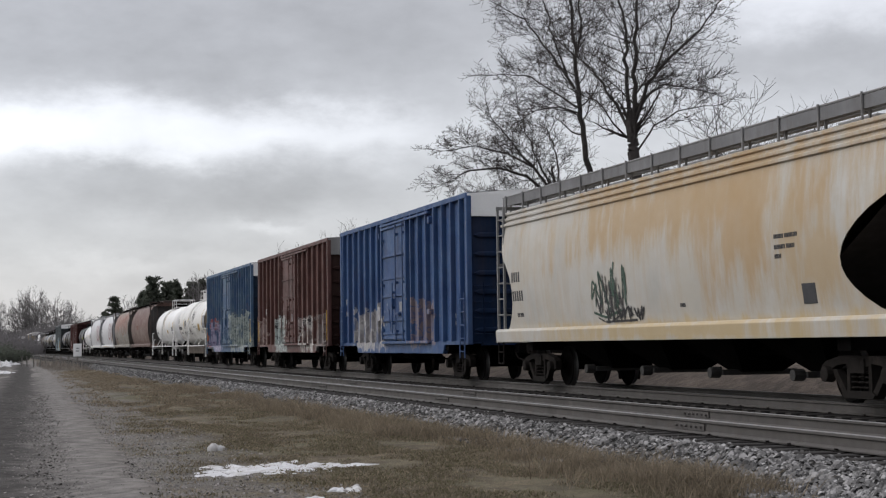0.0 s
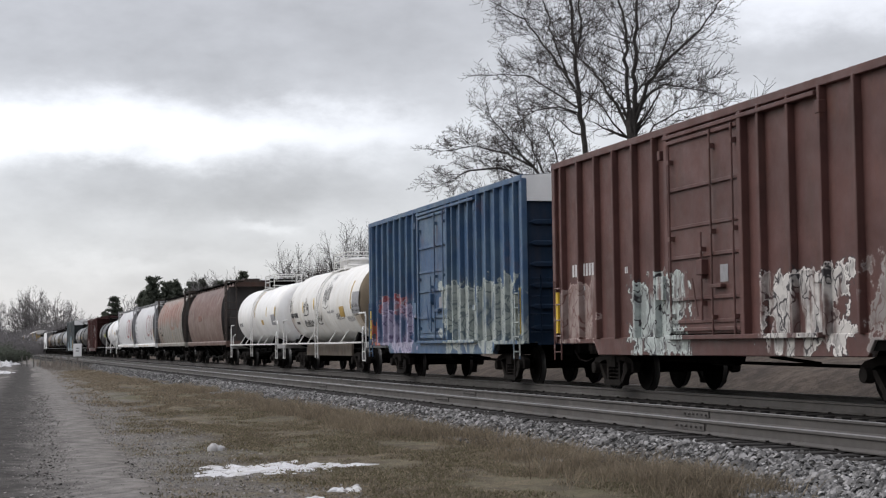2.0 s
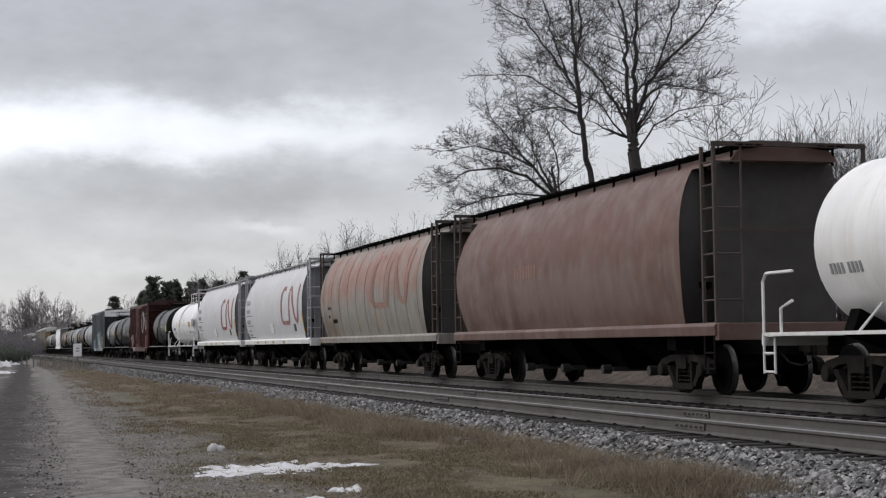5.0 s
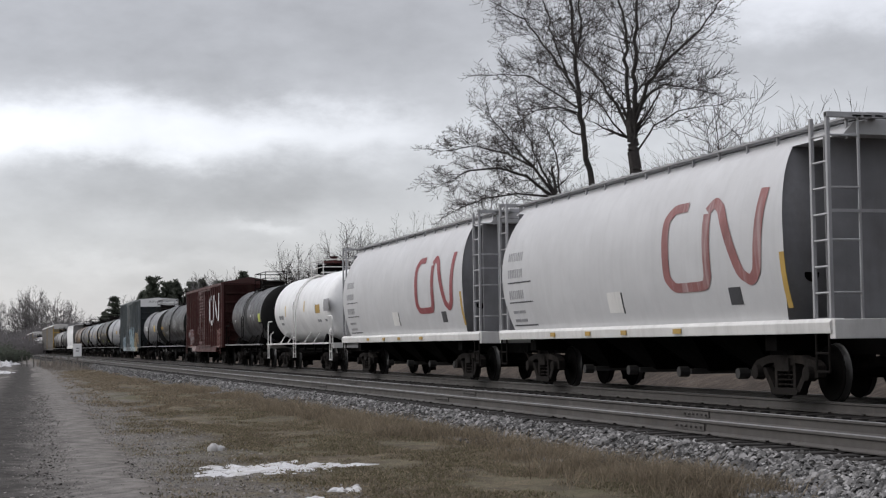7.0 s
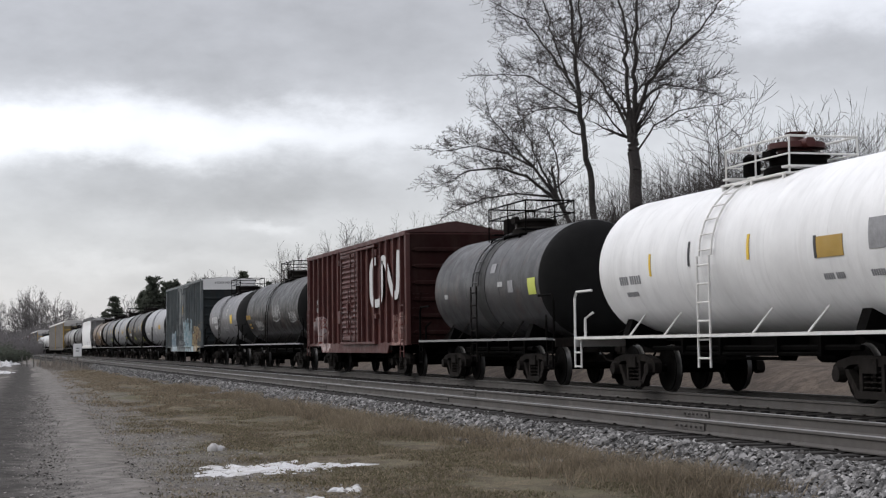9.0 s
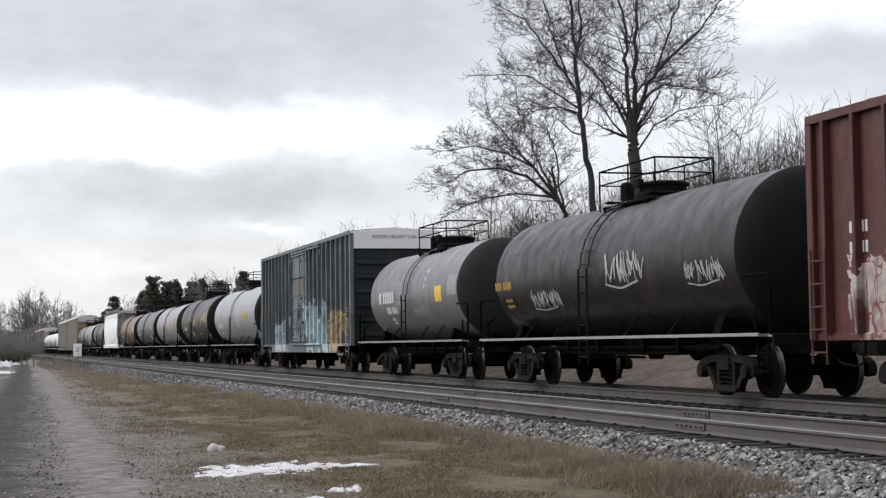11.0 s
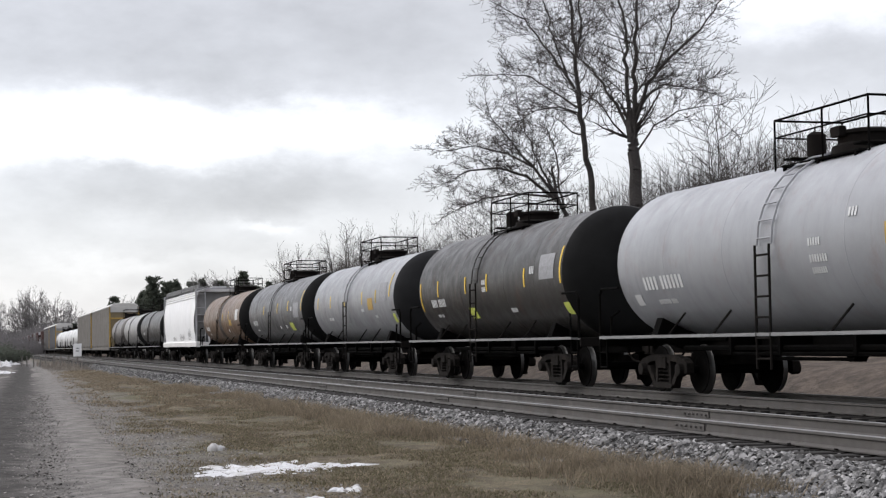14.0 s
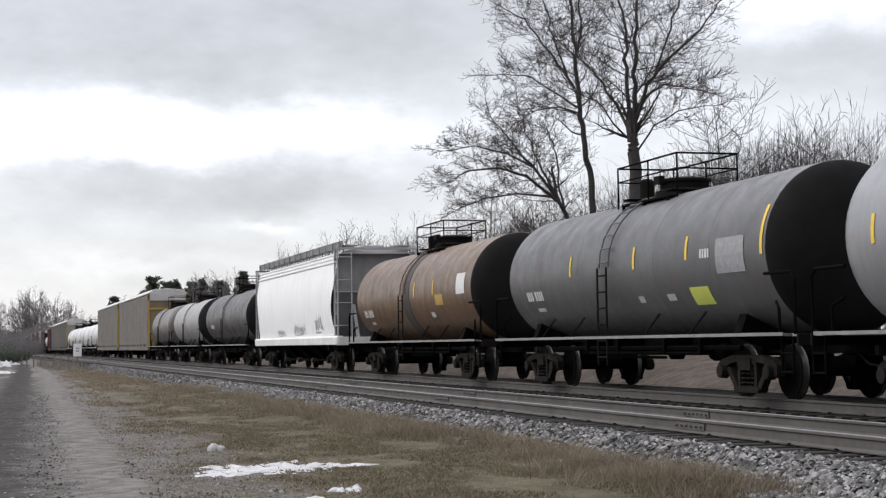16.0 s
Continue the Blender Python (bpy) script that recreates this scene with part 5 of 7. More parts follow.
    g = Geo().box(-0.75, -0.5, -1.3, 1.25, zt - 0.14, zt - 0.1).box(0.5, 0.75, -1.3, 1.25, zt - 0.14, zt - 0.1).box(-0.7, 0.7, -1.3, -1.05, zt - 0.02, zt + 0.02).box(-0.7, 0.7, 1.0, 1.25, zt - 0.02, zt + 0.02)
    for y in (-1.2, 0.0, 1.15):
        g.box(-0.76, -0.7, y - 0.03, y + 0.03, zt - 0.35, zt - 0.1).box(0.7, 0.76, y - 0.03, y + 0.03, zt - 0.35, zt - 0.1)
    part("platform", g.mesh("platform", rail_mat, bevel=0.008), car)
    # handrail round the dome: low on the white cars, tall and long on the dark ones
    y0, y1, zr = (-1.25, 1.2, zt + 0.52) if cage == "white" else (-1.45, 1.65, zt + 0.72)
    for x in (-0.65, 0.65):
        for y in (y0, 0.0, y1):
            part("railing_post", Geo().tube((x, y, zt - 0.3), (x, y, zr), 0.018).mesh("railing_post", rail_mat), car)
        for z, rr in ((zr, 0.02), (zr - 0.3, 0.015)):
            part("handrail", Geo().tube((x, y0, z), (x, y1, z), rr).mesh("handrail", rail_mat), car)
    for y in (y0, y1):
        for z, rr in ((zr, 0.02), (zr - 0.3, 0.015)):
            part("handrail", Geo().tube((-0.65, y, z), (0.65, y, z), rr).mesh("handrail", rail_mat), car)
    g = Geo().lathe([(zt - 0.08, 0.62), (zt + 0.05, 0.6), (zt + 0.1, 0.5), (zt + 0.22, 0.5), (zt + 0.24, 0.55), (zt + 0.29, 0.55), (zt + 0.34, 0.3)], 22, "z", (0, -0.35, 0))
    g.lathe([(zt, 0.16), (zt + 0.35, 0.16), (zt + 0.4, 0.1)], 10, "z", (-0.4, 0.65, 0)).lathe([(zt, 0.12), (zt + 0.4, 0.12)], 8, "z", (0.35, 0.75, 0))
    g.box(-0.62, -0.5, -0.5, -0.2, zt + 0.2, zt + 0.36)
    part("manway", g.mesh("manway", dome, True), car, "domed manway with valves")
    if valve:
        g = Geo().lathe([(zt + 0.2, 0.3), (zt + 0.38, 0.34), (zt + 0.4, 0.5), (zt + 0.5, 0.5), (zt + 0.52, 0.14), (zt + 0.62, 0.12), (zt + 0.7, 0.2)], 14, "z", (0, -0.3, 0))
        g.tube((-0.1, -1.0, zt + 0.46), (0.1, 0.4, zt + 0.46), 0.09, n=10)
        part("valve", g.mesh("valve", valve, True), car, "dark red valve gear on the dome")
    # running boards, grab rails, end platforms
    g = Geo()
    for s in (-1, 1):
        g.box(s * 1.47 - 0.13, s * 1.47 + 0.13, -h, h, 1.06, 1.1)
        g.box(s * 1.6 - 0.012, s * 1.6 + 0.012, -h, h, 1.06, 1.115)
    for s in (-1, 1):
        g.box(-1.45, 1.45, s * h - 0.3, s * h + 0.3, 1.05, 1.1)
    part("running_board", g.mesh("running_board", trim), car)
    for s in (-1, 1):
        part("end_beam", Geo().box(-1.5, 1.5, s * (h + 0.28) - 0.03, s * (h + 0.28) + 0.03, 0.9, 1.1).mesh("end_beam", trim if cage == "white" else M_UNDER, bevel=0.008), car)
    if rails:
        for s in (-1, 1):
            ye, yi = s * (h + 0.22), s * (h - 0.85)
            rm = trim if cage == "white" else M_BLACK
            for run in ([(-1.5, ye, 1.08), (-1.5, ye, 1.95), (-1.5, ye - s * 0.12, 2.08), (-1.5, yi + s * 0.05, 2.08)], [(1.5, ye, 1.08), (1.5, ye, 2.05), (1.5, yi, 2.08)],
                        [(-1.48, s * (h - 0.35), 1.08), (-1.48, s * (h - 0.35), 1.5), (-1.4, s * (h - 0.6), 1.62)]):
                part("grab_rail", Geo().pipe(run, 0.028).mesh("grab_rail", rm), car)
            g = Geo()
            for a in (0.02, 0.4):
                g.tube((-1.52, s * (h + 0.2 - a), 1.05), (-1.52, s * (h + 0.2 - a), 0.45), 0.022)
            for z in (0.48, 0.78):
                g.tube((-1.52, s * (h + 0.2), z), (-1.52, s * (h - 0.2), z), 0.02)
            part("step_iron", g.mesh("step_iron", rm), car)
    stay = Geo().tube((-1.5, 0.25, 1.08), (-1.27, -0.08, 1.52), 0.022).mesh("stay", trim if cage == "white" else M_UNDER)
    for y in (-h * 0.52, -h * 0.24, h * 0.3, h * 0.55):
        part("stay", stay, car, at=(0, y, 0))
    # saddles, stub sills, brake gear
    g = Geo()
    for s in (-1, 1):
        y = s * (h - 2.2)
        g.long([(-1.35, 1.06), (-1.2, 1.45), (-0.7, 1.2), (0.7, 1.2), (1.2, 1.45), (1.35, 1.06), (0.6, 0.82), (-0.6, 0.82)], y - 0.14, y + 0.14)
        g.box(-0.32, 0.32, min(s * (h + 0.3), s * (h - 4)), max(s * (h + 0.3), s * (h - 4)), 0.76, 1.06)
        g.long([(-0.5, 1.0), (-0.42, 1.3), (0.42, 1.3), (0.5, 1.0)], min(s * (h - 0.9), s * (h - 3.6)), max(s * (h - 0.9), s * (h - 3.6)))
    g.lathe([(-0.35, 0.1), (-0.3, 0.17), (0.3, 0.17), (0.35, 0.1)], 10, "y", (-0.6, -h + 4.3, 0.78))
    g.lathe([(0.62, 0.14), (0.75, 0.2), (1.1, 0.22)], 12, "z", (0, 0.2, 0)).box(-0.5, 0.5, -1.2, 1.2, 0.85, 0.9)
    g.box(-0.45, 0.45, -h + 3.0, h - 3.0, 0.72, 1.06)
    for x, z, y0, y1, rr in ((-0.95, 0.86, -h + 2.8, h - 2.8, 0.05), (-1.0, 0.76, -h * 0.42, h * 0.36, 0.035), (-0.9, 0.68, -1.3, 1.6, 0.03)):
        part("brake_pipe", Geo().tube((x, y0, z), (x, y1, z), rr).mesh("brake_pipe", M_BLACK), car)
    bearer = Geo().box(-1.05, 1.05, -0.05, 0.05, 0.74, 1.06).mesh("cross_bearer", M_BLACK)
    for y in (-h * 0.42, -h * 0.2, h * 0.12, h * 0.36):
        part("cross_bearer", bearer, car, at=(0, y, 0))
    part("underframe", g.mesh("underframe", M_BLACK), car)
    if skirt:
        part("centre_sill", Geo().box(-1.2, -1.1, -h + 3.4, h - 3.4, 0.62, 1.04).mesh("centre_sill", skirt, bevel=0.01), car, "stained pale side member")
    for y, a0, wy, da, mm in placards:
        g = Geo()
        tank_patch(g, r + 0.004, zc, y - wy / 2, y + wy / 2, a0, a0 + da)
        part("placard", g.mesh("placard", mm), tank)
    for y, a0 in strips:
        g = Geo()
        tank_patch(g, r + 0.004, zc, y - 0.045, y + 0.045, a0, a0 + 17)
        part("reflector", g.mesh("reflector", M_YELLOW), tank)
    for y, a0, size, words in marks:
        g = Geo()
        a = y
        for wd in words:
            for _ in range(wd):
                tank_patch(g, r + 0.004, zc, a - size * 0.4, a, a0, a0 + math.degrees(size / r), n=1)
                a -= size * 0.66
            a -= size * 0.5
        tagged(part("marking", g.mesh("marking", mark_mat), tank), kind="stuff")
    for y, z, wide, high, letters, half, mm, seed in scrawls:
        g = Geo()

        def on_shell(uy, uz, y=y, z=z):
            zz = max(-0.97, min(0.97, (z + uz - zc) / r))
            return (-(r + 0.009) * math.sqrt(1 - zz * zz), y - uy, zc + r * zz)
        for path in scrawl(wide, high, letters, seed):
            ribbon(g, path, half, on_shell, 4)
        tagged(part("spray_tag", g.mesh("spray_tag", mm), tank, "hand-sprayed tag"), kind="stuff")
    running_gear(car, h, 2.2)
    return car


def hopper_section(z, kind):
    """Half width of the side at height z."""
    if kind == "round":
        t = (z - 2.7) / (2.05 if z > 2.7 else 2.7)
        return 1.57 * math.sqrt(max(0.0, 1 - t * t))
    t = (z - 1.3) / (4.05 - 1.3)
    return 1.36 + 0.2 * math.sin(math.pi * min(1, t * 0.8 + 0.06)) - 0.04 * t


def hopper_car(p0, p1, paint, label, kind="round", roof_z=4.42, end_paint=None, tags=(), fade=None, stains=(), streak=0.4, rust=0.3, trim=None, marks=(), plates=(), bands=0, sill_mat=None,
               logo=None, inset=1.25, walk_mat=M_GREYTRIM, yellow=(), grime=(0.06, 0.045, 0.035), var=0.2, mark_mat=M_INK, rail=False, scrawls=(), rustcol=(0.16, 0.06, 0.03)):
    """Covered hopper: curved sides on a side sill, set-back slope sheets and tall end posts, hatches and a roof walk."""
    car, h = start_car("hopper_car", p0, p1, label)
    mat = surf("hopper_paint", paint, 0.55, car=car, tags=tags, stains=stains, fade=fade, streak=streak, rust=rust, rustcol=rustcol, var=var, scale=0.7, grime=grime)
    # end sheets get a darker colour that carries the shade of the recess
    endm = surf("hopper_end_shade_paint", end_paint or paint, 0.65, car=car, var=0.3, streak=0.3)
    trim = trim or mat
    sill_mat = sill_mat or mat
    top = roof_z - (0.25 if kind == "round" else 0.16)
    hb = h - 0.12
    inset, inset_far = inset if isinstance(inset, tuple) else (inset, 0.3)
    zs = [1.28 + (top - 1.28) * i / 18 for i in range(19)]

    def cut(z, ins=inset):
        """How far the end of the side sheet stands back at this height."""
        t = (z - 1.28) / (top - 1.28)
        if kind == "round":
            return ins + 0.5 * (1 - math.sin(math.pi * min(1, t * 0.9 + 0.1))) * 0.9
        if t > 0.62:
            return 0.18 + 0.25 * ((1 - t) / 0.38)
        return 0.43 + ins * math.sin(math.pi * (0.62 - t) / 0.62) ** 0.8 * 1.0
    ys_n = 28
    g = Geo()
    for s in (-1, 1):
        vs = []
        for z in zs:
            x = s * hopper_section(z, kind)
            c, c2 = cut(z), cut(z, inset_far)
            for j in range(ys_n + 1):
                vs.append((x, -hb + c + (2 * hb - c - c2) * j / ys_n, z))
        k = ys_n + 1
        g.add(vs, [(i * k + j, i * k + j + 1, (i + 1) * k + j + 1, (i + 1) * k + j) for i in range(len(zs) - 1) for j in range(ys_n)])
    side = part("side_sheet", g.mesh("side_sheet", mat, True), car)
    # roof
    xt = hopper_section(top, kind)
    g = Geo().long([(-xt, top - 0.01), (-xt * 0.82, roof_z - 0.06), (0, roof_z + 0.03), (xt * 0.82, roof_z - 0.06), (xt, top - 0.01)], -hb + 0.1, hb - 0.1)
    part("roof", g.mesh("roof", mat, True), car)
    if kind != "round":
        for z in (top - 0.02, top - 0.16, top - 0.30):
            xx = hopper_section(z, kind)
            part("top_chord", Geo().box(-xx - 0.05, -xx + 0.02, -hb + 0.2, hb - 0.2, z - 0.035, z + 0.035).mesh("top_chord", mat, bevel=0.012), side)
    # slope sheets and end walls
    for s in (-1, 1):
        g = Geo()
        ins = inset if s < 0 else inset_far
        xm = hopper_section(2.6, kind) - 0.04
        if kind == "round":
            vs = []
            for z in zs:
                vs += [(-hopper_section(z, kind) + 0.02, s * (hb - cut(z, ins) - 0.05), z), (hopper_section(z, kind) - 0.02, s * (hb - cut(z, ins) - 0.05), z)]
            g.add(vs, [(2 * i, 2 * i + 1, 2 * i + 3, 2 * i + 2) for i in range(len(zs) - 1)])
        else:
            yi = s * (hb - ins * 2.4 - 0.5)
            xl = hopper_section(1.3, kind) - 0.05
            g.add([(-xm, s * (hb - 0.4), top), (xm, s * (hb - 0.4), top), (-xm, s * (hb - 0.45), 3.0), (xm, s * (hb - 0.45), 3.0), (-xl, yi, 1.3), (xl, yi, 1.3)], [(0, 1, 3, 2), (2, 3, 5, 4)])
        part("slope_sheet", g.mesh("slope_sheet", endm), car, "end slope sheet, shade put into its colour")
        # end posts, ladder, platform
        ye = s * (h - 0.05)
        g = Geo()
        for x in (-1.5, 1.45):
            g.box(x, x + 0.055, ye - 0.03, ye + 0.03, 1.2, roof_z + 0.04)
        g.box(-1.5, -1.445, ye - s * 0.5 - 0.03, ye - s * 0.5 + 0.03, 1.2, roof_z)
        g.box(-1.5, 1.5, ye - 0.05, ye + 0.05, roof_z - 0.03, roof_z + 0.05)
        for i in range(8):
            z = 1.3 + (roof_z - 1.4) * i / 7.5
            g.tube((-1.47, ye, z), (-1.47, ye - s * 0.5, z), 0.02, n=5)
            if i % 2:
                g.tube((-1.46, ye, z), (-0.95, ye, z), 0.02, n=5)
        g.tube((-0.95, ye, 1.2), (-0.95, ye, roof_z), 0.025)
        g.box(-1.46, 1.46, ye - 0.025, ye + 0.025, 2.92, 2.97)
        part("end_ladder", g.mesh("end_ladder", trim), car)
        if kind == "round":
            hole = Geo().lathe([(0.0, 0.13), (-s * 0.012, 0.13)], 16, "y", (-1.02, s * (hb - cut(2.05, ins) - 0.045), 2.05))
            part("vent_hole", hole.mesh("vent_hole", M_BLACK), car, "round black opening in the end sheet")
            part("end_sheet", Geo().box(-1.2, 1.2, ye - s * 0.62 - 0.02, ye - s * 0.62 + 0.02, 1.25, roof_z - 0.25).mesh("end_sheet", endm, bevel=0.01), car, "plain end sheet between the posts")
            continue
        for x in (-0.7, 0.0, 0.7):
            g = Geo().prism([(ye, 1.2), (ye - s * 0.1, 1.2), (s * (hb - ins - 0.25), 2.4), (s * (hb - ins - 0.2), 2.5)], x - 0.05, x + 0.05)
            part("end_brace", g.mesh("end_brace", endm), car)
    # side sill, with a lip, and step irons below its ends
    g = Geo()
    lo, hi = (1.08, 1.31) if kind == "round" else (1.02, 1.34)
    for s in (-1, 1):
        g.long([(s * 1.3, lo + 0.03), (s * 1.53, lo), (s * 1.55, hi - 0.06), (s * 1.5, hi), (s * 1.3, hi)], -h, h)
    for s in (-1, 1):
        g.box(-1.5, 1.5, s * h - 0.08, s * h + 0.08, 1.0, 1.3)
    part("side_sill", g.mesh("side_sill", sill_mat, bevel=0.008), car)
    for s in (-1, 1):
        g = Geo()
        for a in (0.1, 0.5):
            g.tube((-1.5, s * (h - a), 1.1), (-1.5, s * (h - a), 0.5), 0.02)
        for z in (0.5, 0.78):
            g.tube((-1.5, s * (h - 0.1), z), (-1.5, s * (h - 0.5), z), 0.02)
        part("step_iron", g.mesh("step_iron", M_UNDER), car)
    # roof walk with brackets, hatches
    g = Geo()
    xo, zw = (0.8, roof_z - 0.02) if kind == "round" else (1.0, roof_z + 0.1)
    for s in (-1, 1):
        for a in (-0.19, 0.0, 0.19):
            g.box(s * xo + a - 0.075, s * xo + a + 0.075, -h, h, zw, zw + 0.03)
        for i in range(29):
            y = -h + 0.3 + (2 * h - 0.6) * i / 28
            g.box(s * xo - 0.28, s * xo + 0.28, y - 0.03, y + 0.03, zw + 0.031, zw + 0.05)
            if i % 2 == 0:
                g.box(s * (xo + 0.2) - 0.02, s * (xo + 0.2) + 0.02, y - 0.02, y + 0.02, zw - 0.3, zw)
    if rail:
        for i in range(15):
            y = -h + 0.3 + (2 * h - 0.6) * i / 14
            g.tube((-xo - 0.33, y, roof_z - 0.12), (-xo - 0.33, y, roof_z + 0.3), 0.022)
        part("walk_fascia", Geo().box(-xo - 0.31, -xo - 0.28, -h, h, roof_z + 0.04, roof_z + 0.25).mesh("walk_fascia", M_ROOFEDGE, bevel=0.004), car, "dark edge of the roof walk")
        g.tube((-xo - 0.3, -h, roof_z + 0.27), (-xo - 0.3, h, roof_z + 0.27), 0.02)
    part("roof_walk", g.mesh("roof_walk", walk_mat), car)
    hatch = Geo().box(-0.42, 0.42, -0.6, 0.6, roof_z + 0.02, roof_z + 0.17).mesh("hatch", trim, bevel=0.02)
    for i in range(9):
        part("hatch", hatch, car, at=(0, -h + 1.3 + (2 * h - 2.6) * i / 8, 0))
    if bands:
        for i in range(bands):
            g = Geo()
            y = -hb + inset + 0.6 + (2 * hb - inset - inset_far - 1.2) * i / (bands - 1)
            vs = []
            for z in zs:
                x = -hopper_section(z, kind)
                vs += [(x + 0.01, y - 0.03, z), (x - 0.02, y, z), (x + 0.01, y + 0.03, z)]
            g.add(vs, [(3 * q + a, 3 * q + a + 1, 3 * q + a + 4, 3 * q + a + 3) for q in range(len(zs) - 1) for a in range(2)])
            part("weld_band", g.mesh("weld_band", mat, True), side)

    def on_side(g, y0, y1, z0, z1, lift=0.008, n=3):
        vs = []
        for i in range(n + 1):
            z = z0 + (z1 - z0) * i / n
            x = -hopper_section(z, kind)
            vs += [(x, y0, z), (x, y1, z), (x - lift, y0, z), (x - lift, y1, z)]
        fs = [(0, 1, 3, 2), (4 * n, 4 * n + 2, 4 * n + 3, 4 * n + 1)]
        for i in range(n):
            k = 4 * i
            fs += [(k + 2, k + 3, k + 7, k + 6), (k, k + 2, k + 6, k + 4), (k + 3, k + 1, k + 5, k + 7)]
        g.add(vs, fs)
    for y, z, size, words in marks:
        g = Geo()
        for wd in words:
            for _ in range(wd):
                on_side(g, y - size * 0.36, y, z, z + size, n=1)
                y -= size * 0.68
            y -= size * 0.5
        tagged(part("marking", g.mesh("marking", mark_mat), side), kind="stuff")
    for y, z, wy, hz, mm in plates:
        g = Geo()
        on_side(g, y - wy / 2, y + wy / 2, z, z + hz)
        part("plate", g.mesh("plate", mm), side)
    for y, z, wide, high, letters, half, mm, seed in scrawls:
        g = Geo()
        for path in scrawl(wide, high, letters, seed):
            ribbon(g, path, half, lambda uy, uz: (-hopper_section(z + uz, kind) - 0.012, y - uy, z + uz), 4)
        tagged(part("spray_tag", g.mesh("spray_tag", mm), side, "hand-sprayed tag"), kind="stuff")
    for y, wy in yellow:
        part("reflector", Geo().box(-1.565, -1.55, y - wy / 2, y + wy / 2, 1.13, 1.22).mesh("reflector", M_OCHRE), car)
    if logo:
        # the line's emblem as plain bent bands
        y, z, sy, sz, mm = logo
        g = Geo()
        path1 = [(-0.55, 2.0), (-1.0, 2.0), (-1.25, 1.75), (-1.25, 0.35), (-1.0, 0.08), (0.0, 0.08), (0.12, 0.3), (0.12, 1.75)]
        path1 = [(a + 1.3, b) for a, b in path1]
        path2 = [(1.42, 1.8), (1.62, 2.0), (1.85, 1.8), (2.4, 0.3), (2.7, 0.1), (2.9, 0.35), (3.05, 2.1)]
        for path in (path1, path2):
            g = Geo()
            ribbon(g, path, 0.115, lambda uy, uz: (-hopper_section(z + uz * sz, kind) - 0.012, y - uy * sy, z + uz * sz), 3)
            part("emblem_band", g.mesh("emblem_band", mm), side, "faded red bent band of the railway emblem")
    # hoppers and sill below
    g = Geo().box(-0.32, 0.32, -h - 0.3, h + 0.3, 0.74, 1.08)
    for i in range(4):
        y = (i - 1.5) * (2 * h - 6.2) / 4
        q = (2 * h - 6.2) / 8 - 0.12
        chute = Geo().add([(-1.3, y - q, 1.25), (1.3, y - q, 1.25), (1.3, y + q, 1.25), (-1.3, y + q, 1.25), (-0.4, y - 0.25, 0.42), (0.4, y - 0.25, 0.42), (0.4, y + 0.25, 0.42), (-0.4, y + 0.25, 0.42)],
              [(0, 1, 5, 4), (1, 2, 6, 5), (2, 3, 7, 6), (3, 0, 4, 7), (4, 5, 6, 7), (0, 3, 2, 1)])
        part("chute", chute.mesh("chute", M_BLACK), car)
    for s in (-1, 1):
        g.box(-1.4, 1.4, s * (h - 2.2) - 0.2, s * (h - 2.2) + 0.2, 0.82, 1.1)
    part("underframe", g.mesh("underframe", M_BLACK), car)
    gate = Geo().box(-0.75, 0.75, -0.16, 0.16, 0.36, 0.46).lathe([(-0.95, 0.1), (-0.75, 0.1)], 8, "x", (0, 0, 0.41)).mesh("outlet_gate", M_OUTLET)
    for i in range(4):
        part("outlet_gate", gate, car, at=(0, (i - 1.5) * (2 * h - 6.2) / 4, 0))
    running_gear(car, h, 2.2)
    return car


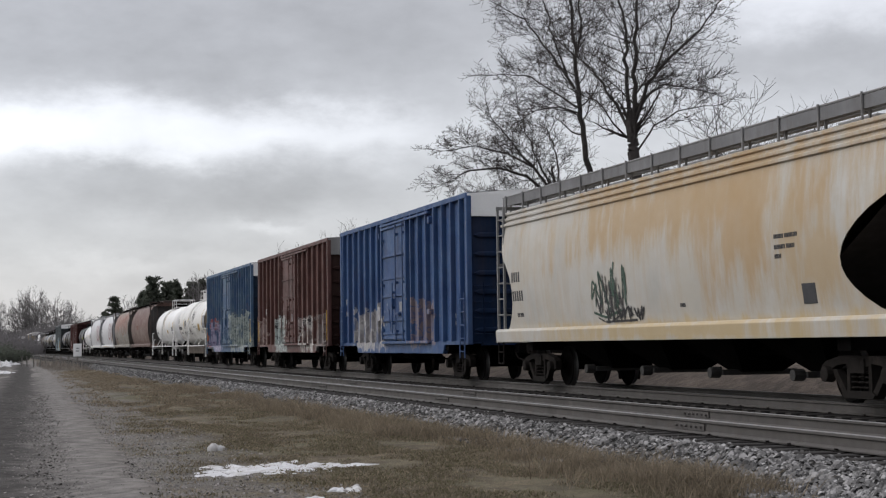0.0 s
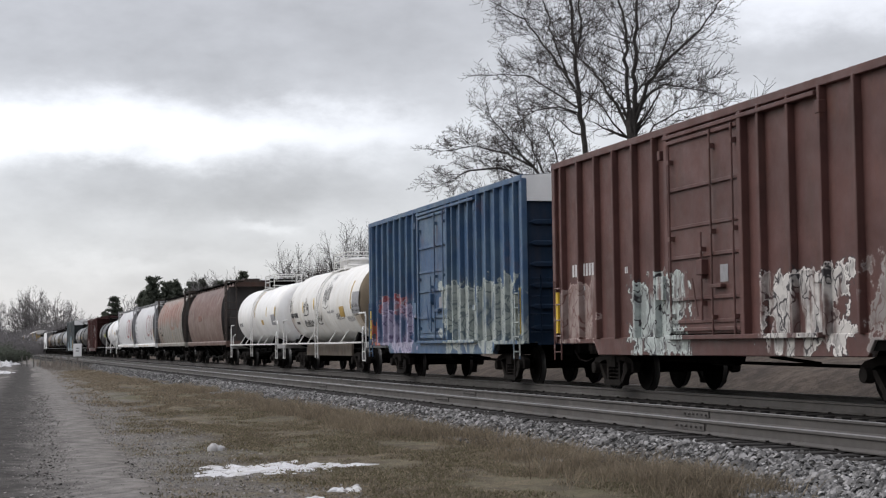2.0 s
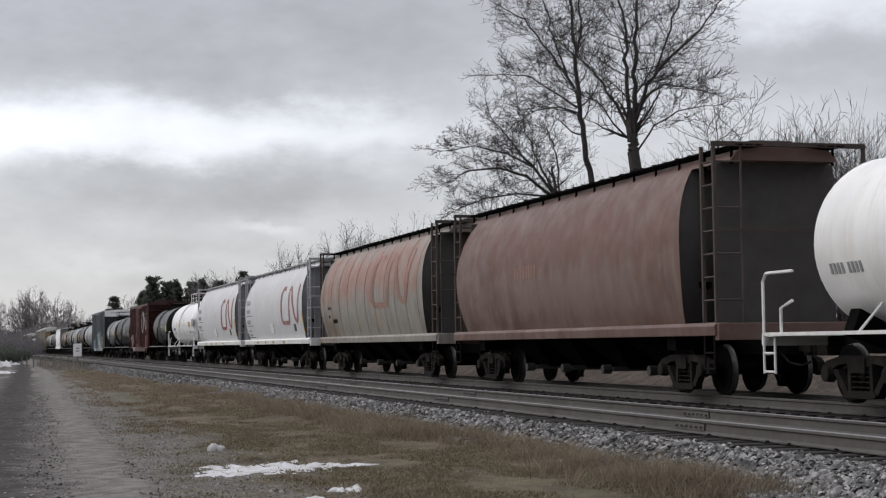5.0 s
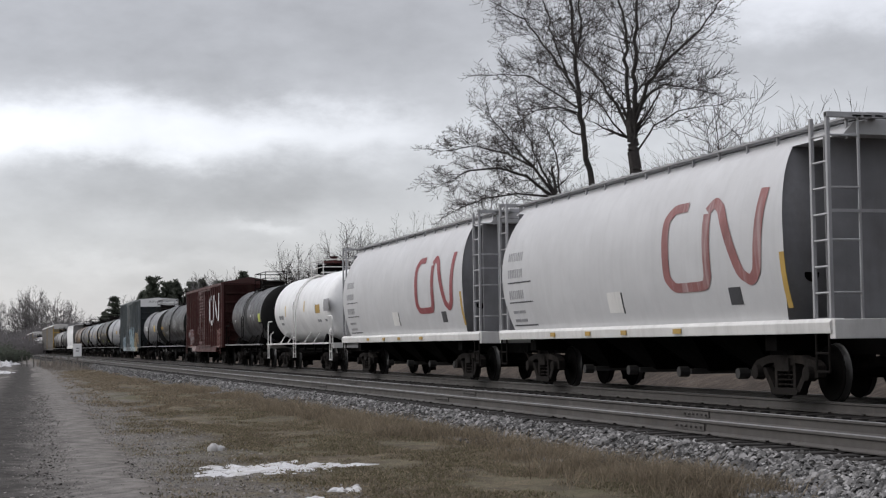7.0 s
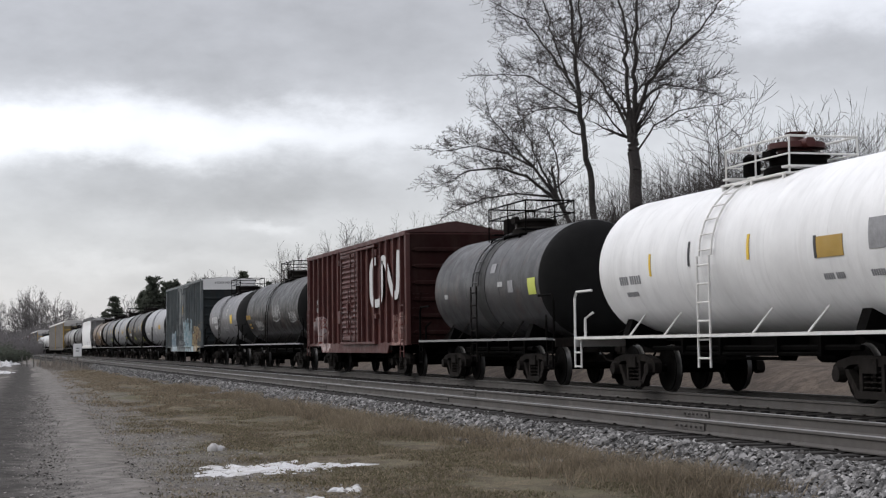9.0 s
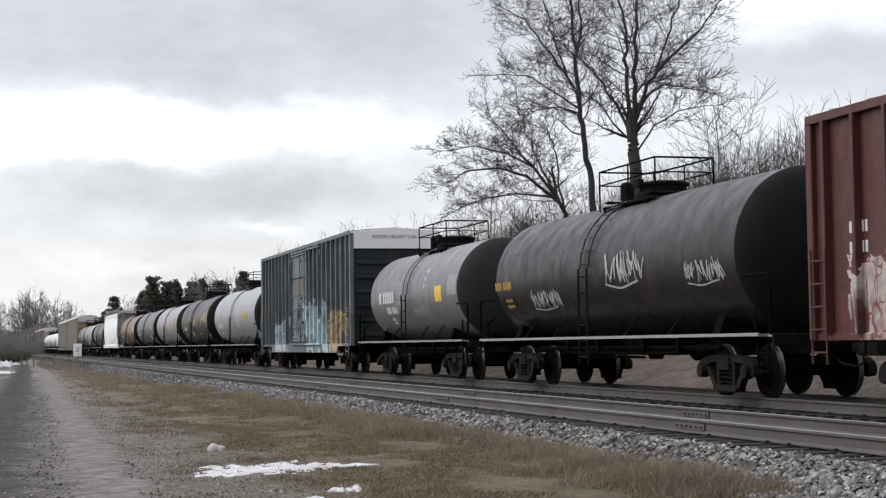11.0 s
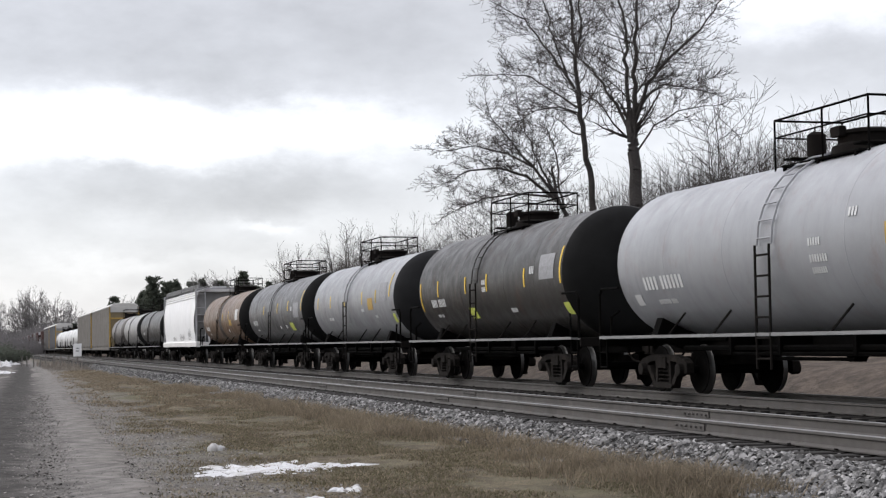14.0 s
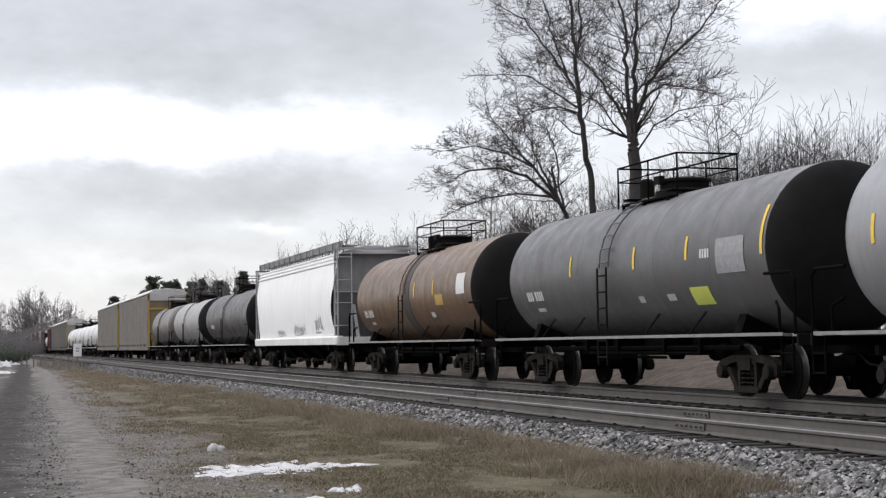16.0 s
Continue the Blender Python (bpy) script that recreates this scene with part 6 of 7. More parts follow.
def autorack(p0, p1, paint, label, end=(0.22, 0.175, 0.1), eave=5.2):
    car, h = start_car("autorack_car", p0, p1, label)
    mat = surf("rack_paint", paint, 0.75, spec=0.12, car=car, streak=0.45, var=0.25, scale=0.6)
    endm = surf("rack_end_paint", end, 0.6, car=car, streak=0.4)
    w = 1.5
    part("body", Geo().box(-w + 0.03, w - 0.03, -h + 0.5, h - 0.5, 1.0, eave - 0.05).mesh("body", mat), car)
    face = []
    for i in range(9):
        z = 1.25 + 0.43 * i
        face += [(-w - 0.016, z), (-w - 0.026, z + 0.02), (-w - 0.026, z + 0.4), (-w - 0.016, z + 0.42)]
    panel = Geo().long(face + [(-w + 0.02, 5.11), (-w + 0.02, 1.25)], -1.5, 1.5)
    me = panel.mesh("panel", mat)
    post = Geo().box(-w - 0.036, -w + 0.03, -0.04, 0.04, 0.9, eave).mesh("post", mat, bevel=0.01)
    n = 9
    for i in range(n):
        y = -h + 1.9 + (2 * h - 3.8) * i / (n - 1)
        part("panel", me, car, at=(0, y, 0))
    for i in range(n + 1):
        part("post", post, car, at=(0, -h + 0.4 + (2 * h - 0.8) * i / n, 0))
    part("side_sill", Geo().box(-w - 0.06, w + 0.06, -h, h, 0.8, 1.08).mesh("side_sill", mat, bevel=0.012), car)
    part("roof", Geo().long([(-w - 0.06, eave - 0.05), (-w - 0.06, eave + 0.05), (-1.1, eave + 0.33), (0, eave + 0.42), (1.1, eave + 0.33), (w + 0.06, eave + 0.05), (w + 0.06, eave - 0.05)], -h + 0.3, h - 0.3).mesh("roof", M_PALEROOF, bevel=0.03), car, "pale curved sheet roof")
    for s in (-1, 1):
        y = s * (h - 0.35)
        g = Geo().box(-w, w, y - 0.15, y + 0.15, 1.0, eave)
        for x in (-0.75, 0.75):
            g.box(x - 0.6, x + 0.6, y + s * 0.15 - 0.04, y + s * 0.15 + 0.04, 1.2, eave - 0.3)
        part("end_door", g.mesh("end_door", endm, bevel=0.015), car, "yellowed end doors")
        for x in (-w + 0.05, w - 0.05):
            part("end_post", Geo().box(x - 0.07, x + 0.07, y + s * 0.2 - 0.05, y + s * 0.2 + 0.05, 1.05, eave).mesh("end_post", M_OCHRE, bevel=0.01), car, "ochre end post")
        part("end_header", Geo().box(-w, w, y + s * 0.21 - 0.04, y + s * 0.21 + 0.04, eave - 0.55, eave + 0.05).mesh("end_header", M_PALEROOF, bevel=0.01), car)
        part("end_bar", Geo().box(-w + 0.15, w - 0.15, y + s * 0.23 - 0.03, y + s * 0.23 + 0.03, eave - 1.25, eave - 1.1).mesh("end_bar", M_OCHRE, bevel=0.01), car)
    g = Geo().box(-0.4, 0.4, -h - 0.2, h + 0.2, 0.7, 1.0)
    part("underframe", g.mesh("underframe", M_BLACK), car)
    running_gear(car, h, 3.4)
    return car

# ---- the cars in their order, first to last ----
INKY = (0.03, 0.03, 0.035)
M_FADEDRED = surf("faded_red_emblem", (0.27, 0.11, 0.105), 0.6, var=0.3, streak=0.9, grime=(0.42, 0.36, 0.36))
M_EMBLEM = surf("red_emblem", (0.25, 0.045, 0.05), 0.55, var=0.2, streak=0.2, grime=(0.35, 0.3, 0.3))
M_PINK = surf("bleached_red_emblem", (0.27, 0.15, 0.12), 0.65, var=0.3)

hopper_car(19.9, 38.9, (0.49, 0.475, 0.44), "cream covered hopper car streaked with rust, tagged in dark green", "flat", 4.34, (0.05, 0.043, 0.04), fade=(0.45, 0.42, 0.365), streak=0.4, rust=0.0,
           grime=(0.42, 0.29, 0.16), stains=[(-2.5, 3.6, 8.0, 0.95, (0.4, 0.27, 0.13), 14.0), (-4.0, 2.9, 1.6, 1.2, (0.4, 0.27, 0.135), 21.0), (-6.8, 2.2, 1.8, 0.9, (0.41, 0.3, 0.17), 6.0), (-1.0, 1.2, 8.0, 0.25, (0.44, 0.33, 0.17), 3.0)], scrawls=[(2.9, 1.5, 1.9, 1.15, 4, 0.025, M_GREENSPRAY, 3), (2.7, 1.4, 1.5, 1.0, 6, 0.015, M_SPRAY, 4), (2.3, 1.38, 2.1, 0.36, 8, 0.0225, M_SPRAY, 5)], marks=[(8.2, 2.45, 0.24, (4,)), (8.2, 2.0, 0.24, (5,)), (8.0, 1.62, 0.09, (3, 4)), (-5.4, 2.62, 0.07, (7, 9)), (-5.4, 2.45, 0.07, (8, 6)), (-5.4, 2.3, 0.07, (5,)), (-1.5, 1.62, 0.07, (5,))],
           plates=[(-6.4, 1.55, 0.42, 0.32, M_INK)], trim=M_GREYTRIM, mark_mat=M_INK, rail=True, inset=(1.5, 0.7))
boxcar(41.2, 56.8, (0.026, 0.068, 0.18), "blue ribbed boxcar with pale graffiti along its sill", tags=[(3.6, 1.5, 2.0, 0.62, (0.26, 0.245, 0.24), (0.5, 0.48, 0.46), 1.0), (-3.3, 1.6, 1.3, 0.62, (0.19, 0.145, 0.14), (0.08, 0.09, 0.17), 7.0)],
       fade=(0.038, 0.086, 0.192), marks=[(7.4, 2.4, 0.2, (2,)), (7.4, 2.0, 0.16, (2, 2)), (-6.3, 1.5, 0.12, (3,)), (-6.3, 1.7, 0.12, (3,))], streak=0.3, rust=0.15)
boxcar(59.2, 74.9, (0.085, 0.036, 0.031), "brown ribbed boxcar with white and teal graffiti", rib_step=1.15, cap=M_GREYTRIM, tags=[(2.2, 1.45, 1.4, 0.75, (0.45, 0.5, 0.48), INKY, 2.0), (-3.5, 1.45, 1.3, 0.65, (0.55, 0.53, 0.5), INKY, 9.0), (-6.6, 1.5, 1.2, 0.65, (0.24, 0.22, 0.21), (0.13, 0.08, 0.07), 13.0), (6.6, 1.6, 1.1, 0.65, (0.3, 0.24, 0.22), (0.14, 0.07, 0.06), 5.0)],
       fade=(0.104, 0.046, 0.04), yellow=True, marks=[(6.9, 2.4, 0.26, (2, 5)), (6.6, 2.1, 0.09, (4, 3)), (6.6, 1.9, 0.09, (3, 3)), (3.9, 2.35, 0.13, (2,))], rust=0.2)
boxcar(77.2, 92.9, (0.044, 0.096, 0.188), "blue ribbed boxcar with red and pale graffiti", tags=[(4.4, 2.2, 1.9, 0.3, (0.3, 0.06, 0.06), (0.4, 0.4, 0.42), 9.0), (4.6, 1.5, 2.3, 0.72, (0.36, 0.34, 0.44), (0.12, 0.09, 0.16), 4.0), (7.0, 1.35, 0.35, 0.4, (0.36, 0.06, 0.06), (0.4, 0.3, 0.1), 2.0), (-4.5, 1.65, 3.3, 0.9, (0.36, 0.39, 0.36), (0.14, 0.17, 0.17), 6.0)],
       fade=(0.075, 0.128, 0.19), marks=[(6.9, 2.7, 0.26, (2,)), (6.9, 2.25, 0.26, (2, 2))], yellow=True, streak=0.3)
TAN = (0.42, 0.34, 0.22)
tank_car(94.2, 109.3, (0.72, 0.71, 0.68), "white tank car scrawled with black spray paint", trim=M_WHITE, head=(0.17, 0.135, 0.095), cage="white", dome=M_WHITE, ladder_white=True, streak=0.45, grime=TAN, rust=0.05, tank_over=0.55,
         stains=[(6.6, 1.75, 0.7, 0.55, (0.2, 0.12, 0.07), 5.0), (-6.4, 1.9, 0.8, 0.6, (0.33, 0.24, 0.14), 9.0)],
         scrawls=[(-0.5, 2.35, 1.15, 1.15, 3, 0.014, M_SPRAY, 8), (-0.7, 3.35, 0.6, 0.4, 4, 0.01, M_PALESPRAY, 9), (3.5, 2.15, 1.2, 0.75, 3, 0.017, M_SPRAY, 12), (3.8, 1.75, 1.9, 0.32, 6, 0.015, M_SPRAY, 13), (1.1, 1.8, 1.1, 0.5, 3, 0.016, M_SPRAY, 14), (-2.6, 1.95, 1.5, 0.25, 8, 0.011, M_SPRAY, 15),
                  (-4.3, 1.85, 1.2, 0.2, 7, 0.015, M_PALESPRAY, 16), (-5.3, 2.0, 1.2, 0.5, 8, 0.014, M_SPRAY, 17), (6.4, 2.2, 0.5, 0.9, 2, 0.014, M_SPRAY, 18), (-1.1, 2.2, 1.3, 0.1, 4, 0.015, M_PALESPRAY, 19)],
         placards=[(-3.65, -20, 0.75, 15, M_OCHRE), (-6.0, -17, 1.05, 30, M_PANEL), (-5.2, -10, 0.12, 40, M_OCHRE)], strips=[(3.6, -8), (1.4, -5)], marks=[(6.2, -15, 0.2, (4, 6)), (5.4, -26, 0.1, (4, 5))], mark_mat=M_INK, skirt=M_SILL)
tank_car(111.2, 124.6, (0.78, 0.775, 0.76), "clean white tank car with a yellow placard", trim=M_WHITE, cage="white", dome=M_BLACK, ladder_white=True, streak=0.25, grime=TAN, rust=0.03, r=1.38, zc=2.46,
         placards=[(-2.0, -20, 0.5, 10, M_OCHRE), (-4.9, -22, 1.0, 20, M_PANEL), (0.1, -5, 0.1, 60, M_OCHRE)], strips=[(-3.2, -5), (-5.4, -5)], marks=[(5.0, -20, 0.17, (4, 4))], mark_mat=M_PANEL)
hopper_car(126.6, 143.0, (0.115, 0.063, 0.05), "faded red-brown cylindrical covered hopper car", end_paint=(0.055, 0.05, 0.048), stains=[(0.0, 3.1, 9.0, 0.9, (0.125, 0.055, 0.04), 8.0), (0.0, 2.1, 8.0, 0.7, (0.17, 0.12, 0.1), 5.0)], fade=(0.15, 0.098, 0.08), walk_mat=M_BLACK, trim=M_RUSTPOST, streak=0.5, rust=0.6, rustcol=(0.075, 0.04, 0.03), marks=[(2.8, 2.5, 0.3, (8,))], mark_mat=M_PINK, roof_z=4.45)
hopper_car(144.8, 161.4, (0.265, 0.25, 0.222), "grey-brown cylindrical covered hopper car bleached pink above", end_paint=(0.06, 0.055, 0.05), fade=(0.25, 0.225, 0.195), walk_mat=M_BLACK, trim=M_RUSTPOST, streak=0.5, rust=0.5, rustcol=(0.14, 0.085, 0.06), bands=11, stains=[(0.0, 3.4, 9.0, 0.95, (0.26, 0.12, 0.09), 4.0), (6.5, 1.6, 1.6, 0.6, (0.15, 0.1, 0.075), 12.0)],
           logo=(-0.4, 2.2, 1.6, 0.8, M_PINK), plates=[(5.5, 1.8, 0.7, 0.14, M_UNDER), (1.9, 1.55, 0.12, 0.45, M_OCHRE), (-0.9, 1.55, 0.12, 0.6, M_OCHRE)], marks=[(6.6, 2.3, 0.1, (4, 4)), (6.6, 2.0, 0.1, (5,))], roof_z=4.45)
for p0, p1, mm in ((163.4, 179.8, M_FADEDRED), (181.5, 198.2, M_EMBLEM)):
    hopper_car(p0, p1, (0.54, 0.54, 0.548), "white cylindrical covered hopper car with a red emblem", end_paint=(0.22, 0.22, 0.23), streak=0.08, rust=0.03, fade=(0.49, 0.49, 0.498), sill_mat=M_WHITE, trim=M_GALV, walk_mat=M_GALV, roof_z=4.4, var=0.1,
               logo=(-2.1, 1.9, 1.3, 0.76, mm), marks=[(7.3, 2.95, 0.2, (8,)), (7.3, 2.55, 0.2, (8,)), (7.3, 2.05, 0.2, (8,)), (7.2, 1.7, 0.07, (9, 9)), (7.2, 1.5, 0.07, (9, 9))], plates=[(7.3 - 0.8, 2.42, 1.7, 0.03, M_INK), (6.5, 1.95, 1.7, 0.03, M_INK), (6.5, 1.4, 1.7, 0.035, M_INK), (0.6, 1.58, 0.75, 0.42, M_WHITE), (0.2, 1.56, 0.06, 0.42, M_INK), (-4.9, 1.6, 0.46, 0.3, M_INK), (-6.75, 1.5, 0.16, 0.9, M_OCHRE)],
               yellow=[(4.2, 0.28), (2.0, 0.28), (0.0, 0.28), (-2.6, 0.36)], mark_mat=M_FAINT)
tank_car(200.2, 213.8, (0.78, 0.78, 0.78), "glossy white tank car with red valve gear on its dome", trim=M_WHITE, cage="white", dome=M_BLACK, valve=M_RED, ladder_white=True, streak=0.15, rust=0.03, rough=0.4, r=1.44, zc=2.5, tank_over=0.55,
         placards=[(-3.95, -10, 0.8, 13, M_OCHRE), (-5.6, -8, 1.0, 18, M_PANEL), (-3.5, -10, 0.08, 14, M_INK), (1.2, -6, 0.07, 18, M_INK)], strips=[(3.0, -10), (-1.2, -6)], marks=[(4.6, -15, 0.17, (4, 5)), (4.4, -25, 0.1, (9,)), (-3.6, -24, 0.1, (5, 4)), (-5, -24, 0.1, (6,))], mark_mat=M_PANEL)
tank_car(215.6, 226.8, (0.05, 0.05, 0.053), "dark grey tank car with a black band and lime placard", head=(0.012, 0.012, 0.012), band=(0.025, 0.025, 0.025), tank_over=0.5, r=1.4, zc=2.48, placards=[(-4.0, -14, 0.55, 16, M_LIME), (-2.4, -10, 0.4, 12, M_PANEL), (-0.9, 12, 0.4, 10, M_PANEL)], marks=[(-1.4, -3, 0.12, (5,)), (3.5, -10, 0.12, (4,))])
box_red = boxcar(228.3, 243.6, (0.072, 0.018, 0.016), "dark red boxcar with a ribbed door and white emblem", eave=4.42, rib_step=0.85, cap=None, corrugated=True, gable=0.3, door_w=2.6, tags=[(5.2, 1.45, 1.3, 0.7, (0.42, 0.38, 0.37), (0.2, 0.06, 0.05), 3.0), (-6.6, 1.4, 0.8, 0.5, (0.3, 0.2, 0.18), (0.16, 0.05, 0.04), 8.0)],
                 marks=[(6.6, 2.55, 0.17, (5,)), (6.6, 2.25, 0.17, (5,))], roof=surf("red_roof", (0.06, 0.022, 0.02), 0.7), rust=0.35)
for path in ([(0.6, 1.85), (0.25, 1.85), (0.05, 1.6), (0.05, 0.4), (0.25, 0.1), (0.95, 0.1), (1.2, 0.4), (1.2, 1.8)], [(1.2, 1.8), (1.5, 1.9), (1.8, 1.5), (2.4, 0.4), (2.75, 0.3), (2.9, 0.6), (3.0, 2.1)]):
    g = Geo()
    ribbon(g, path, 0.17, lambda uy, uz: (-1.611, -3.1 - uy * 1.25, 2.25 + uz * 0.78))
    part("emblem_band", g.mesh("emblem_band", M_LETTER), box_red, "white bent band of the railway emblem")
tank_car(245.4, 261.0, (0.012, 0.0115, 0.0115), "black tank car with white spray-painted scrawls", head=(0.012, 0.012, 0.012), tank_over=0.5, r=1.48, zc=2.55, scrawls=[(4.3, 1.75, 2.0, 0.5, 10, 0.015, M_PALESPRAY, 5), (-0.6, 2.1, 2.2, 0.8, 7, 0.02, M_PALESPRAY, 9), (-4.6, 2.0, 1.6, 0.5, 7, 0.015, M_PALESPRAY, 11)],
         marks=[(6.8, -10, 0.2, (4, 5)), (6.2, -22, 0.08, (5, 4)), (6.2, -28, 0.08, (5, 4))], mark_mat=M_OCHRE, trim=M_PANEL)
tank_car(262.6, 275.0, (0.14, 0.14, 0.148), "grey tank car with white maker's lettering and a yellow placard", head=(0.03, 0.03, 0.03), tank_over=0.5, r=1.42, zc=2.5, placards=[(-3.2, -12, 0.7, 18, M_YELLOW), (-4.6, -6, 0.9, 22, M_PANEL), (3.75, -8, 0.25, 14, M_LETTER)],
         marks=[(3.4, -8, 0.36, (6,)), (3.1, -22, 0.22, (4, 5)), (2.8, -32, 0.1, (6,)), (2.8, -37, 0.1, (6,)), (-1.6, 24, 0.14, (3,)), (-1.6, 14, 0.14, (3,)), (-1.6, 5, 0.14, (2,))], scrawls=[(1.9, 2.1, 0.8, 0.35, 4, 0.0125, M_PALESPRAY, 6), (-0.2, 1.85, 1.7, 0.3, 8, 0.011, M_PALESPRAY, 7)])
boxcar(276.3, 294.9, (0.095, 0.113, 0.12), "long blue-grey ribbed boxcar with pale blue and orange graffiti", rib_step=0.86, door_w=3.2, height_words=True, tags=[(4.5, 1.4, 1.3, 0.62, (0.3, 0.38, 0.43), (0.58, 0.62, 0.64), 3.0), (-3.4, 1.6, 2.0, 0.85, (0.3, 0.42, 0.46), (0.55, 0.6, 0.62), 6.0), (-7.1, 1.55, 1.7, 0.75, (0.46, 0.38, 0.23), (0.2, 0.11, 0.08), 11.0)],
       fade=(0.126, 0.14, 0.143), streak=0.4, rust=0.15, mark_mat=M_OCHRE, marks=[(-0.2, 3.5, 0.1, (5,)), (-0.2, 3.36, 0.1, (6,)), (-0.2, 3.22, 0.1, (5,)), (-0.2, 3.08, 0.1, (5,)), (8.6, 2.35, 0.24, (2,)), (8.6, 1.95, 0.24, (2,)), (8.6, 1.45, 0.24, (2,)), (7.2, 2.1, 0.2, (2,))])
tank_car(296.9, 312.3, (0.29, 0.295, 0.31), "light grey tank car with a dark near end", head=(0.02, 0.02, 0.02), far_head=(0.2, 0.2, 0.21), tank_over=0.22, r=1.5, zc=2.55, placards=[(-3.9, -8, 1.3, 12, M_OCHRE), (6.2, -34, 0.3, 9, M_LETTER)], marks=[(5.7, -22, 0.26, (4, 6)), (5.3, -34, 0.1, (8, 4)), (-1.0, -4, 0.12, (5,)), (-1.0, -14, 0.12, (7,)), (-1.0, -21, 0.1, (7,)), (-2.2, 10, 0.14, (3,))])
ST = [4.1, 1.4, -0.5, -3.5]
tank_car(314.0, 327.9, (0.038, 0.0355, 0.033), "dark grey tank car with yellow reflector strips", head=(0.012, 0.012, 0.012), tank_over=0.22, r=1.5, zc=2.55, strips=[(y, -9) for y in ST] + [(-6.02, -9), (-6.02, 6), (5.95, -9), (5.95, -24)], placards=[(1.2, -36, 0.6, 12, M_LIME), (-5.1, -4, 1.0, 22, M_PANEL), (-6.0, -38, 0.35, 12, M_LIME)],
         marks=[(4.9, -20, 0.22, (4, 5)), (4.7, -32, 0.09, (5, 4)), (-0.1, -2, 0.12, (4,)), (-0.1, -9, 0.12, (4,)), (-3.9, 2, 0.18, (3,)), (-2.0, -32, 0.12, (6,))])
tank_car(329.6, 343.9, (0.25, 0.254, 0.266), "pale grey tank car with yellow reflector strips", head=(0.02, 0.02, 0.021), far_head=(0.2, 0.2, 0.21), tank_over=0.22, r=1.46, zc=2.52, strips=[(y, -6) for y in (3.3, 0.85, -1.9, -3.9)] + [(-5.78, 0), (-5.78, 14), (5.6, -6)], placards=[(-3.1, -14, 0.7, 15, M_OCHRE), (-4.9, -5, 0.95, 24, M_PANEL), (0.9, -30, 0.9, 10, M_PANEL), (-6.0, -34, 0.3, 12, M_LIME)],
         marks=[(3.9, -25, 0.12, (4, 5)), (-1.7, -16, 0.1, (6,)), (-3.5, -26, 0.1, (5,))], valve=None)
tank_car(344.9, 360.0, (0.1, 0.1, 0.103), "grey tank car with a black near head and lime placard", head=(0.012, 0.012, 0.012), tank_over=0.22, r=1.47, zc=2.52, strips=[(2.5, -4), (-1.1, -4), (-3.6, -2), (-6.6, -4), (-6.6, 12)], placards=[(-3.9, -36, 0.8, 14, M_LIME), (-5.4, -14, 1.1, 24, M_PANEL)],
         marks=[(5.6, -22, 0.22, (3, 4)), (5.2, -33, 0.09, (9,)), (-1.0, -31, 0.14, (3,)), (-2.4, -31, 0.14, (4,)), (-4.2, -2, 0.16, (4,))])
tank_car(361.8, 377.0, (0.11, 0.066, 0.037), "rust-brown tank car with a dark middle band", head=(0.012, 0.012, 0.012), band=(0.06, 0.05, 0.045), tank_over=0.22, r=1.45, zc=2.5, fade=(0.125, 0.072, 0.037), strips=[(-0.9, -4), (-3.0, -4)], placards=[(-3.6, -16, 0.8, 12, M_OCHRE), (-5.8, -6, 0.8, 22, M_LETTER)], marks=[(5.9, -24, 0.24, (3, 4)), (5.4, -35, 0.1, (7,)), (-2.4, -30, 0.16, (4,))])
hopper_car(379.2, 397.6, (0.78, 0.78, 0.78), "bright white covered hopper car with grey scrawls at its foot", "flat", 4.5, (0.3, 0.3, 0.3), streak=0.12, rust=0.02, sill_mat=M_WHITE, trim=M_GALV, var=0.06, inset=(0.5, 0.4), scrawls=[(-0.4, 1.4, 2.4, 0.5, 10, 0.015, M_PALESPRAY, 4), (-4.9, 1.4, 1.5, 0.9, 4, 0.025, M_PALESPRAY, 7), (3.4, 1.4, 1.6, 0.35, 7, 0.0125, M_PALESPRAY, 8)], rail=True)
tank_car(400.0, 416.5, (0.06, 0.058, 0.057), "sooty black tank car", head=(0.012, 0.012, 0.012), tank_over=0.22, strips=[], marks=[(5.5, -20, 0.2, (4, 4))])
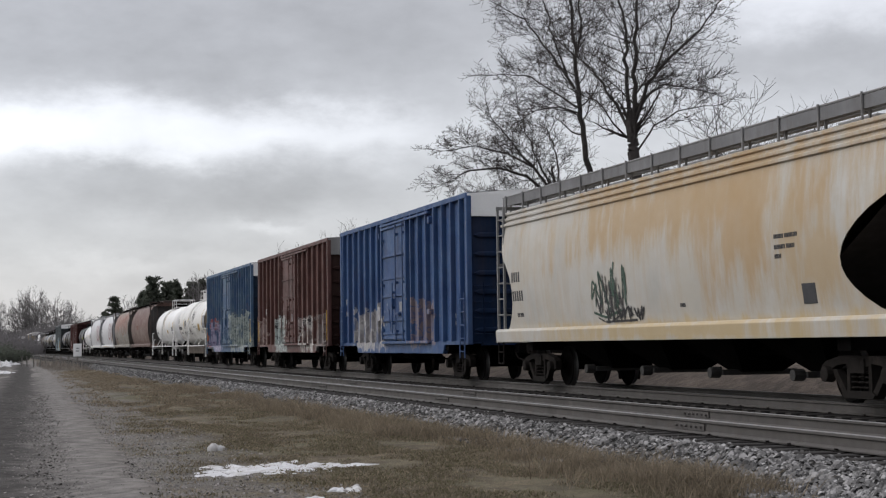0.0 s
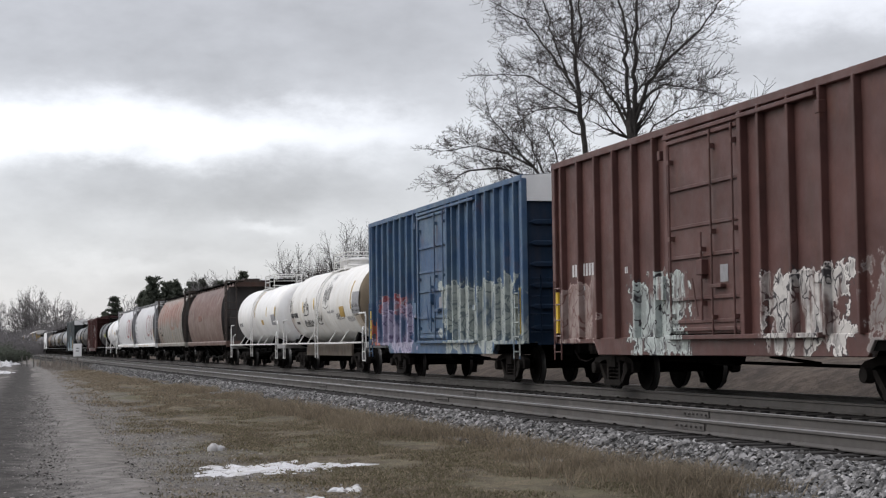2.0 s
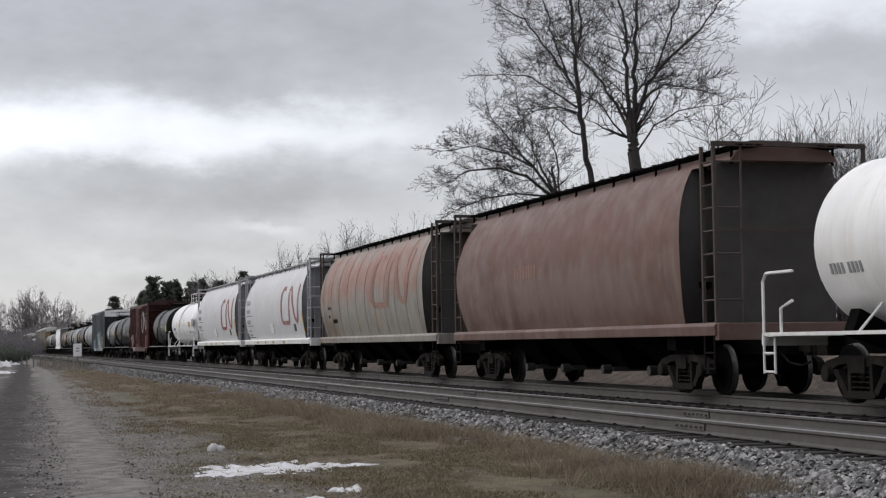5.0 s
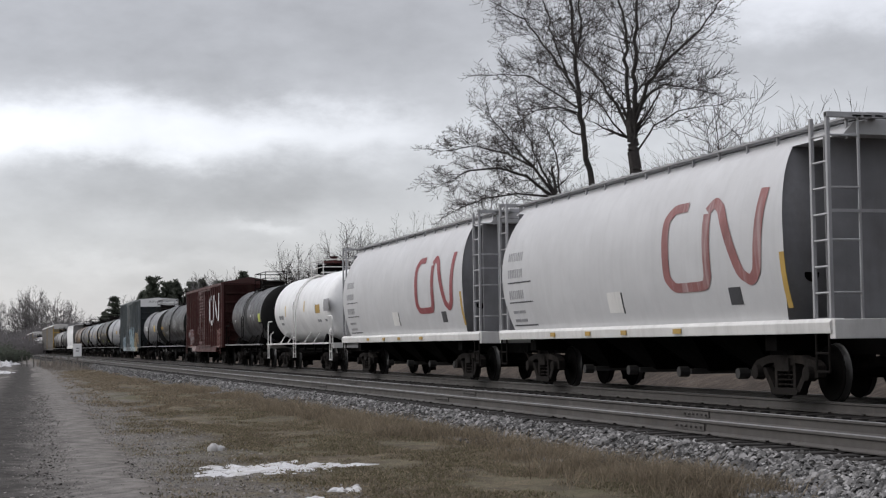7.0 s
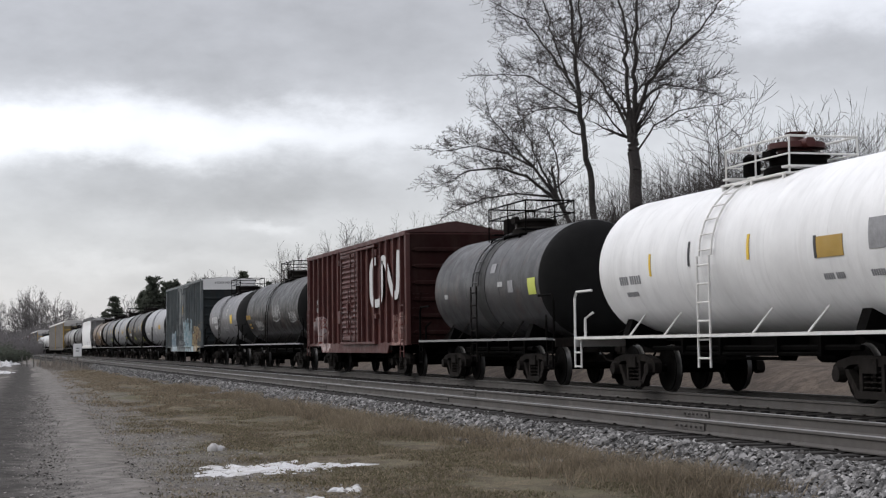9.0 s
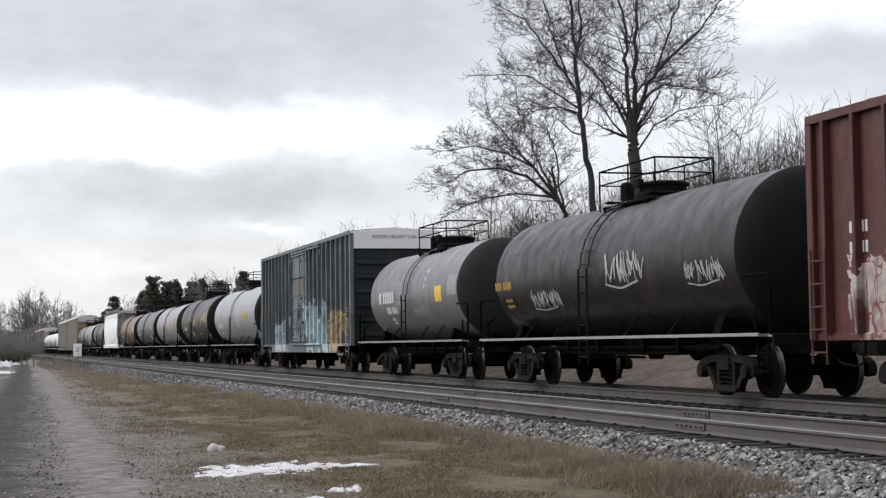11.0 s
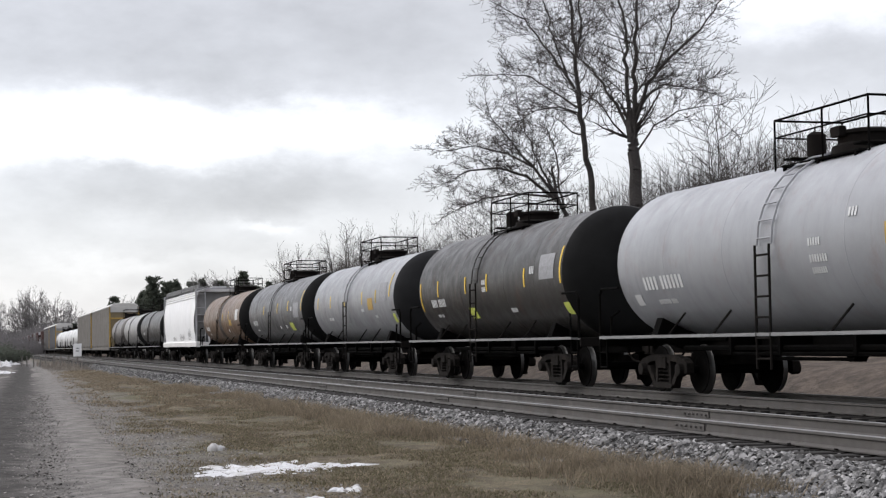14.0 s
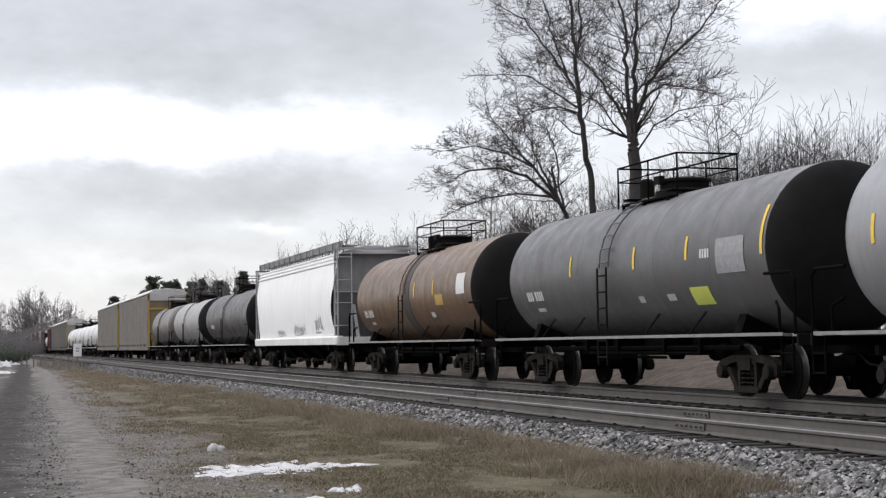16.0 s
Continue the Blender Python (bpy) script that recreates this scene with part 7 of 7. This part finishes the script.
tank_car(418.5, 433.0, (0.27, 0.265, 0.26), "pale grey tank car with dark spills", head=(0.02, 0.02, 0.02), tank_over=0.22, streak=0.6)
tank_car(435.0, 447.6, (0.11, 0.1, 0.095), "dark brown-grey tank car", tank_over=0.22)
autorack(449.5, 477.5, (0.155, 0.144, 0.132), "tall tan autorack car with yellowed end doors")
autorack(479.3, 507.5, (0.15, 0.14, 0.128), "tall tan autorack car with yellowed end doors")
p = 509.4
for k in range(4):
    tank_car(p, p + 15.2, (0.6, 0.6, 0.6), "white tank car far down the train", trim=M_WHITE, cage="black", tank_over=0.22, streak=0.4)
    p += 17.3
for k, c in enumerate(((0.08, 0.08, 0.085), (0.09, 0.085, 0.085))):
    autorack(p, p + 28, c, "dark autorack car with a pale roof", end=(0.3, 0.3, 0.3))
    p += 29.9
for k in range(16):
    if k % 4 == 1:
        tank_car(p, p + 15, (0.5, 0.5, 0.5), "pale tank car far down the train", tank_over=0.22)
    else:
        boxcar(p, p + 15.7, ((0.085, 0.035, 0.03), (0.2, 0.2, 0.2), (0.1, 0.05, 0.045), (0.3, 0.3, 0.29))[k % 4], "weathered boxcar far down the train", cap=M_GALV)
    p += 17.8

# ---- the train's run: steady, with slight unevenness ----
LAG = {0.0: 9, 1.0: 27, 1.5: -4, 2.0: 27, 2.5: -6, 3.0: 5, 3.5: -34, 4.0: -4, 6.5: -6, 7.0: 31, 7.5: -5, 8.0: 34, 8.5: -8, 9.0: -3, 11.5: -4, 12.0: 31, 12.5: -1, 13.0: 7, 13.5: -7, 14.0: -28, 14.5: 15, 15.0: -11, 15.5: 26, 16.0: -8}


def motions():
    for car, middle in TRAIN:
        walk(car, [(i / 2, pose(TRACK_FAR, middle - SPEED * (i / 2 + LAG.get(i / 2, 0) / 1000), 0)) for i in range(33)])
    # wheels roll on the rail, a little under a quarter turn each thirtieth of a second
    turns = [(k / FPS, math.degrees(SPEED * k / FPS / 0.46) % 360) for k in range(16 * FPS + 1)]
    for wheelset, y in WHEELS:
        walk(wheelset, [(t, pose(0, y, 0.46, a)) for t, a in turns])


motions()
